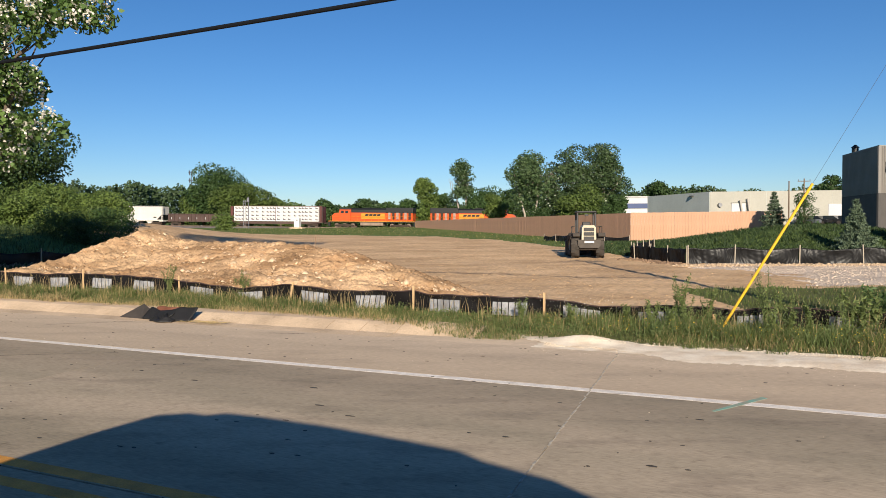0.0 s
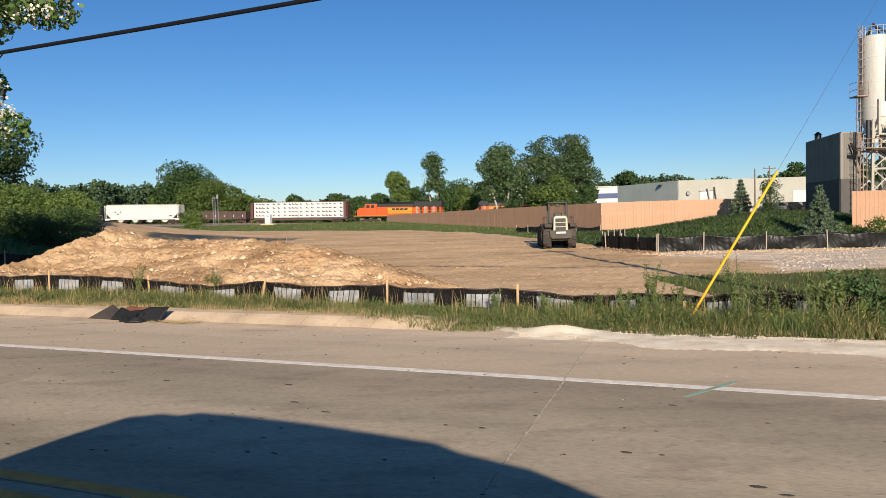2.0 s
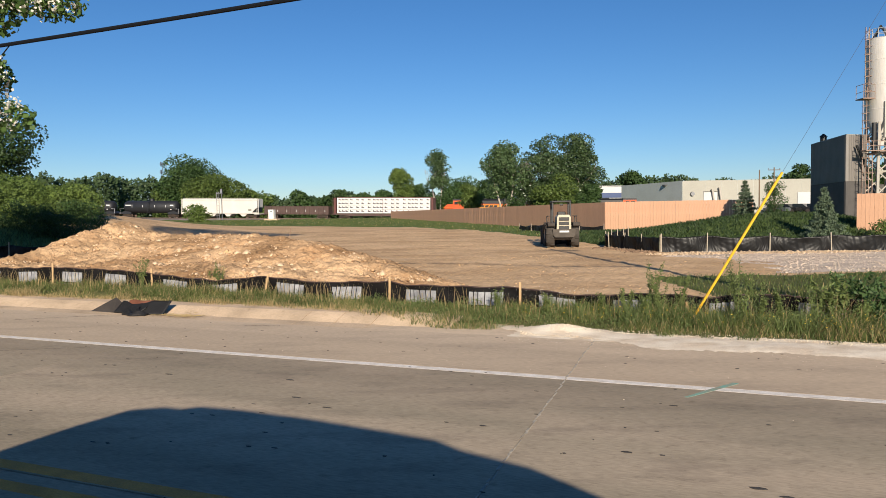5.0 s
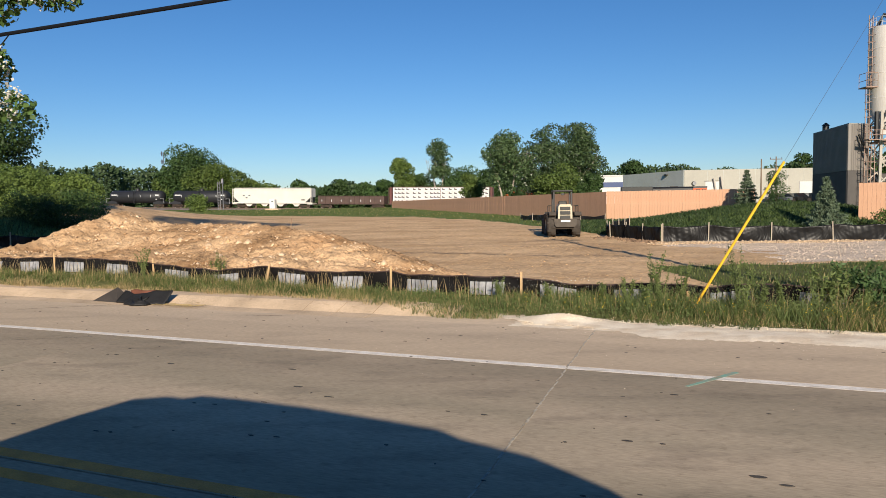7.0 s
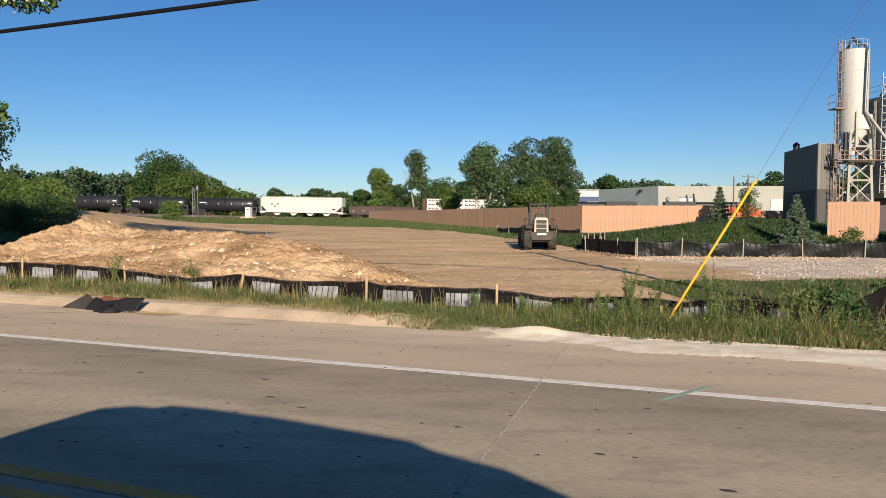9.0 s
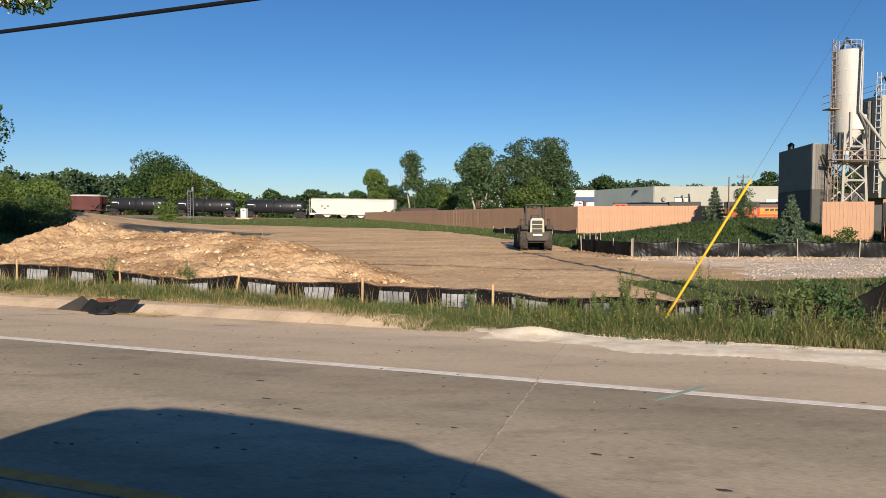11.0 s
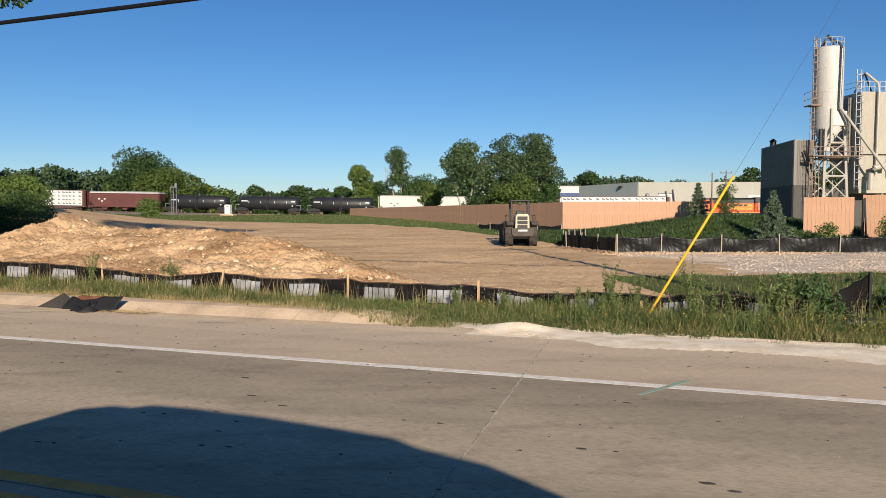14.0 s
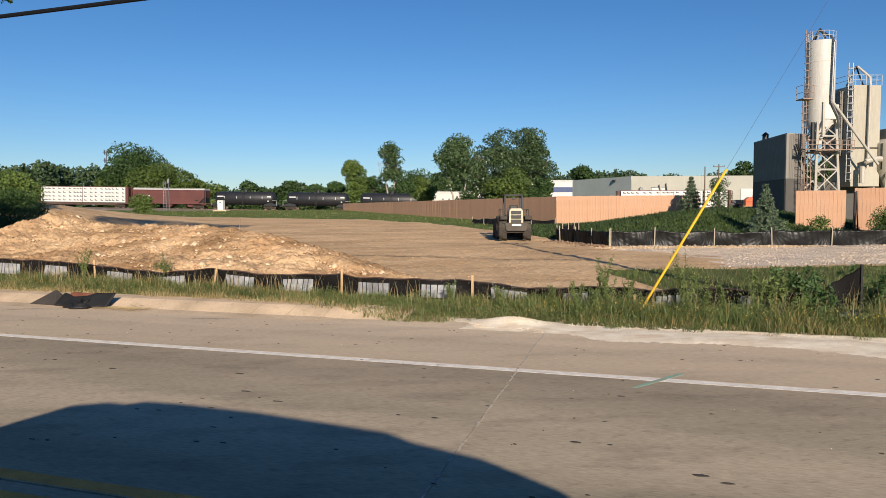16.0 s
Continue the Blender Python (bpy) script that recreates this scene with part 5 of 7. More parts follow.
def far_woods():
    g = np.random.default_rng(5)
    pts, ways = [], []
    az = np.radians(np.arange(-46, 50, 0.5))
    for a in az:
        d = 300 + 25 * math.sin(a * 17) + g.uniform(-10, 10)
        top = float(np.interp(math.degrees(a), (-46, -20, -14, -6, 8, 13, 20, 50), (18.5, 17.0, 11.5, 9.5, 9.5, 15.5, 15.0, 15.5)))
        top += 1.0 * math.sin(a * 43) + 0.9 * math.sin(a * 97) + g.uniform(-0.7, 0.7)
        x, y = d * math.sin(a), d * math.cos(a)
        w = d * 0.012
        k = unit(g, 700)
        q = k * np.array((w, w, top * 0.5)) * g.uniform(0.75, 1.0, (700, 1)) + np.array((x, y, top * 0.5 + 0.5))
        pts.append(q)
        ways.append(k)
    pts = np.vstack(pts)
    v, f = leaf_arrays(g, pts, 1.15, 0.2, 0.8, face=np.vstack(ways) * 0.6 + np.array((0, -0.5, 0.3)))
    tagged(new("distant_woods", array_mesh("distant_woods", v, f, M_LEAF_FAR)), "hazy band of distant woods on the skyline", "woods", kind="stuff")


far_woods()


def catalpa():
    """The flowering tree at the edge of the view."""
    x, y = -13.6, 21.5
    z = float(terrain(x, y))
    t = thing("catalpa_tree", pose(x, y, z), "large-leaved catalpa tree covered in white blossom", "tree")
    r = random.Random(4)
    g = np.random.default_rng(4)
    s, tips = Shape(), []
    s.tube([(-1.2, 0.3, -0.4), (-1.0, 0.2, 1.6), (-0.9, 0, 3.4)], 0.32, 10, 0.24)
    for q in range(5):
        a = q * 1.3 + 0.4
        branch(s, r, Vector((-0.9, 0, 3.4)), Vector((math.cos(a) * 0.6, math.sin(a) * 0.6, 1)).normalized(), 3.6, 0.13, 2, tips)
    part("trunk", s, M_BARK, t, smooth=True)
    lobes = [(-1.5, 0, 16.6, 3.4, 2.4, 1.2), (2.8, 0.2, 15.8, 2.8, 2.2, 1.1), (-4.4, 0, 15.6, 2.4, 2.2, 1.2), (0.6, 0.1, 14.6, 3.6, 2.2, 1.0), (-2.0, 0.1, 13.4, 2.6, 2.2, 1.0), (2.6, 0.1, 8.35, 0.75, 0.65, 0.42), (2.1, -0.2, 8.4, 0.7, 0.7, 0.45), (1.5, 0, 8.7, 0.75, 0.75, 0.5), (2.4, 0, 8.9, 0.8, 0.7, 0.4), (0.95, 0, 5.05, 0.8, 0.85, 0.5), (0.25, -0.2, 6.5, 0.7, 0.9, 0.6), (0.5, 0, 8.2, 0.9, 0.9, 0.7), (-4.5, 0.2, 11.2, 2.6, 2.4, 1.2), (-6.2, 0, 10.2, 2.0, 2.0, 1.4), (-4.6, 0.4, 7.0, 2.2, 2.2, 1.6), (-4.4, 0, 4.6, 1.8, 1.8, 1.2), (-2.2, 0, 5.6, 2.2, 2.2, 1.5), (-1.6, -0.6, 7.2, 2.0, 2.0, 1.4), (-1.0, 0.3, 9.4, 2.3, 2.3, 1.3), (1.0, -0.2, 10.6, 2.5, 2.3, 1.1), (2.2, 0.2, 11.2, 2.2, 2.0, 1.0),
             (-1.0, 0, 11.6, 3.0, 2.4, 1.3), (-2.6, 0.5, 8.4, 2.0, 2.2, 1.5), (-0.2, 0.4, 6.4, 0.95, 1.2, 0.7), (-0.5, 0.0, 4.2, 0.8, 0.9, 0.5), (-0.6, 0, 5.0, 1.2, 1.2, 0.7)]
    pts, _ = crown_points(g, lobes, 38000, hollow=0.55, gap=0.32, cell=0.8, seed=2.2)
    v, f = leaf_arrays(g, pts, 0.19, 0.6, 0.75, np.tile((0.0, -0.5, 0.1), (len(pts), 1)))
    part("crown", array_mesh("crown", v, f, M_CATALPA), None, t)
    k = g.choice(len(pts), 2100, replace=False)
    fp = (pts[k][:, None] + g.normal(0, 0.085, (2100, 10, 3)) * np.array((1, 1, 1.2)) + np.array((0, -0.16, 0.05))).reshape(-1, 3)
    v, f = leaf_arrays(g, fp, 0.09, 0.0, 1.2)
    part("blossom", array_mesh("blossom", v, f, M_BLOSSOM), None, t, "upright clusters of white blossom")


catalpa()
tree("catalpa_tree", -21.2, 18.0, -0.2, 12.5, round_lobes(random.Random(12), 11.5, 10.5, 2.2, 30), 15000, 0.34, M_CATALPA, M_BARK, "tall leafy catalpa shading the bank", 12, 0.3, 0.3)


def spruce(x, y, h, w, seed, label):
    z = float(terrain(x, y))
    t = thing("spruce_tree", pose(x, y, z), label, "tree", "young spruces")
    part("trunk", Shape().tube([(0, 0, -0.2), (0, 0, h * 0.95)], 0.06, 7, 0.01), M_BARK, t)
    g = np.random.default_rng(seed)
    tips, s = [], Shape()
    zz = 0.25
    while zz < h * 0.97:
        rr = w / 2 * (1 - zz / h) ** 1.05 + 0.04
        k = max(5, int(9 * (1 - zz / h) + 5))
        for q in range(k):
            a = q * 6.283 / k + g.uniform(-0.3, 0.3) + zz * 3
            L = rr * g.uniform(0.6, 1.25)
            e = np.array((math.cos(a) * L, math.sin(a) * L, zz + L * 0.02))
            b = np.array((0, 0, zz))
            n = int(150 * L / 0.8) + 35
            u = g.uniform(0.1, 1, (n, 1))
            sw = np.array((-math.sin(a), math.cos(a), 0)) * g.normal(0, 0.16 * L, (n, 1)) * (1.05 - u)
            tips.append(b + (e - b) * u + sw + np.array((0, 0, -0.05)) * g.random((n, 1)))
        zz += h * 0.078
    pts = np.vstack(tips)
    v, f = leaf_arrays(g, pts, 0.17, 0.0, 0.36)
    part("needles", array_mesh("needles", v, f, M_NEEDLE), None, t)


spruce(24.8, 54.2, 3.75, 2.6, 1, "young blue-green spruce on the grassy bank")
spruce(23.4, 40.79, 3.1, 2.3, 2, "young blue-green spruce beside the fence")
spruce(29.9, 38.4, 2.4, 2.2, 3, "young spruce casting shade on the board fence")
shrub(25.6, 51.1, 2.2, 3.0, 130, M_LEAF, "dark bush beside the young spruce", 3600, 0.1)
shrub(26.5, 40.2, 1.6, 1.2, 131, M_LEAF_BRIGHT, "low bush beside the young spruce", 900, 0.12)
shrub(28.2, 36.6, 2.2, 1.9, 132, M_LEAF_BRIGHT, "yellow-green bush before the board fence", 3600, 0.09)


def blades(name, x, y, h, lean, width, material, label, seed, z=None):
    """Grass blades, each a bent tapering strip of three triangles."""
    g = np.random.default_rng(seed)
    n = len(x)
    z = terrain(x, y) - 0.02 if z is None else z
    a = g.uniform(0, 6.28, n)
    d = np.stack((np.cos(a), np.sin(a)), 1)
    b = g.uniform(0, 6.28, n)
    w = np.stack((np.cos(b), np.sin(b)), 1) * (width * g.uniform(0.6, 1.3, n))[:, None]
    k = (lean * g.uniform(0.2, 1.4, n) * h)[:, None]
    p = np.stack((x, y), 1)
    mid, tip = p + d * k * 0.35, p + d * k
    v = np.concatenate((np.stack((*(p - w).T, z), 1), np.stack((*(p + w).T, z), 1), np.stack((*(mid + w * 0.7).T, z + h * 0.6), 1), np.stack((*(mid - w * 0.7).T, z + h * 0.6), 1), np.stack((*tip.T, z + h), 1)))
    i = np.arange(n)
    f = np.concatenate((np.stack((i, i + n, i + 2 * n), 1), np.stack((i, i + 2 * n, i + 3 * n), 1), np.stack((i + 3 * n, i + 2 * n, i + 4 * n), 1)))
    tagged(new(name, array_mesh(name, v, f, material)), label, "grass", kind="stuff")


def grass():
    g = np.random.default_rng(9)
    def strip(n, u0, u1, n0, n1):
        u, q = g.uniform(u0, u1, n), g.uniform(n0, n1, n)
        return u, q, u * U[0] + q * N[0], u * U[1] + q * N[1]
    # verge at the kerb, up to the fence: a thatch of bent blades, clumps that stand taller, dead stems at the foot
    u, q, x, y = strip(150000, -24, 5.8, 9.0, 10.98)
    edge = np.interp(u, (-24, -7.0, -5.4, -4.3, -3.7, -3.0, -2.75, -1.4, 6), (9.60, 9.60, 9.50, 9.27, 9.12, 9.12, 9.5, 9.6, 9.58)) + 0.07 * wob(x, y, 0.35, 2) + 0.04 * wob(x, y, 0.11, 5)
    foot = np.where((u < -3.6) & (q < 9.74), np.interp(q, (9.08, 9.29, 9.42, 9.74), (0.0, 0.07, 0.11, 0.12)) - 0.05 * smooth01(-5.0, -3.4, u), terrain(x, y) - 0.02)
    clump = np.clip(0.55 + 0.5 * wob(x, y, 0.55, 1) + 0.25 * wob(x, y, 0.19, 4), 0.12, 1.3)
    tall = np.interp(u, (-26, -10, -6, -5, -2.6, -1.4, 0, 6), (0.30, 0.30, 0.27, 0.21, 0.21, 0.31, 0.36, 0.62)) * clump * g.uniform(0.3, 1.15, len(u)) * np.interp(q - edge, (0, 0.12, 0.5, 1.2), (0.42, 0.6, 0.85, 1.0))
    keep = (q > edge) & (g.random(len(u)) < 0.55 + 0.5 * clump)
    dry = g.random(len(u)) < np.interp(u, (-26, -6, -4, 0), (0.22, 0.20, 0.14, 0.13)) + np.interp(q - edge, (0.0, 0.3, 0.5), (0.72, 0.55, 0.0)) * np.interp(u, (-7, -4), (1.0, 0.3))
    a, b = keep & ~dry, keep & dry
    blades("verge_grass", x[a], y[a], tall[a], 0.95, 0.0042, M_BLADE, "rough green grass on the verge", 1, foot[a])
    blades("dry_grass", x[b], y[b], tall[b] * 1.05, 0.7, 0.003, M_STRAW, "straw-coloured dry grass on the verge", 2, foot[b])
    # low broad-leaved herbs among the grass
    u, q, x, y = strip(60000, -24, 6.0, 9.2, 10.98)
    k = (q > np.interp(u, (-24, -6.2, -3.9, -3.0, -2.7, 6), (9.95, 9.85, 9.2, 9.2, 9.7, 9.68))) & (wob(x, y, 0.4, 11) > np.interp(u, (-24, -6, -3), (0.45, 0.35, -0.2)))
    z = terrain(x, y) + g.uniform(0.02, 0.26, len(x)) * np.interp(q, (9.3, 10.0, 10.9), (0.4, 0.75, 1.0)) * np.interp(u, (-5, -2.4, -1.2, 2), (0.6, 0.6, 1.35, 1.7))
    v, f = leaf_arrays(g, np.stack((x, y, z), 1)[k], 0.03, -0.3, 0.45, face=np.tile((0.0, -0.6, 0.6), (int(k.sum()), 1)))
    tagged(new("verge_herbs", array_mesh("verge_herbs", v, f, M_WEED)), "low leafy herbs among the verge grass", "weeds", kind="stuff")
    # seed heads standing above the rest
    u, q, x, y = strip(650, -3.6, 6.0, 10.0, 10.95)
    blades("dry_grass", x, y, g.uniform(0.3, 0.7, len(x)) * np.interp(u, (-3.6, 0, 2, 6), (0.55, 0.8, 1, 1.05)), 0.3, 0.0022, M_STRAW, "tall straw-coloured seed stalks in the verge", 12)
    u, q, x, y = strip(700, -22, -3.6, 10.3, 10.95)
    blades("dry_grass", x, y, g.uniform(0.25, 0.5, len(x)), 0.3, 0.003, M_STRAW, "thin seed stalks before the silt fence", 16)
    u, q, x, y = strip(16000, -2.6, 5.8, 9.9, 11.0)
    k = wob(x, y, 0.45, 7) > 0.05
    blades("verge_grass", x[k], y[k], g.uniform(0.08, 0.33, k.sum()), 0.8, 0.005, M_WEED, "tangled tall green growth before the silt fence", 13)
    # short ragged tufts creeping over the gravel edge
    u, q, x, y = strip(5000, -2.8, 7.5, 9.3, 9.7)
    k = wob(x, y, 0.22, 3) > 0.35
    blades("verge_grass", x[k], y[k], g.uniform(0.03, 0.12, k.sum()), 0.8, 0.005, M_BLADE, "short tufts creeping over the gravel edge", 3)
    # rough ground behind the fence, before the drive
    x, y = g.uniform(4, 18, 42000), g.uniform(9.0, 21.0, 42000)
    n = x * N[0] + y * N[1]
    k = (n > 11.0) & ((zone(x, y) == 5) | (zone(x, y) == 0)) & (g.random(len(x)) < 0.6 + 0.5 * wob(x, y, 1.6, 5))
    x, y = x[k], y[k]
    h = g.uniform(0.10, 0.34, len(x)) * np.interp(x * N[0] + y * N[1], (11, 12.5, 20), (1.2, 0.7, 0.4))
    dry = g.random(len(x)) < 0.06
    blades("rough_grass", x[~dry], y[~dry], h[~dry], 0.4, 0.009, M_BLADE, "rough green grass before the gravel drive", 4)
    blades("dry_grass", x[dry], y[dry], h[dry] * 1.2, 0.3, 0.006, M_STRAW, "dry grass before the gravel drive", 5)
    # grassy bank
    x, y = g.uniform(9, 42, 60000), g.uniform(33.2, 59, 60000)
    k = (zone(x, y) == 0) & (y > 33.4 - (x - 15.9) * 0.15) & (y < 59.4 - (x - 15) * 0.33)
    x, y = x[k], y[k]
    blades("bank_grass", x, y, g.uniform(0.08, 0.3, len(x)), 0.8, 0.035, M_BANK, "long green grass on the bank", 6)
    # strip along the board fence, and the meadow by the railway
    x, y = g.uniform(-45, 16, 60000), g.uniform(44, 142, 60000)
    k = (zone(x, y) == 0) & (x < 15.0 - (y - 59) * 0.29) & (y > 44)
    k &= (x > -18.5 - np.clip(y - 36, 0, 60) * 0.55 + 2)
    x, y = x[k], y[k]
    dry = g.random(len(x)) < 0.05
    blades("meadow_grass", x[~dry], y[~dry], g.uniform(0.06, 0.22, (~dry).sum()), 0.7, 0.03, M_BLADE, "tall meadow grass between lot and railway", 7)
    blades("dry_grass", x[dry], y[dry], g.uniform(0.1, 0.25, dry.sum()), 0.5, 0.02, M_STRAW, "dry stalks in the meadow grass", 8)
    # shaded left bank: the darker blade colour deepens the shade
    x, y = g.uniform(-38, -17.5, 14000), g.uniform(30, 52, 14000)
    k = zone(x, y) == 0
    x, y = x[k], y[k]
    blades("bank_grass", x, y, g.uniform(0.1, 0.35, len(x)), 0.5, 0.02, M_BANK, "grass on the bank below the shrubs, its dark colour deepening the shade", 10)


grass()


def weeds():
    g = np.random.default_rng(15)
    def weed(u, n, h, spread, leaves, size, m, label, seed, name="weed_plant"):
        x, y, _ = W(u, n)
        z = float(terrain(x, y))
        t = thing(name, pose(x, y, z), label, "weed", "tall verge weeds")
        q = np.random.default_rng(seed)
        s, pts = Shape(), []
        for k in range(max(2, int(leaves / 90))):
            a, L = q.uniform(0, 6.28), h * q.uniform(0.7, 1.05)
            e = np.array((math.cos(a) * spread * 0.5, math.sin(a) * spread * 0.5, L))
            s.tube([(0, 0, -0.05), tuple(e * (0.35, 0.35, 0.5)), tuple(e)], 0.007, 5, 0.002)
            c = q.uniform(0.12, 1, (90, 1)) ** 0.8
            pts.append(e * np.hstack((c ** 1.4, c ** 1.4, c)) + q.normal(0, 0.015, (90, 3)))
        part("stalk", s, m, t)
        v, f = leaf_arrays(q, np.vstack(pts), size, 0.1, 0.35)
        part("leaf_mass", array_mesh("leaf_mass", v, f, m), None, t)["kind"] = "stuff"
    k = 0
    for u, n, h in ((-0.95, 10.75, 0.85), (-0.55, 10.8, 0.7), (0.25, 10.8, 0.95), (0.5, 10.5, 0.5), (-0.8, 10.5, 0.7), (-1.3, 10.6, 0.5), (0.45, 10.8, 0.7), (-1.0, 10.2, 0.45), (-1.7, 10.6, 0.34), (-2.5, 10.6, 0.32), (0.3, 10.2, 0.5), (0.8, 10.4, 0.55), (1.2, 10.6, 0.6), (-3.3, 10.6, 0.36), (-11.0, 10.9, 0.72), (-9.6, 11.6, 0.6), (-9.9, 11.7, 0.5), (1.7, 10.3, 0.5)):
        weed(u, n, h, h * 0.42, 560, 0.04, M_STALK, "tall leafy green weed on the verge", 200 + k)
        k += 1
    for u, n, h in ((1.75, 11.3, 0.9), (2.8, 11.7, 1.0), (3.3, 11.0, 0.9), (3.9, 11.4, 1.0), (2.5, 12.2, 0.9), (4.6, 11.2, 0.95), (3.2, 12.4, 1.0), (5.3, 11.4, 0.9), (4.2, 12.2, 0.9), (2.0, 11.6, 0.8), (1.95, 10.85, 0.7), (3.6, 10.8, 0.85), (4.3, 10.9, 0.85), (2.0, 10.6, 0.55), (5.0, 11.0, 0.8), (3.7, 12.8, 1.0), (5.2, 12.4, 1.0)):
        weed(u, n, h * 0.8, h * 0.7, 640, 0.085, M_BROADLEAF, "bushy broad-leaved dark weed in tall grass", 240 + k, "broadleaf_weed")
        k += 1
    for u, n, h in ((1.35, 11.0, 0.68), (1.5, 10.85, 0.58)):
        weed(u, n, h, h * 0.5, 360, 0.085, M_STALK, "pale long-leaved milkweed in the tall grass", 300 + k, "broadleaf_weed")
        k += 1
    # small flowers
    u, n = np.where(np.arange(520) < 400, g.uniform(-2.8, 4.5, 520), g.normal(2.5, 0.3, 520)), g.normal(9.95, 0.22, 520)
    x, y = u * U[0] + n * N[0], u * U[1] + n * N[1]
    v, f = leaf_arrays(g, np.stack((x, y, terrain(x, y) + g.uniform(0.12, 0.28, 520)), 1), 0.013, -0.5, 1.3)
    tagged(new("yellow_flowers", array_mesh("yellow_flowers", v, f, M_YFLOWER)), "tiny yellow flowers in the verge grass", "flowers", kind="stuff")
    u, n = g.normal(-2.55, 0.45, 150), g.normal(10.7, 0.12, 150)
    x, y = u * U[0] + n * N[0], u * U[1] + n * N[1]
    v, f = leaf_arrays(g, np.stack((x, y, terrain(x, y) + g.uniform(0.2, 0.42, 150)), 1), 0.011, -0.5, 1.3)
    tagged(new("white_flowers", array_mesh("white_flowers", v, f, M_BLOSSOM)), "tiny pale flowers before the silt fence", "flowers", kind="stuff")


weeds()


# ---- railway ----
RAIL_Z = 0.3        # the line falls gently to the right
GRADE = 0.018
TURN = math.atan2(TT[1], TT[0])


def track_pose(s, off=0.0, z=RAIL_Z):
    p = TN * (TRACK + off) + TT * s
    # falls to the right, then levels out through a short easing
    drop = GRADE * s if s < -15 else (0.0 if s > 15 else -GRADE * (15 - s) ** 2 / 60)
    tilt = GRADE if s < -15 else (0.0 if s > 15 else GRADE * (15 - s) / 30)
    return pose(p[0], p[1], z - drop, 0, math.degrees(math.atan(tilt)), math.degrees(TURN))


def build_track():
    p0 = TN * TRACK
    t = thing("railway_track", pose(p0[0], p0[1], RAIL_Z, 0, 0, math.degrees(TURN)), "railway track on dark ballast", "railway", kind="structure")
    slope = Matrix.Rotation(math.atan(GRADE), 4, "Y")
    for m, a, b in ((slope, -250, 0), (Matrix.Identity(4), 0.01, 170)):
        c, L = (a + b) / 2, b - a
        for y in (-0.75, 0.75):
            part("rail", Shape().box((c, y, -0.08), (L, 0.07, 0.16)).box((c, y, -0.15), (L, 0.14, 0.03)), M_RAIL, t, m=m)
        part("ballast_bed", Shape().prism([(-2.9, -0.45), (-1.7, -0.2), (1.7, -0.2), (2.9, -0.45)], a, b, "x"), M_BALLAST, t, m=m)
    tie = Shape().box((0, 0, -0.2), (0.22, 2.6, 0.1), bevel=0.01).mesh("sleeper", M_UNDER)
    for k in range(290):
        q = -115 + k * 0.56
        part("sleeper", tie, None, t, m=(slope if q < 0 else Matrix.Identity(4)) @ Matrix.Translation((q, 0, 0)))


build_track()
WHEELSETS = []
WHEEL_MESHES = {}


def bogie(car, x, r=0.46, n=2, gap=1.8, mat_=None):
    b = new("bogie")
    b.parent = car
    b.matrix_basis = Matrix.Translation((x, 0, 0))
    L = gap * (n - 1)
    for y in (-1.05, 1.05):
        part("side_frame", Shape().prism([(-L / 2 - 0.35, 0.34), (-L / 2 - 0.35, 0.62), (-0.45, 0.78), (0.45, 0.78), (L / 2 + 0.35, 0.62), (L / 2 + 0.35, 0.34), (0.4, 0.24), (-0.4, 0.24)], y - 0.08, y + 0.08), M_UNDER, b)
    part("bolster", Shape().box((0, 0, 0.62), (0.5, 2.3, 0.3), bevel=0.03), M_UNDER, b)
    key = ("wheelset", r)
    if key not in WHEEL_MESHES:
        s = Shape().tube([(0, -1.0, 0), (0, 1.0, 0)], 0.09, 8)
        for y in (-0.75, 0.75):
            s.lathe([(0.1, y - 0.07), (r * 0.8, y - 0.05), (r, y - 0.07), (r, y + 0.05), (0.1, y + 0.06)], (0, 0, 0), 18, "y")
            for q in range(4):
                a = q * math.pi / 2
                s.box((r * 0.5 * math.cos(a), y - 0.075, r * 0.5 * math.sin(a)), (0.07, 0.03, 0.07))
        WHEEL_MESHES[key] = s.mesh("wheelset", M_RAIL)
    for k in range(n):
        w = part("wheelset", WHEEL_MESHES[key], None, b, m=Matrix.Translation((-L / 2 + k * gap, 0, r)))
        WHEELSETS.append((w, -L / 2 + k * gap, r))
    return b


def coupler(car, x0, x1):
    part("coupler", Shape().box((x0 - 0.35, 0, 0.88), (0.8, 0.3, 0.28), bevel=0.04), M_UNDER, car)
    part("coupler", Shape().box((x1 + 0.35, 0, 0.88), (0.8, 0.3, 0.28), bevel=0.04), M_UNDER, car)


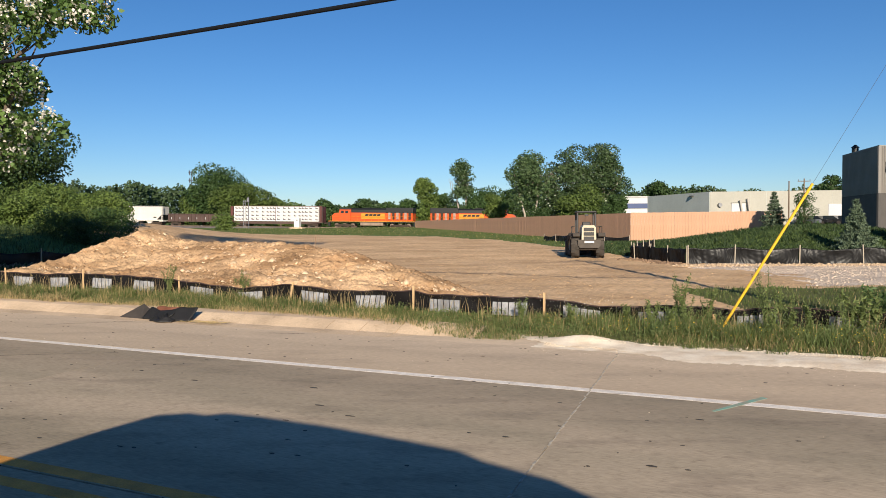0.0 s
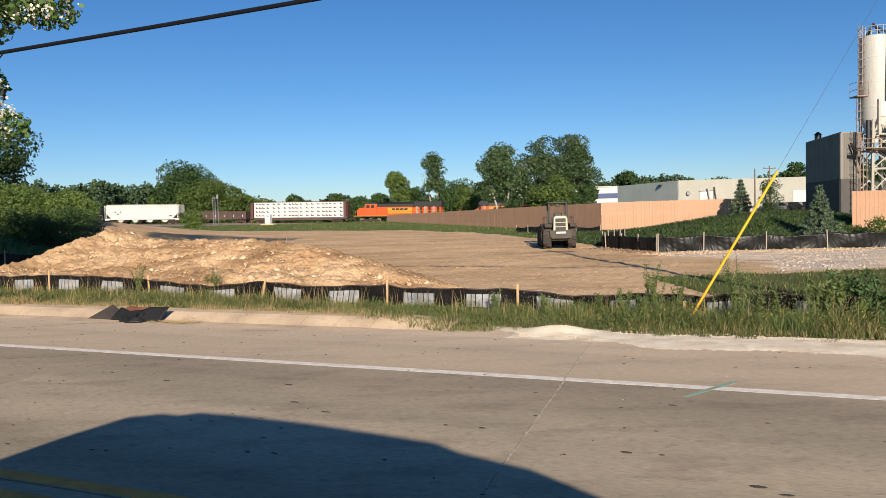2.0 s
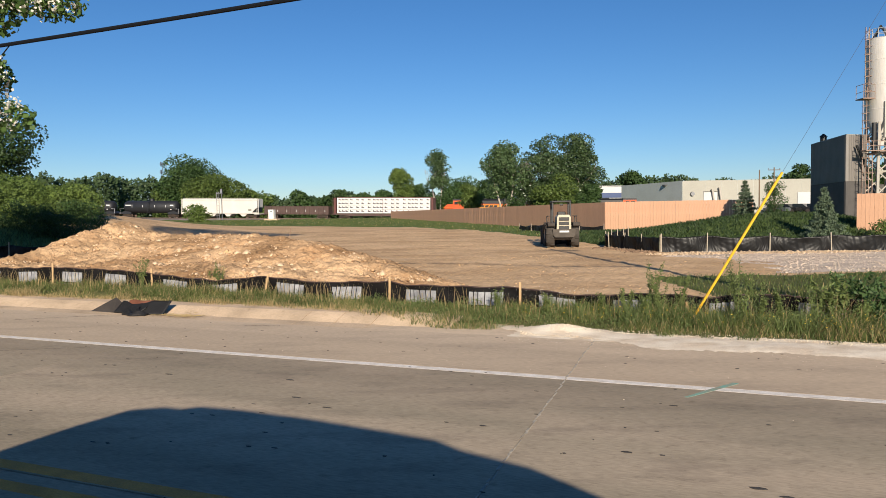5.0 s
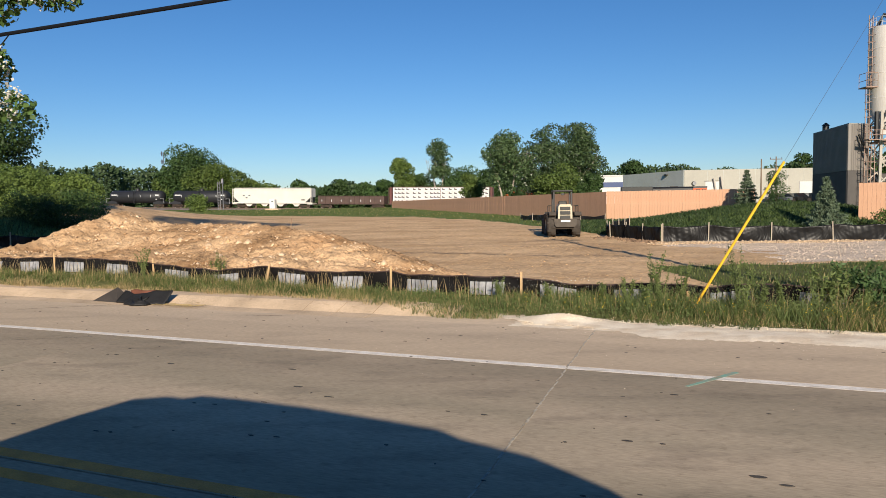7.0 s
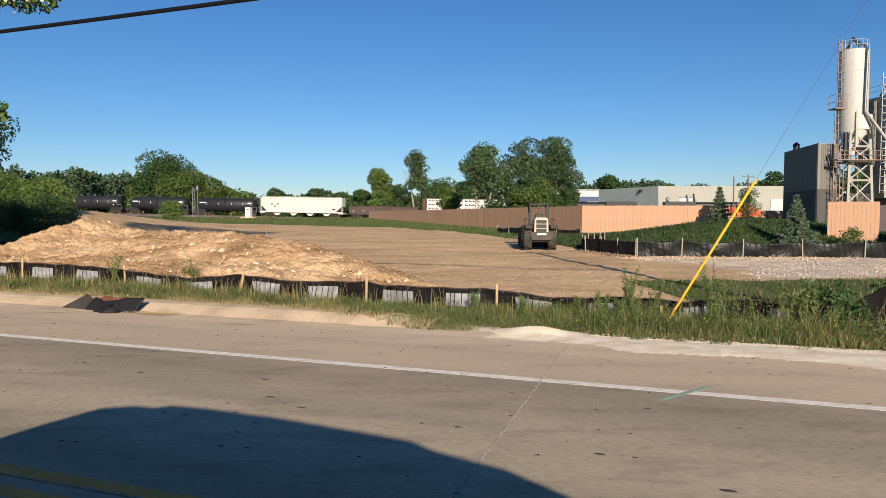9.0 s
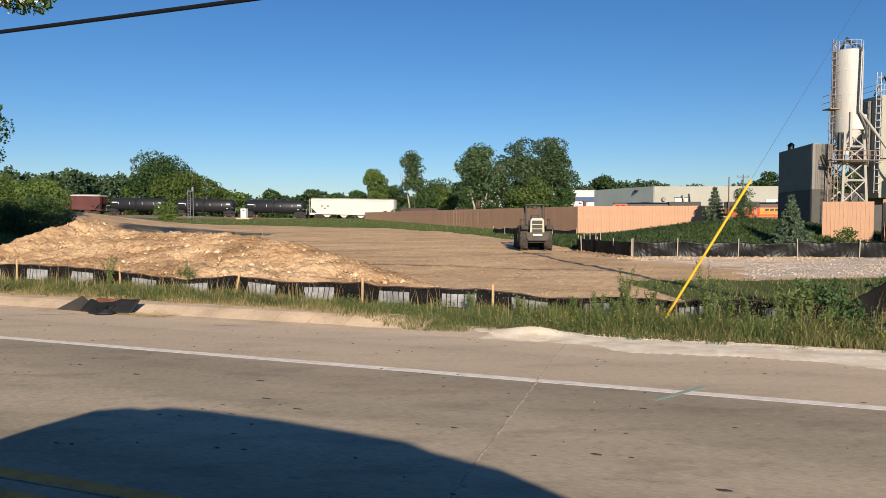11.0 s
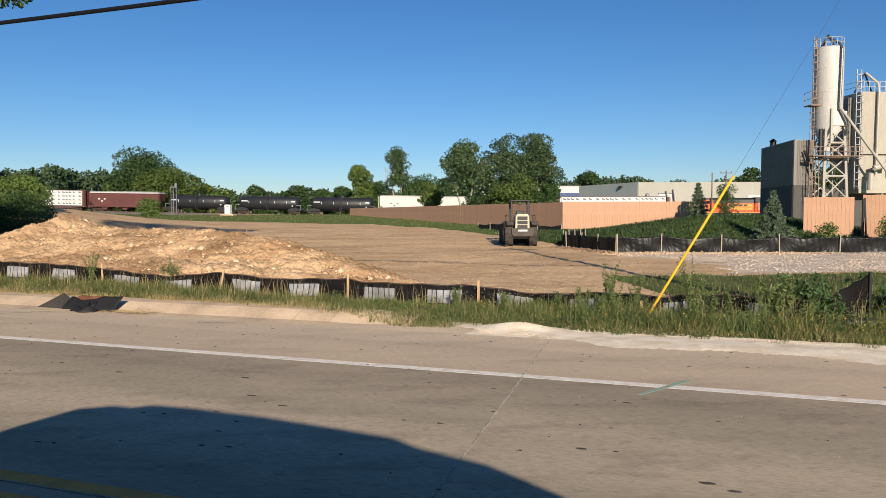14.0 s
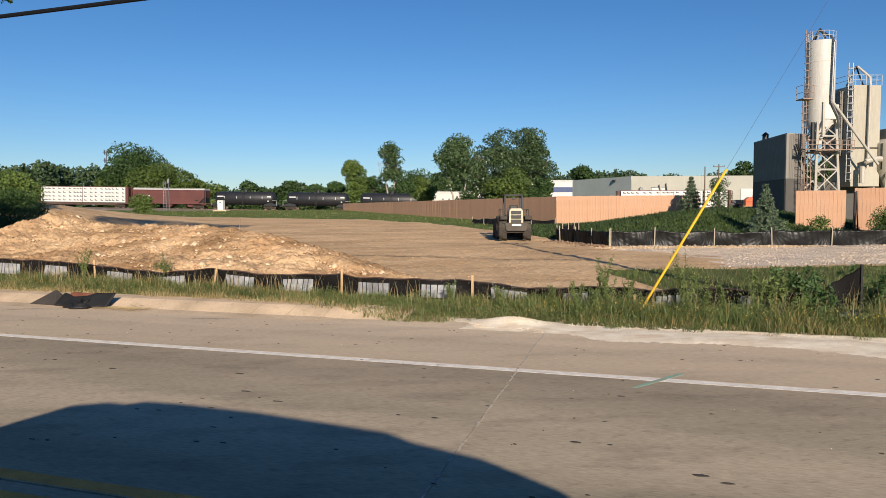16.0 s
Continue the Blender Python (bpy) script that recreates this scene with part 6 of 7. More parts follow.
def locomotive(s0, L, cab_left, label):
    car = thing("locomotive", track_pose(s0), label, "locomotive", "locomotives")
    f = -1 if cab_left else 1
    h = L / 2
    part("underframe", Shape().box((0, 0, 1.35), (L - 0.4, 2.9, 0.32), bevel=0.03), M_BLACK, car)
    part("stripe", Shape().box((0, -1.47, 1.44), (L - 0.5, 0.03, 0.12)), M_LYELLOW, car, "yellow sill stripe")
    # long hood behind the cab
    part("engine_hood", Shape().prism([(-0.95, 1.52), (-1.0, 3.42), (1.0, 3.42), (0.95, 1.52)], f * (h - 5.6), -f * (h - 7.2), "x"), M_ORANGE, car)
    part("roof", Shape().prism([(-1.03, 3.43), (-0.99, 4.1), (-0.55, 4.46), (0.55, 4.46), (0.99, 4.1), (1.03, 3.43)], f * (h - 4.6), -f * (h - 1.0), "x"), M_BLACK, car, "black hood top")
    part("yellow_panel", Shape().box((-f * 0.2, -1.03, 2.6), (5.6, 0.06, 1.3)), M_LYELLOW, car, "yellow panel with dark mark")
    for k in range(4):
        part("mark", Shape().prism([(0, 0), (0.75, 0), (0.9, 0.42), (0.15, 0.42)], -1.1, -1.065), M_BLACK, car, "plain dark marking", m=Matrix.Translation((-f * 0.2 - 1.9 + k * 0.95, 0, 2.7)))
    rad = part("radiator", Shape().prism([(-1.2, 1.6), (-1.33, 3.35), (1.33, 3.35), (1.2, 1.6)], -f * (h - 7.2), -f * (h - 1.0), "x"), M_ORANGE, car)
    part("radiator_roof", Shape().box((-f * (h - 4.1), 0, 3.98), (6.4, 2.8, 1.2), bevel=0.1), M_BLACK, car)
    for k in range(6):
        part("grille", Shape().box((-f * (h - 1.7 - k * 0.95), -1.36, 2.7), (0.55, 0.06, 1.5)), M_RUST if k % 2 else M_UNDER, rad)
    # cab and nose
    cab = part("cab", Shape().prism([(-1.48, 1.52), (-1.48, 3.6), (-1.15, 4.45), (1.15, 4.45), (1.48, 3.6), (1.48, 1.52)], f * (h - 2.9), f * (h - 5.6), "x"), M_ORANGE, car)
    part("cab_roof", Shape().prism([(-1.3, 4.1), (-1.17, 4.47), (1.17, 4.47), (1.3, 4.1)], f * (h - 2.85), f * (h - 5.6), "x"), M_BLACK, cab, "black cab roof")
    part("nose", Shape().prism([(f * (h - 0.9), 1.52), (f * (h - 0.9), 2.75), (f * (h - 1.5), 3.25), (f * (h - 2.9), 3.4), (f * (h - 2.9), 1.52)], -0.95, 0.95), M_ORANGE, car)
    for k in range(2):
        part("side_window", Shape().box((f * (h - 3.6 - k * 1.1), -1.46, 3.55), (0.75, 0.05, 0.62)), M_GLASS, cab)
    part("windscreen", Shape().box((f * (h - 2.88), 0, 3.75), (0.05, 1.9, 0.55)), M_GLASS, cab)
    for y in (-1.42, 1.42):
        s = Shape().tube([(-h + 0.6, y, 2.55), (h - 0.6, y, 2.55)], 0.025, 4)
        for k in range(13):
            x = -h + 0.7 + k * (L - 1.4) / 12
            s.tube([(x, y, 1.5), (x, y, 2.55)], 0.022, 4)
        part("handrail", s, M_LYELLOW, car)
    part("fuel_tank", Shape().prism([(-1.3, 0.45), (-1.42, 0.6), (-1.42, 1.18), (1.42, 1.18), (1.42, 0.6), (1.3, 0.45)], -2.7, 2.7, "x"), M_FUEL, car, "dusty grey-brown fuel tank")
    for sg in (-1, 1):
        bogie(car, sg * (h - 4.0), 0.52, 3, 1.95)
        part("steps", Shape().box((sg * (h - 0.45), -1.3, 0.75), (0.5, 0.35, 0.9)), M_BLACK, car)
    part("exhaust", Shape().box((f * 1.2, 0, 4.52), (1.6, 0.5, 0.12), bevel=0.03), M_BLACK, car)
    coupler(car, -h, h)
    return car


def centerbeam(s0, L, label, faint=False):
    car = thing("lumber_car", track_pose(s0), label, "freight car")
    h = L / 2
    part("deck", Shape().prism([(-h, 0.95), (-h, 1.2), (h, 1.2), (h, 0.95), (h - 4.6, 0.62), (-h + 4.6, 0.62)], -1.35, 1.35), M_GONDOLA, car)
    for sg in (-1, 1):
        bh = part("bulkhead", Shape().box((sg * (h - 0.45), 0, 2.95), (0.5, 2.75, 3.6), bevel=0.03), M_REDCAR, car, "rust-red end bulkhead")
        part("ladder", ladder(Shape(), sg * (h - 0.15), -1.3, 1.0, 4.6, 0.3, False, 0.4), M_GONDOLA, bh)
    n = 8
    w = (L - 1.9) / n
    for row in range(4):
        for k in range(n):
            x = -h + 0.95 + (k + 0.5) * w
            z = 1.25 + row * 0.87
            b = part("lumber_pack", Shape().box((x, 0, z + 0.42), (w - 0.03, 2.6, 0.84), bevel=0.03), M_WRAP, car)
            for q in range(2 if k % 3 else 3):
                xx = x - w * 0.3 + q * w * (0.55 if k % 3 else 0.3)
                s = Shape().box((xx, -1.305, z + 0.5), (0.26, 0.012, 0.34)).box((xx + 0.3, -1.305, z + 0.4), (0.42, 0.012, 0.2))
                part("wrap_print", s, M_WRAPMARK if not faint else M_STEEL, b)
    part("centre_beam", Shape().box((0, 0, 4.82), (L - 1.2, 0.3, 0.12)), M_REDCAR, car)
    part("tie_strap", Shape().box((0, -1.31, 2.9), (0.1, 0.02, 3.5)), M_REDCAR, car)
    for sg in (-1, 1):
        bogie(car, sg * (h - 2.6))
    coupler(car, -h, h)
    return car


def hopper(s0, L, m, label, chutes=4, roof=None):
    car = thing("covered_hopper", track_pose(s0), label, "freight car")
    h = L / 2
    side = [(-h + 0.35, 4.25), (-h + 0.35, 2.6), (-h + 1.9, 1.15), (h - 1.9, 1.15), (h - 0.35, 2.6), (h - 0.35, 4.25)]
    part("body", Shape().prism(side, -1.5, 1.5), m, car)
    part("roof", Shape().prism([(-1.52, 4.25), (-1.1, 4.55), (1.1, 4.55), (1.52, 4.25)], -h + 0.3, h - 0.3, "x"), roof or m, car)
    part("roof_walk", Shape().box((0, -1.0, 4.66), (L - 1.0, 0.35, 0.05)), M_SHEET, car)
    part("side_sill", Shape().box((0, -1.5, 1.2), (L - 0.7, 0.12, 0.28)), m, car)
    part("top_chord", Shape().box((0, -1.53, 4.2), (L - 0.7, 0.08, 0.14)), m, car)
    for sg in (-1, 1):
        part("end_plate", Shape().prism([(sg * (h - 0.4), 1.35), (sg * (h - 0.4), 2.5), (sg * (h - 1.6), 1.35)], -1.3, 1.3), M_BLACK, car, "dark end slope opening")
        part("ladder", ladder(Shape(), sg * (h - 0.25), -1.45, 1.0, 4.5, 0.4, False, 0.4), m, car)
        part("end_sill", Shape().box((sg * (h - 0.6), 0, 1.05), (1.2, 2.8, 0.35)), m, car)
        bogie(car, sg * (h - 2.2))
    for k in range(chutes):
        x = -h + 4.0 + k * (L - 8.0) / (chutes - 1)
        part("chute", Shape().prism([(x - 1.15, 1.15), (x + 1.15, 1.15), (x + 0.35, 0.42), (x - 0.35, 0.42)], -1.1, 1.1), m, car)
    for k in range(3):
        part("stencil", Shape().box((-h + 2.9 + k * 0.7, -1.515, 2.9 - (k % 2) * 0.5), (0.45, 0.012, 0.3)), M_CARLABEL if m is M_REDCAR else M_STEEL, car)
    part("stencil", Shape().box((h - 2.2, -1.515, 1.9), (0.8, 0.012, 0.25)), M_BLACK, car)
    coupler(car, -h, h)
    return car


def gondola(s0, L, label):
    car = thing("gondola_car", track_pose(s0), label, "freight car")
    h = L / 2
    part("side", Shape().box((0, -1.45, 1.95), (L - 0.8, 0.1, 1.7)), M_GONDOLA, car)
    part("side", Shape().box((0, 1.45, 1.95), (L - 0.8, 0.1, 1.7)), M_GONDOLA, car)
    part("floor", Shape().box((0, 0, 1.05), (L - 0.8, 2.9, 0.25)), M_GONDOLA, car)
    for sg in (-1, 1):
        part("end", Shape().box((sg * (h - 0.45), 0, 1.95), (0.12, 2.8, 1.7)), M_GONDOLA, car)
        bogie(car, sg * (h - 2.1))
    part("top_chord", Shape().box((0, -1.5, 2.78), (L - 0.8, 0.16, 0.14)), M_GONDOLA, car)
    k = 0
    for x in np.arange(-h + 1.0, h - 0.6, 1.15):
        part("rib", Shape().box((x, -1.55, 1.9), (0.14, 0.12, 1.55)), M_GONDOLA, car)
        if k % 2 == 0:
            part("reflector", Shape().box((x + 0.35, -1.51, 1.75), (0.10, 0.012, 0.5)), M_CARLABEL, car)
        k += 1
    coupler(car, -h, h)
    return car


def tank_car(s0, L, label):
    car = thing("tank_car", track_pose(s0), label, "freight car", "black tank cars")
    h = L / 2
    r = 1.5
    e = h - 0.9
    prof = [(0, -e), (r * 0.55, -e + 0.12), (r * 0.85, -e + 0.38), (r, -e + 0.8), (r, e - 0.8), (r * 0.85, e - 0.38), (r * 0.55, e - 0.12), (0, e)]
    tank = part("tank", Shape().lathe(prof, (0, 0, 2.55), 28, "x"), M_TANKCAR, car, smooth=True)
    part("dome", Shape().lathe([(0.55, 0), (0.55, 0.5), (0, 0.55)], (0, 0, 4.0), 14), M_TANKCAR, tank)
    s = Shape().tube([(-1.6, -0.7, 4.75), (1.6, -0.7, 4.75)], 0.025, 4)
    for x in (-1.6, -0.6, 0.6, 1.6):
        s.tube([(x, -0.7, 3.8), (x, -0.7, 4.75)], 0.025, 4)
    part("platform_rail", s, M_TANKCAR, car)
    part("ladder", ladder(Shape(), 0.0, -1.55, 1.0, 4.0, 0.4, False, 0.35), M_TANKCAR, car)
    for x in (-h * 0.55, -h * 0.2, h * 0.2, h * 0.55):
        part("reflector", Shape().box((x, -1.49, 2.75), (0.10, 0.03, 0.55)), M_CARLABEL, tank)
    part("stencil", Shape().box((-h * 0.68, -1.46, 2.95), (1.5, 0.03, 0.22)), M_CARLABEL, tank)
    part("stencil", Shape().box((h * 0.75, -1.46, 2.95), (0.9, 0.03, 0.28)), M_CARLABEL, tank)
    part("placard", Shape().box((h * 0.72, -1.40, 2.0), (0.28, 0.03, 0.28)), M_CARLABEL, tank)
    for sg in (-1, 1):
        part("saddle", Shape().prism([(sg * (h - 0.2), 0.85), (sg * (h - 0.2), 1.15), (sg * (h - 1.6), 1.6), (sg * (h - 3.2), 1.3), (sg * (h - 3.2), 0.85)], -1.25, 1.25), M_TANKCAR, car)
        part("end_rail", Shape().tube([(sg * (h - 0.3), -1.35, 1.0), (sg * (h - 0.3), -1.35, 2.1), (sg * (h - 1.3), -1.35, 2.1)], 0.03, 4), M_CARLABEL, car)
        bogie(car, sg * (h - 2.0))
    coupler(car, -h, h)
    return car


TRAIN = []


def build_train():
    def put(maker, a, b, *args, **kw):
        c, L = (a + b) / 2, b - a - 0.9
        TRAIN.append((maker(c, L, *args, **kw), c))
    put(locomotive, -38.7, -16.9, False, "orange and black diesel locomotive at the head of the train")
    put(locomotive, -62.1, -39.9, True, "orange, yellow and black diesel locomotive coupled to lumber car")
    put(centerbeam, -86.9, -62.5, "lumber car stacked with white-wrapped bundles")
    put(gondola, -103.9, -86.6, "dark brown gondola with pale reflectors")
    put(hopper, -124.6, -104.0, M_HOPPER, "white covered hopper with dark end slopes")
    put(tank_car, -141.2, -124.2, "black tank car with white stencils")
    put(tank_car, -158.1, -141.2, "black tank car with white stencils")
    put(tank_car, -175.0, -158.1, "black tank car with white stencils")
    put(hopper, -193.9, -175.0, M_REDCAR, "red-brown covered hopper with small white stencils", 3, M_SHEET)
    put(centerbeam, -217.6, -193.7, "lumber car with faintly printed white bundles", faint=True)


build_train()


def railway_furniture():
    c = thing("signal_cabinet", pose(-30.2, 134.6, float(terrain(-30.2, 134.6)), 0, 0, -12), "white metal signal cabinet on a concrete pad", "signal cabinet")
    part("pad", Shape().box((0, 0, 0.1), (2.6, 1.8, 0.4), bevel=0.03), M_KERB, c)
    part("box", Shape().box((0, 0, 1.2), (1.05, 1.0, 1.75), bevel=0.04), M_CABINET, c)
    part("door", Shape().box((-0.05, -0.52, 1.2), (0.8, 0.04, 1.5), bevel=0.01), M_CABINET, c)
    part("vent", Shape().box((0.1, -0.55, 1.7), (0.4, 0.03, 0.2)), M_STEEL, c)
    m = thing("signal_mast", pose(-39.9, 135.2, float(terrain(-39.9, 135.2))), "slim steel railway signal mast with ladder", "signal mast")
    part("mast", Shape().tube([(0, 0, 0), (0, 0, 6.2)], 0.09, 8), M_STEEL, m)
    part("ladder", ladder(Shape(), -0.75, 0, 0.2, 5.6, 0.45, False, 0.5), M_STEEL, m)
    part("signal_head", Shape().box((0.0, -0.2, 5.7), (0.4, 0.35, 0.8), bevel=0.05), M_STEEL, m)
    part("platform", Shape().box((-0.4, 0, 5.3), (1.2, 0.8, 0.08)), M_STEEL, m)
    tw = thing("cell_tower", pose(-73.9, 196.0, 0), "distant slim cell tower rising behind trees", "cell tower")
    part("mast", Shape().tube([(0, 0, 0), (0, 0, 17.5)], 0.22, 6, 0.1), M_STEEL, tw)
    for z in (17.0, 14.8, 13.0):
        for k in range(3):
            a = k * 2.1 + 0.3
            part("antenna", Shape().box((0.9 * math.cos(a), 0.9 * math.sin(a), z), (0.22, 0.2, 1.2), a), M_STEEL, tw)
        part("mount", Shape().lathe([(0.85, z - 0.05), (0.95, z), (0.85, z + 0.05)], (0, 0, 0), 12), M_STEEL, tw)
    for x, y, h in ((67.1, 134.2, 10.1), (64.75, 135.3, 9.7)):
        p = thing("utility_pole", pose(x, y, 0), "weathered wooden utility pole" + (" with crossarm" if h > 10 else " with a bare top"), "utility pole")
        part("pole", Shape().tube([(0, 0, -0.2), (0, 0, h)], 0.16, 8, 0.11), M_POLE, p)
        if h < 10:
            continue
        part("crossarm", Shape().box((0, 0, h - 0.5), (2.4, 0.12, 0.14)), M_POLE, p)
        for k in (-1.1, 0, 1.1):
            part("insulator", Shape().lathe([(0.05, 0), (0.09, 0.1), (0.04, 0.25)], (k, 0, h - 0.4), 8), M_STEEL, p)


railway_furniture()
x, y = -10.3, 51.5
st = thing("survey_stake", pose(x, y, float(terrain(x, y)), 0, 4, 0), "thin wooden survey stake in the graded dirt", "stake")
part("shaft", Shape().box((0, 0, 0.42), (0.05, 0.03, 1.0), bevel=0.005), M_WOOD, st)


# ---- wheel loader ----
def build_loader():
    x, y = 7.35, 38.9
    z = float(terrain(x, y))
    t = thing("wheel_loader", pose(x + 0.15, y, z, 0, 0, -5), "dusty compact wheel loader with cream engine hood and roll bar", "wheel loader")
    part("chassis", Shape().box((0, 0.8, 0.72), (1.15, 2.7, 0.5), bevel=0.05), M_LBODY, t)
    part("counterweight", Shape().prism([(-0.6, 0.72), (-0.62, 1.05), (0.62, 1.05), (0.6, 0.72), (0.5, 0.6), (-0.5, 0.6)], -0.78, -0.42), M_LBODY, t)
    hood = part("hood", Shape().prism([(-0.40, 0.95), (-0.37, 1.72), (-0.28, 1.84), (0.28, 1.84), (0.37, 1.72), (0.40, 0.95)], -0.62, 0.75), M_LHOOD, t, "cream engine hood")
    for k in range(3):
        part("grille", Shape().box((0, -0.635, 1.13 + k * 0.24), (0.56, 0.05, 0.19), bevel=0.01), M_BLACK, hood)
    part("plate", Shape().box((0, -0.795, 0.92), (0.52, 0.03, 0.1)), M_CARLABEL, t, "pale marking plate")
    for sx in (-1, 1):
        part("roll_bar", Shape().box((sx * 0.5, 0.75, 1.75), (0.1, 0.1, 1.7), bevel=0.015), M_BLACK, t)
        part("roll_bar", Shape().box((sx * 0.5, 1.75, 1.75), (0.09, 0.09, 1.65), bevel=0.015), M_BLACK, t)
        part("guard_rail", Shape().tube([(sx * 0.62, 0.2, 1.2), (sx * 0.8, 0.2, 1.3), (sx * 0.8, 0.2, 1.78), (sx * 0.55, 0.2, 1.78)], 0.03, 6), M_LBODY, t)
        part("guard_rail", Shape().tube([(sx * 0.8, 0.2, 1.78), (sx * 0.8, 1.2, 1.75), (sx * 0.8, 1.2, 1.2)], 0.03, 6), M_LBODY, t)
        part("fender", Shape().prism([(-0.78, 1.25), (-0.62, 1.42), (0.55, 1.42), (0.8, 1.15), (0.75, 1.1), (0.5, 1.36), (-0.58, 1.36), (-0.72, 1.2)], sx * 0.5, sx * 0.88, "x"), M_LBODY, t)
    part("canopy", Shape().box((0, 1.25, 2.6), (1.12, 1.2, 0.1), bevel=0.03), M_BLACK, t, "flat black canopy")
    part("mirror", Shape().box((0, 0.68, 2.42), (0.2, 0.04, 0.12), bevel=0.02), M_BLACK, t)
    part("seat", Shape().box((0, 1.0, 1.45), (0.5, 0.5, 0.15), bevel=0.05).box((0, 0.76, 1.75), (0.48, 0.14, 0.55), bevel=0.05), M_BLACK, t)
    part("steering_wheel", Shape().lathe([(0.19, -0.015), (0.21, 0), (0.19, 0.015), (0.17, 0)], (0, 1.6, 1.85), 16), M_BLACK, t)
    part("lift_arm", Shape().prism([(2.0, 1.3), (2.2, 1.45), (3.3, 0.6), (3.25, 0.4)], -0.4, -0.28, "x"), M_LBODY, t)
    part("lift_arm", Shape().prism([(2.0, 1.3), (2.2, 1.45), (3.3, 0.6), (3.25, 0.4)], 0.28, 0.4, "x"), M_LBODY, t)
    part("bucket", Shape().prism([(3.2, 0.1), (3.2, 0.9), (3.4, 0.95), (3.45, 0.25), (4.1, 0.12), (4.1, 0.05)], -1.0, 1.0, "x"), M_LBODY, t)
    k = 0
    for y0 in (0.0, 2.1):
        for sx in (-1, 1):
            turn = -0.12 if y0 == 0 else 0.1
            w = part("wheel", Shape().lathe([(0.0, -0.1), (0.3, -0.1), (0.33, -0.16), (0.33, 0.16), (0.3, 0.1), (0, 0.1)], (0, 0, 0), 18, "x"), M_LHOOD, t, m=pose(sx * 0.68, y0, 0.70, 0, 0, math.degrees(turn)))
            part("tyre", Shape().lathe([(0.33, -0.19), (0.45, -0.23), (0.62, -0.22), (0.67, -0.15), (0.67, 0.15), (0.62, 0.22), (0.45, 0.23), (0.33, 0.19)], (0, 0, 0), 26, "x"), M_TYRE, w, smooth="auto")
            lug = Shape()
            for q in range(18):
                a = 2 * math.pi * q / 18
                c, s_ = math.cos(a), math.sin(a)
                m = Matrix.Rotation(a, 4, "X") @ Matrix.Translation(((0.11 if q % 2 else -0.11), 0, 0.672))
                lug.add([m @ Vector((u2 * 0.11, v2 * 0.045, w2 * 0.03)) for u2 in (-1, 1) for v2 in (-1, 1) for w2 in (-1, 1)], [(0, 1, 3, 2), (4, 6, 7, 5), (0, 4, 5, 1), (2, 3, 7, 6), (0, 2, 6, 4), (1, 5, 7, 3)])
            part("tread", lug, M_TYRE, w)["kind"] = "stuff"


build_loader()


# ---- pole, cable, guy wire ----
def build_pole():
    x, y, _ = W(4.75, 11.2)
    p = thing("utility_pole", pose(x, y, float(terrain(x, y))), "tall wooden utility pole standing on the verge", "utility pole")
    part("pole", Shape().tube([(0, 0, -0.5), (0, 0, 11.0)], 0.17, 12, 0.11), M_POLE, p)
    part("crossarm", Shape().box((0, 0, 10.4), (2.4, 0.1, 0.12), ROAD), M_POLE, p)
    c = thing("overhead_cable", Matrix.Identity(4), "thick black overhead cable above the verge", "cable")
    pts = []
    for k in range(41):
        u = -46 + k * 1.2685
        sag = 0.0006 * (u - 4.75) * (u + 46) * 0.6
        pts.append(W(u, 11.2, 5.83 + sag))
    part("sheath", Shape().tube(pts, 0.045, 8), M_CABLE, c)
    q = thing("utility_pole", pose(*W(-46, 11.2)), "wooden utility pole carrying the overhead cable", "utility pole")
    part("pole", Shape().tube([(0, 0, -0.3), (0, 0, 8.5)], 0.17, 10, 0.12), M_POLE, q)
    g = thing("guy_wire", Matrix.Identity(4), "steel guy wire with a bright yellow plastic guard", "guy wire")
    a, b = Vector((3.936, 10.01, 0.227)), Vector((4.915, 9.60, 2.138))
    d = (b - a).normalized()
    part("guard", Shape().tube([a - d * 0.22, a + d * 0.8, b], 0.0185, 10), M_YELLOW, g, "yellow plastic guard")
    part("wire", Shape().tube([a - d * 0.3, b, Vector((x, y, 9.3))], 0.0021, 5), M_STEEL, g)
    part("anchor", Shape().tube([a - d * 0.5, a - d * 0.1], 0.014, 6), M_STEEL, g)


build_pole()


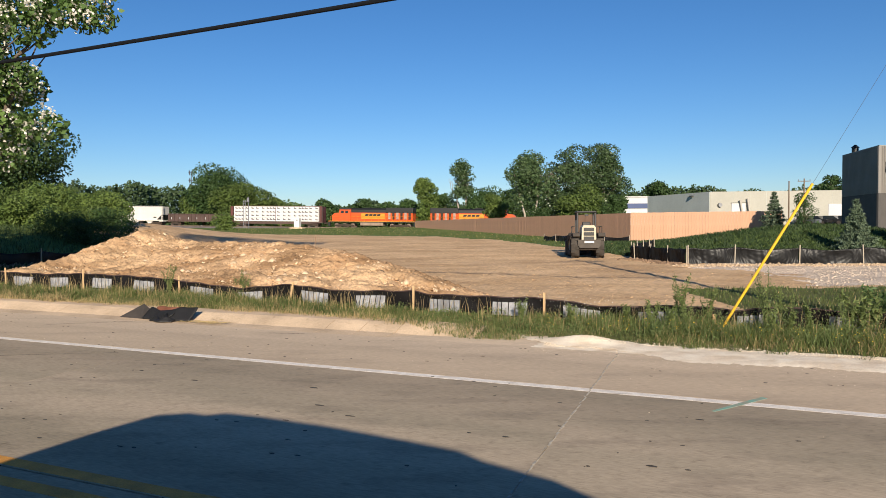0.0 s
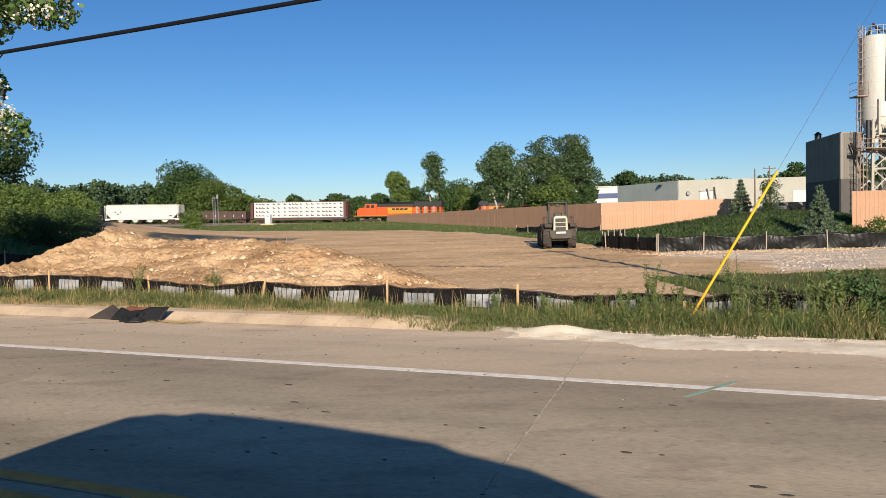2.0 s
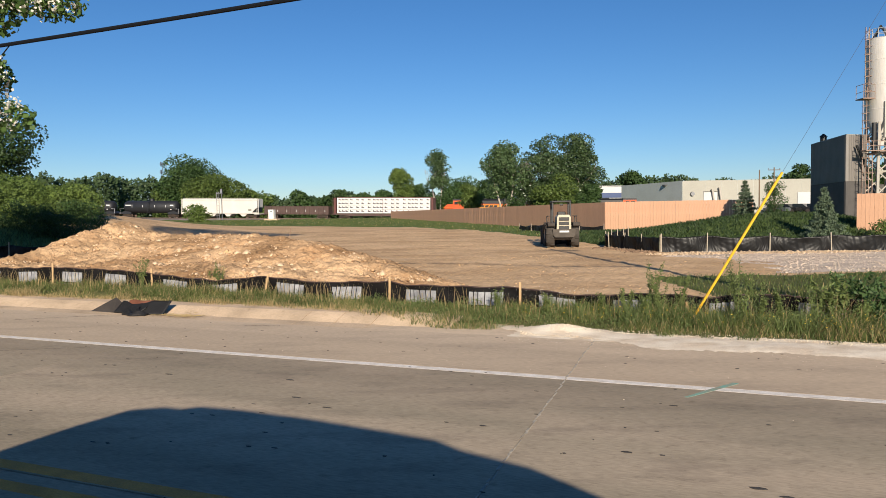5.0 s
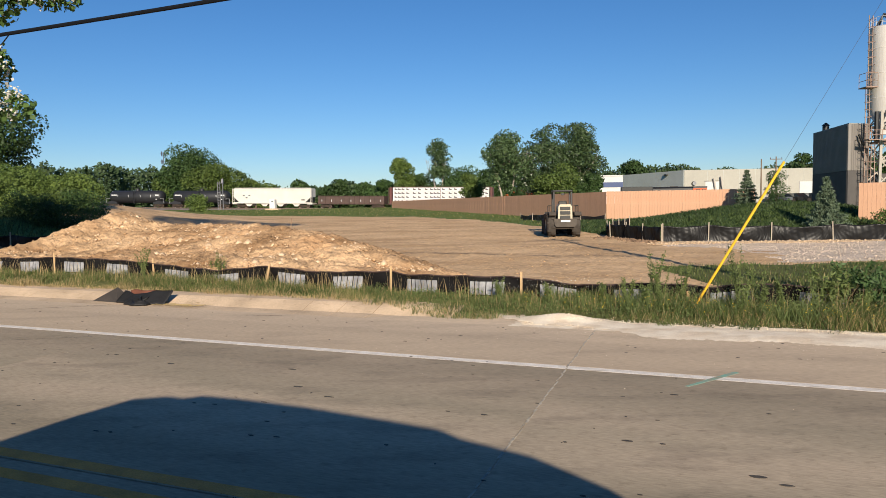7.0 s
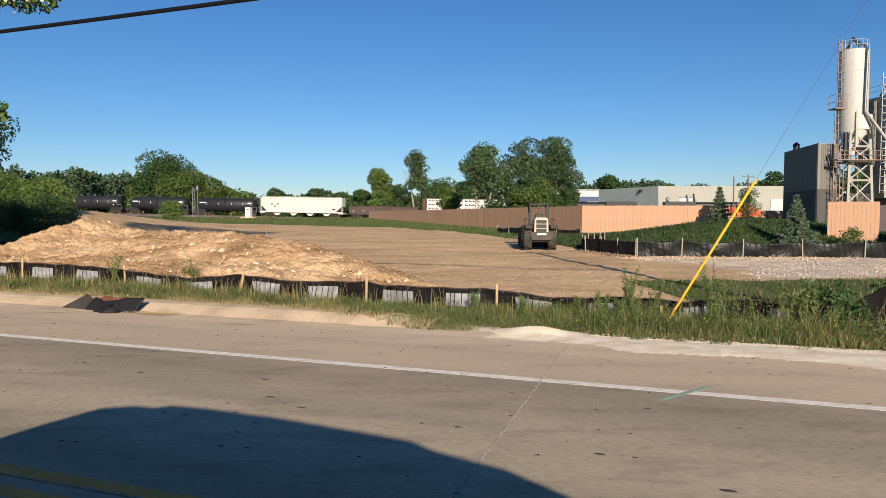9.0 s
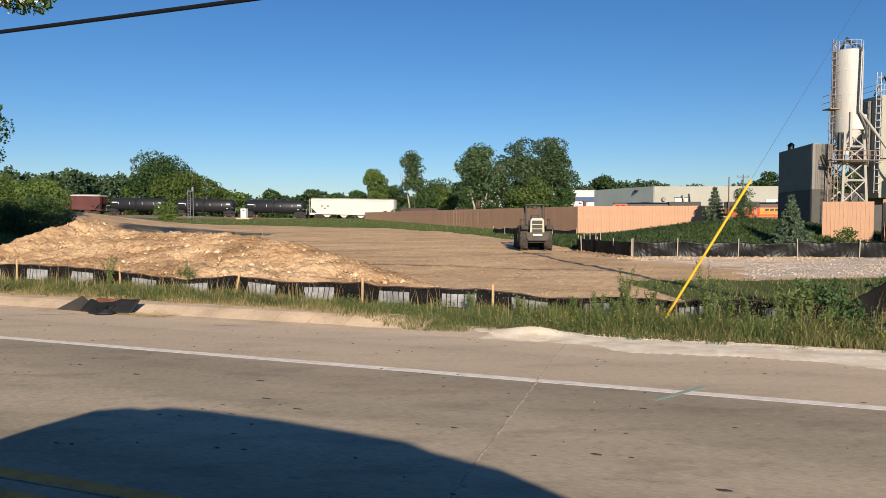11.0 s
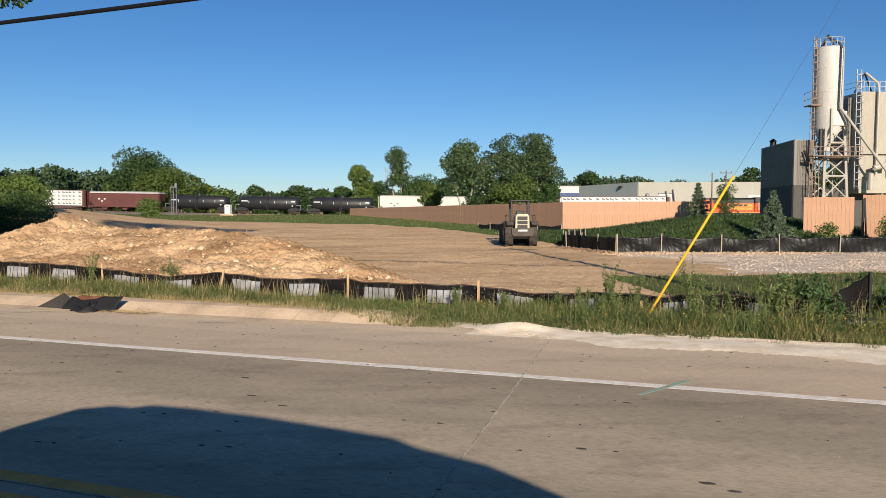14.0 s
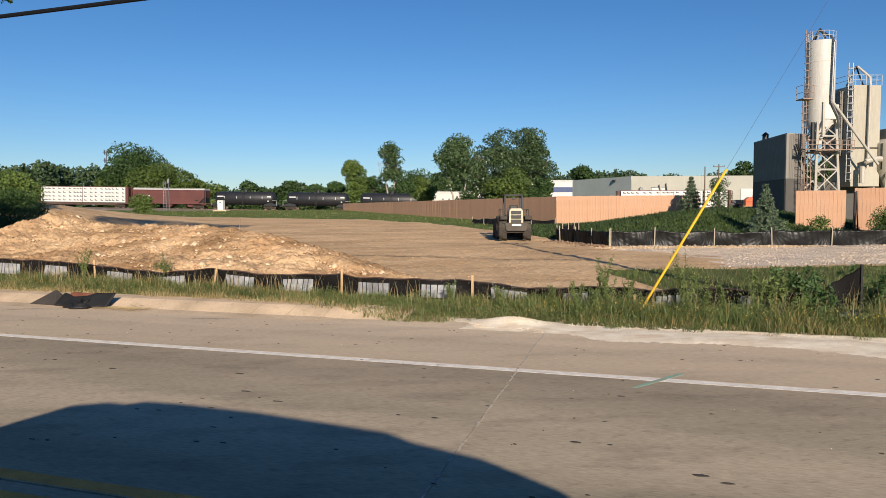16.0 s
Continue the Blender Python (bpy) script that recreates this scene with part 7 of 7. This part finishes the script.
# ---- torn mat on the kerb ----
def build_tarp():
    t = thing("torn_mat", Matrix.Rotation(ROAD, 4, "Z"), "crumpled black rubber mat with rust-red patch on the kerb", "rubber mat")
    r = random.Random(8)
    def sheet(name, u0, u1, n0, n1, zf, m):
        nu, nn = 26, 12
        v, f = [], []
        for side in (0, 0.018):
            for i in range(nu):
                for j in range(nn):
                    a, b = i / (nu - 1), j / (nn - 1)
                    u, n = u0 + (u1 - u0) * a, n0 + (n1 - n0) * b
                    n += 0.04 * math.sin(a * 7 + 1)
                    v.append((u, n, zf(a, b) + side))
        o = nu * nn
        for i in range(nu - 1):
            for j in range(nn - 1):
                q = i * nn + j
                f += [(q, q + 1, q + nn + 1, q + nn), (o + q, o + q + nn, o + q + nn + 1, o + q + 1)]
        for i in range(nu - 1):
            for j in (0, nn - 1):
                q = i * nn + j
                f.append((q, q + nn, o + q + nn, o + q))
        for j in range(nn - 1):
            for i in (0, nu - 1):
                q = i * nn + j
                f.append((q, q + 1, o + q + 1, o + q))
        part(name, Shape().add(v, f), m, t, smooth=True)
    kerbz = lambda n: float(np.interp(n, (8.79, 9.08, 9.29, 9.42, 9.74), (0.0, 0.012, 0.085, 0.122, 0.132)))
    # a stiff flap folded up into a ridge
    ridge = Shape()
    P = [(-10.27, 9.0, 0.012), (-9.66, 8.96, 0.012), (-9.81, 9.12, 0.25), (-9.98, 9.24, 0.10), (-9.56, 9.04, 0.03), (-9.68, 9.16, 0.13)]
    off = [(a_, b_ + 0.014, c_ + 0.004) for a_, b_, c_ in P]
    quads = [(0, 1, 2), (0, 2, 3), (1, 4, 5), (1, 5, 2)]
    ridge.add(P + off, quads + [tuple(i + 6 for i in q[::-1]) for q in quads] + [(0, 1, 7, 6), (0, 6, 9, 3), (3, 9, 8, 2), (2, 8, 11, 5), (5, 11, 10, 4), (4, 10, 7, 1)])
    part("flap", ridge, M_TARPGREY, t, "scuffed grey side of the folded flap")
    # the long panel leaning on the kerb, torn along its foot
    dip = lambda a: float(smooth01(0.04, 0.2, a) * smooth01(0.72, 0.5, a))
    lift = lambda a, b: 0.014 + b * (0.165 + 0.045 * a - 0.05 * dip(a)) + 0.010 * math.sin(9 * a + 3 * b) * b + 0.016 * math.sin(23 * a) * b * (1 - b)
    sheet("panel", -9.66, -8.60, 8.90, 9.12, lift, M_TARP)
    sheet("red_patch", -9.62, -8.86, 9.16, 9.21, lambda a, b: 0.09 + 0.105 * b - 0.02 * (2 * a - 1) ** 4 + 0.004 * math.sin(10 * a), M_TARPRED)
    sheet("torn_edge", -9.34, -8.86, 8.76, 8.92, lambda a, b: 0.010 + 0.045 * (1 - abs(2 * b - 1)) * (1.0 + 0.6 * math.sin(11 * a)), M_TARP)
    sheet("torn_strip", -9.16, -8.96, 8.90, 8.95, lambda a, b: 0.075 + 0.03 * math.sin(8 * a) + 0.02 * b, M_BLACK)
    s = Shape()
    for k in range(60):
        u, n = -8.4 + r.gauss(0, 0.25), 8.85 + abs(r.gauss(0, 0.12))
        a = r.uniform(-0.5, 0.5)
        L = r.uniform(0.08, 0.25)
        s.tube([(u, n, kerbz(n) + 0.02), (u + L * math.cos(a), n + L * math.sin(a), kerbz(n + L * math.sin(a)) + 0.025)], 0.003, 4, 0.002)
    part("straw", s, M_STRAW, t, "strands of dry straw")


build_tarp()


# ---- yard behind the bank ----
def small_car(x, y, z, rz, m, label, size=1.0):
    c = thing("parked_car", pose(x, y, z, 0, 0, rz) @ Matrix.Scale(size, 4), label, "car", "parked cars")
    part("body", Shape().prism([(-2.2, 0.35), (-2.2, 0.85), (-2.0, 0.95), (2.0, 0.9), (2.2, 0.75), (2.2, 0.35)], -0.9, 0.9), m, c)
    part("cabin", Shape().prism([(-1.7, 0.92), (-1.2, 1.45), (0.5, 1.45), (1.2, 0.9)], -0.78, 0.78), M_GLASS, c)
    part("roof", Shape().box((-0.35, 0, 1.47), (1.7, 1.5, 0.06), bevel=0.02), m, c)
    for sx in (-1.4, 1.4):
        for sy in (-0.82, 0.82):
            part("wheel", Shape().lathe([(0, -0.1), (0.32, -0.1), (0.32, 0.1), (0, 0.1)], (sx, sy, 0.32), 14, "y"), M_TYRE, c)


def yard():
    for k, (x, y, rz) in enumerate(((77.6, 149.4, -60), (80.3, 148.6, -52), (75.6, 149.6, -66), (83.2, 148.2, -55))):
        z = float(terrain(x, y))
        small_car(x, y, z, rz, M_BLACK if k != 2 else M_CAR, "dark parked car beside the cream warehouse" if k != 2 else "grey parked van beside the cream warehouse", 1.25)


yard()


# ---- the car from whose window the road is seen; it throws its shadow on the road ----
def build_van():
    v = thing("parked_van", Matrix.Rotation(ROAD, 4, "Z") @ Matrix.Translation((-0.14, 0, 0)), "dark grey van parked on the near shoulder", "van")
    low = [(-3.0, 0.35), (-3.05, 0.7), (-2.98, 1.22), (2.0, 1.22), (2.7, 1.12), (3.1, 0.98), (3.25, 0.8), (3.25, 0.35)]
    part("body", Shape().prism(low, -2.1, -0.16), M_CAR, v)
    top = [(-2.8, 1.225), (-2.73, 1.5), (-2.4, 1.78), (-2.08, 2.0), (-1.78, 2.07), (-1.6, 2.07), (-1.44, 2.12), (-1.1, 2.13), (-0.4, 2.12), (0.3, 2.08), (0.72, 2.05), (0.88, 1.99), (1.33, 1.92), (1.69, 1.77), (1.93, 1.55), (2.05, 1.225)]
    part("cabin", Shape().prism(top, -1.95, -0.22), M_CAR, v)
    for n0, n1 in ((-0.218, -0.205), (-1.966, -1.952)):
        for q in ([(-2.5, 1.3), (-2.3, 1.66), (-1.35, 1.72), (-1.3, 1.3)], [(-1.2, 1.3), (-1.2, 1.72), (0.15, 1.72), (0.2, 1.3)], [(0.3, 1.3), (0.3, 1.72), (1.2, 1.66), (1.6, 1.3)]):
            part("side_window", Shape().prism(q, n0, n1), M_GLASS, v)
    part("bumper", Shape().box((3.27, -1.13, 0.5), (0.12, 1.9, 0.26), bevel=0.04), M_BLACK, v)
    part("bumper", Shape().box((-3.06, -1.13, 0.5), (0.12, 1.9, 0.26), bevel=0.04), M_BLACK, v)
    for n in (-1.9, -0.36):
        part("headlight", Shape().box((3.22, n, 0.82), (0.1, 0.3, 0.16), bevel=0.03), M_GLASS, v)
        part("tail_light", Shape().box((-3.04, n, 1.0), (0.06, 0.16, 0.3), bevel=0.02), M_RED, v)
    for u in (-2.0, 2.2):
        for n in (-2.0, -0.28):
            w = part("wheel", Shape().lathe([(0, -0.1), (0.24, -0.1), (0.24, 0.1), (0, 0.1)], (u, n, 0.36), 18, "y"), M_STEEL, v)
            part("tyre", Shape().lathe([(0.24, -0.11), (0.33, -0.12), (0.36, -0.08), (0.36, 0.08), (0.33, 0.12), (0.24, 0.11)], (u, n, 0.36), 20, "y"), M_TYRE, w)


build_van()


# ---- movement ----
SPEED = 6.42


def along(s):
    """The train gathers a little way on the level stretch."""
    return s + 2.8 * float(smooth01(-10, 45, s))


def motions():
    times = [0.0, 0.1, 0.2] + [0.5 * k for k in range(1, 32)] + [15.8, 15.9, 16.0]
    for car, s0 in TRAIN:
        walk(car, [(t, track_pose(along(s0 + SPEED * t))) for t in times])
    for w, x, r in WHEELSETS:
        rows = []
        for k in range(161):
            a = math.degrees(SPEED * k * 0.1 / r)
            rows.append((k * 0.1, pose(x, 0, r, 0, a % 360, 0)))
        walk(w, rows)


motions()
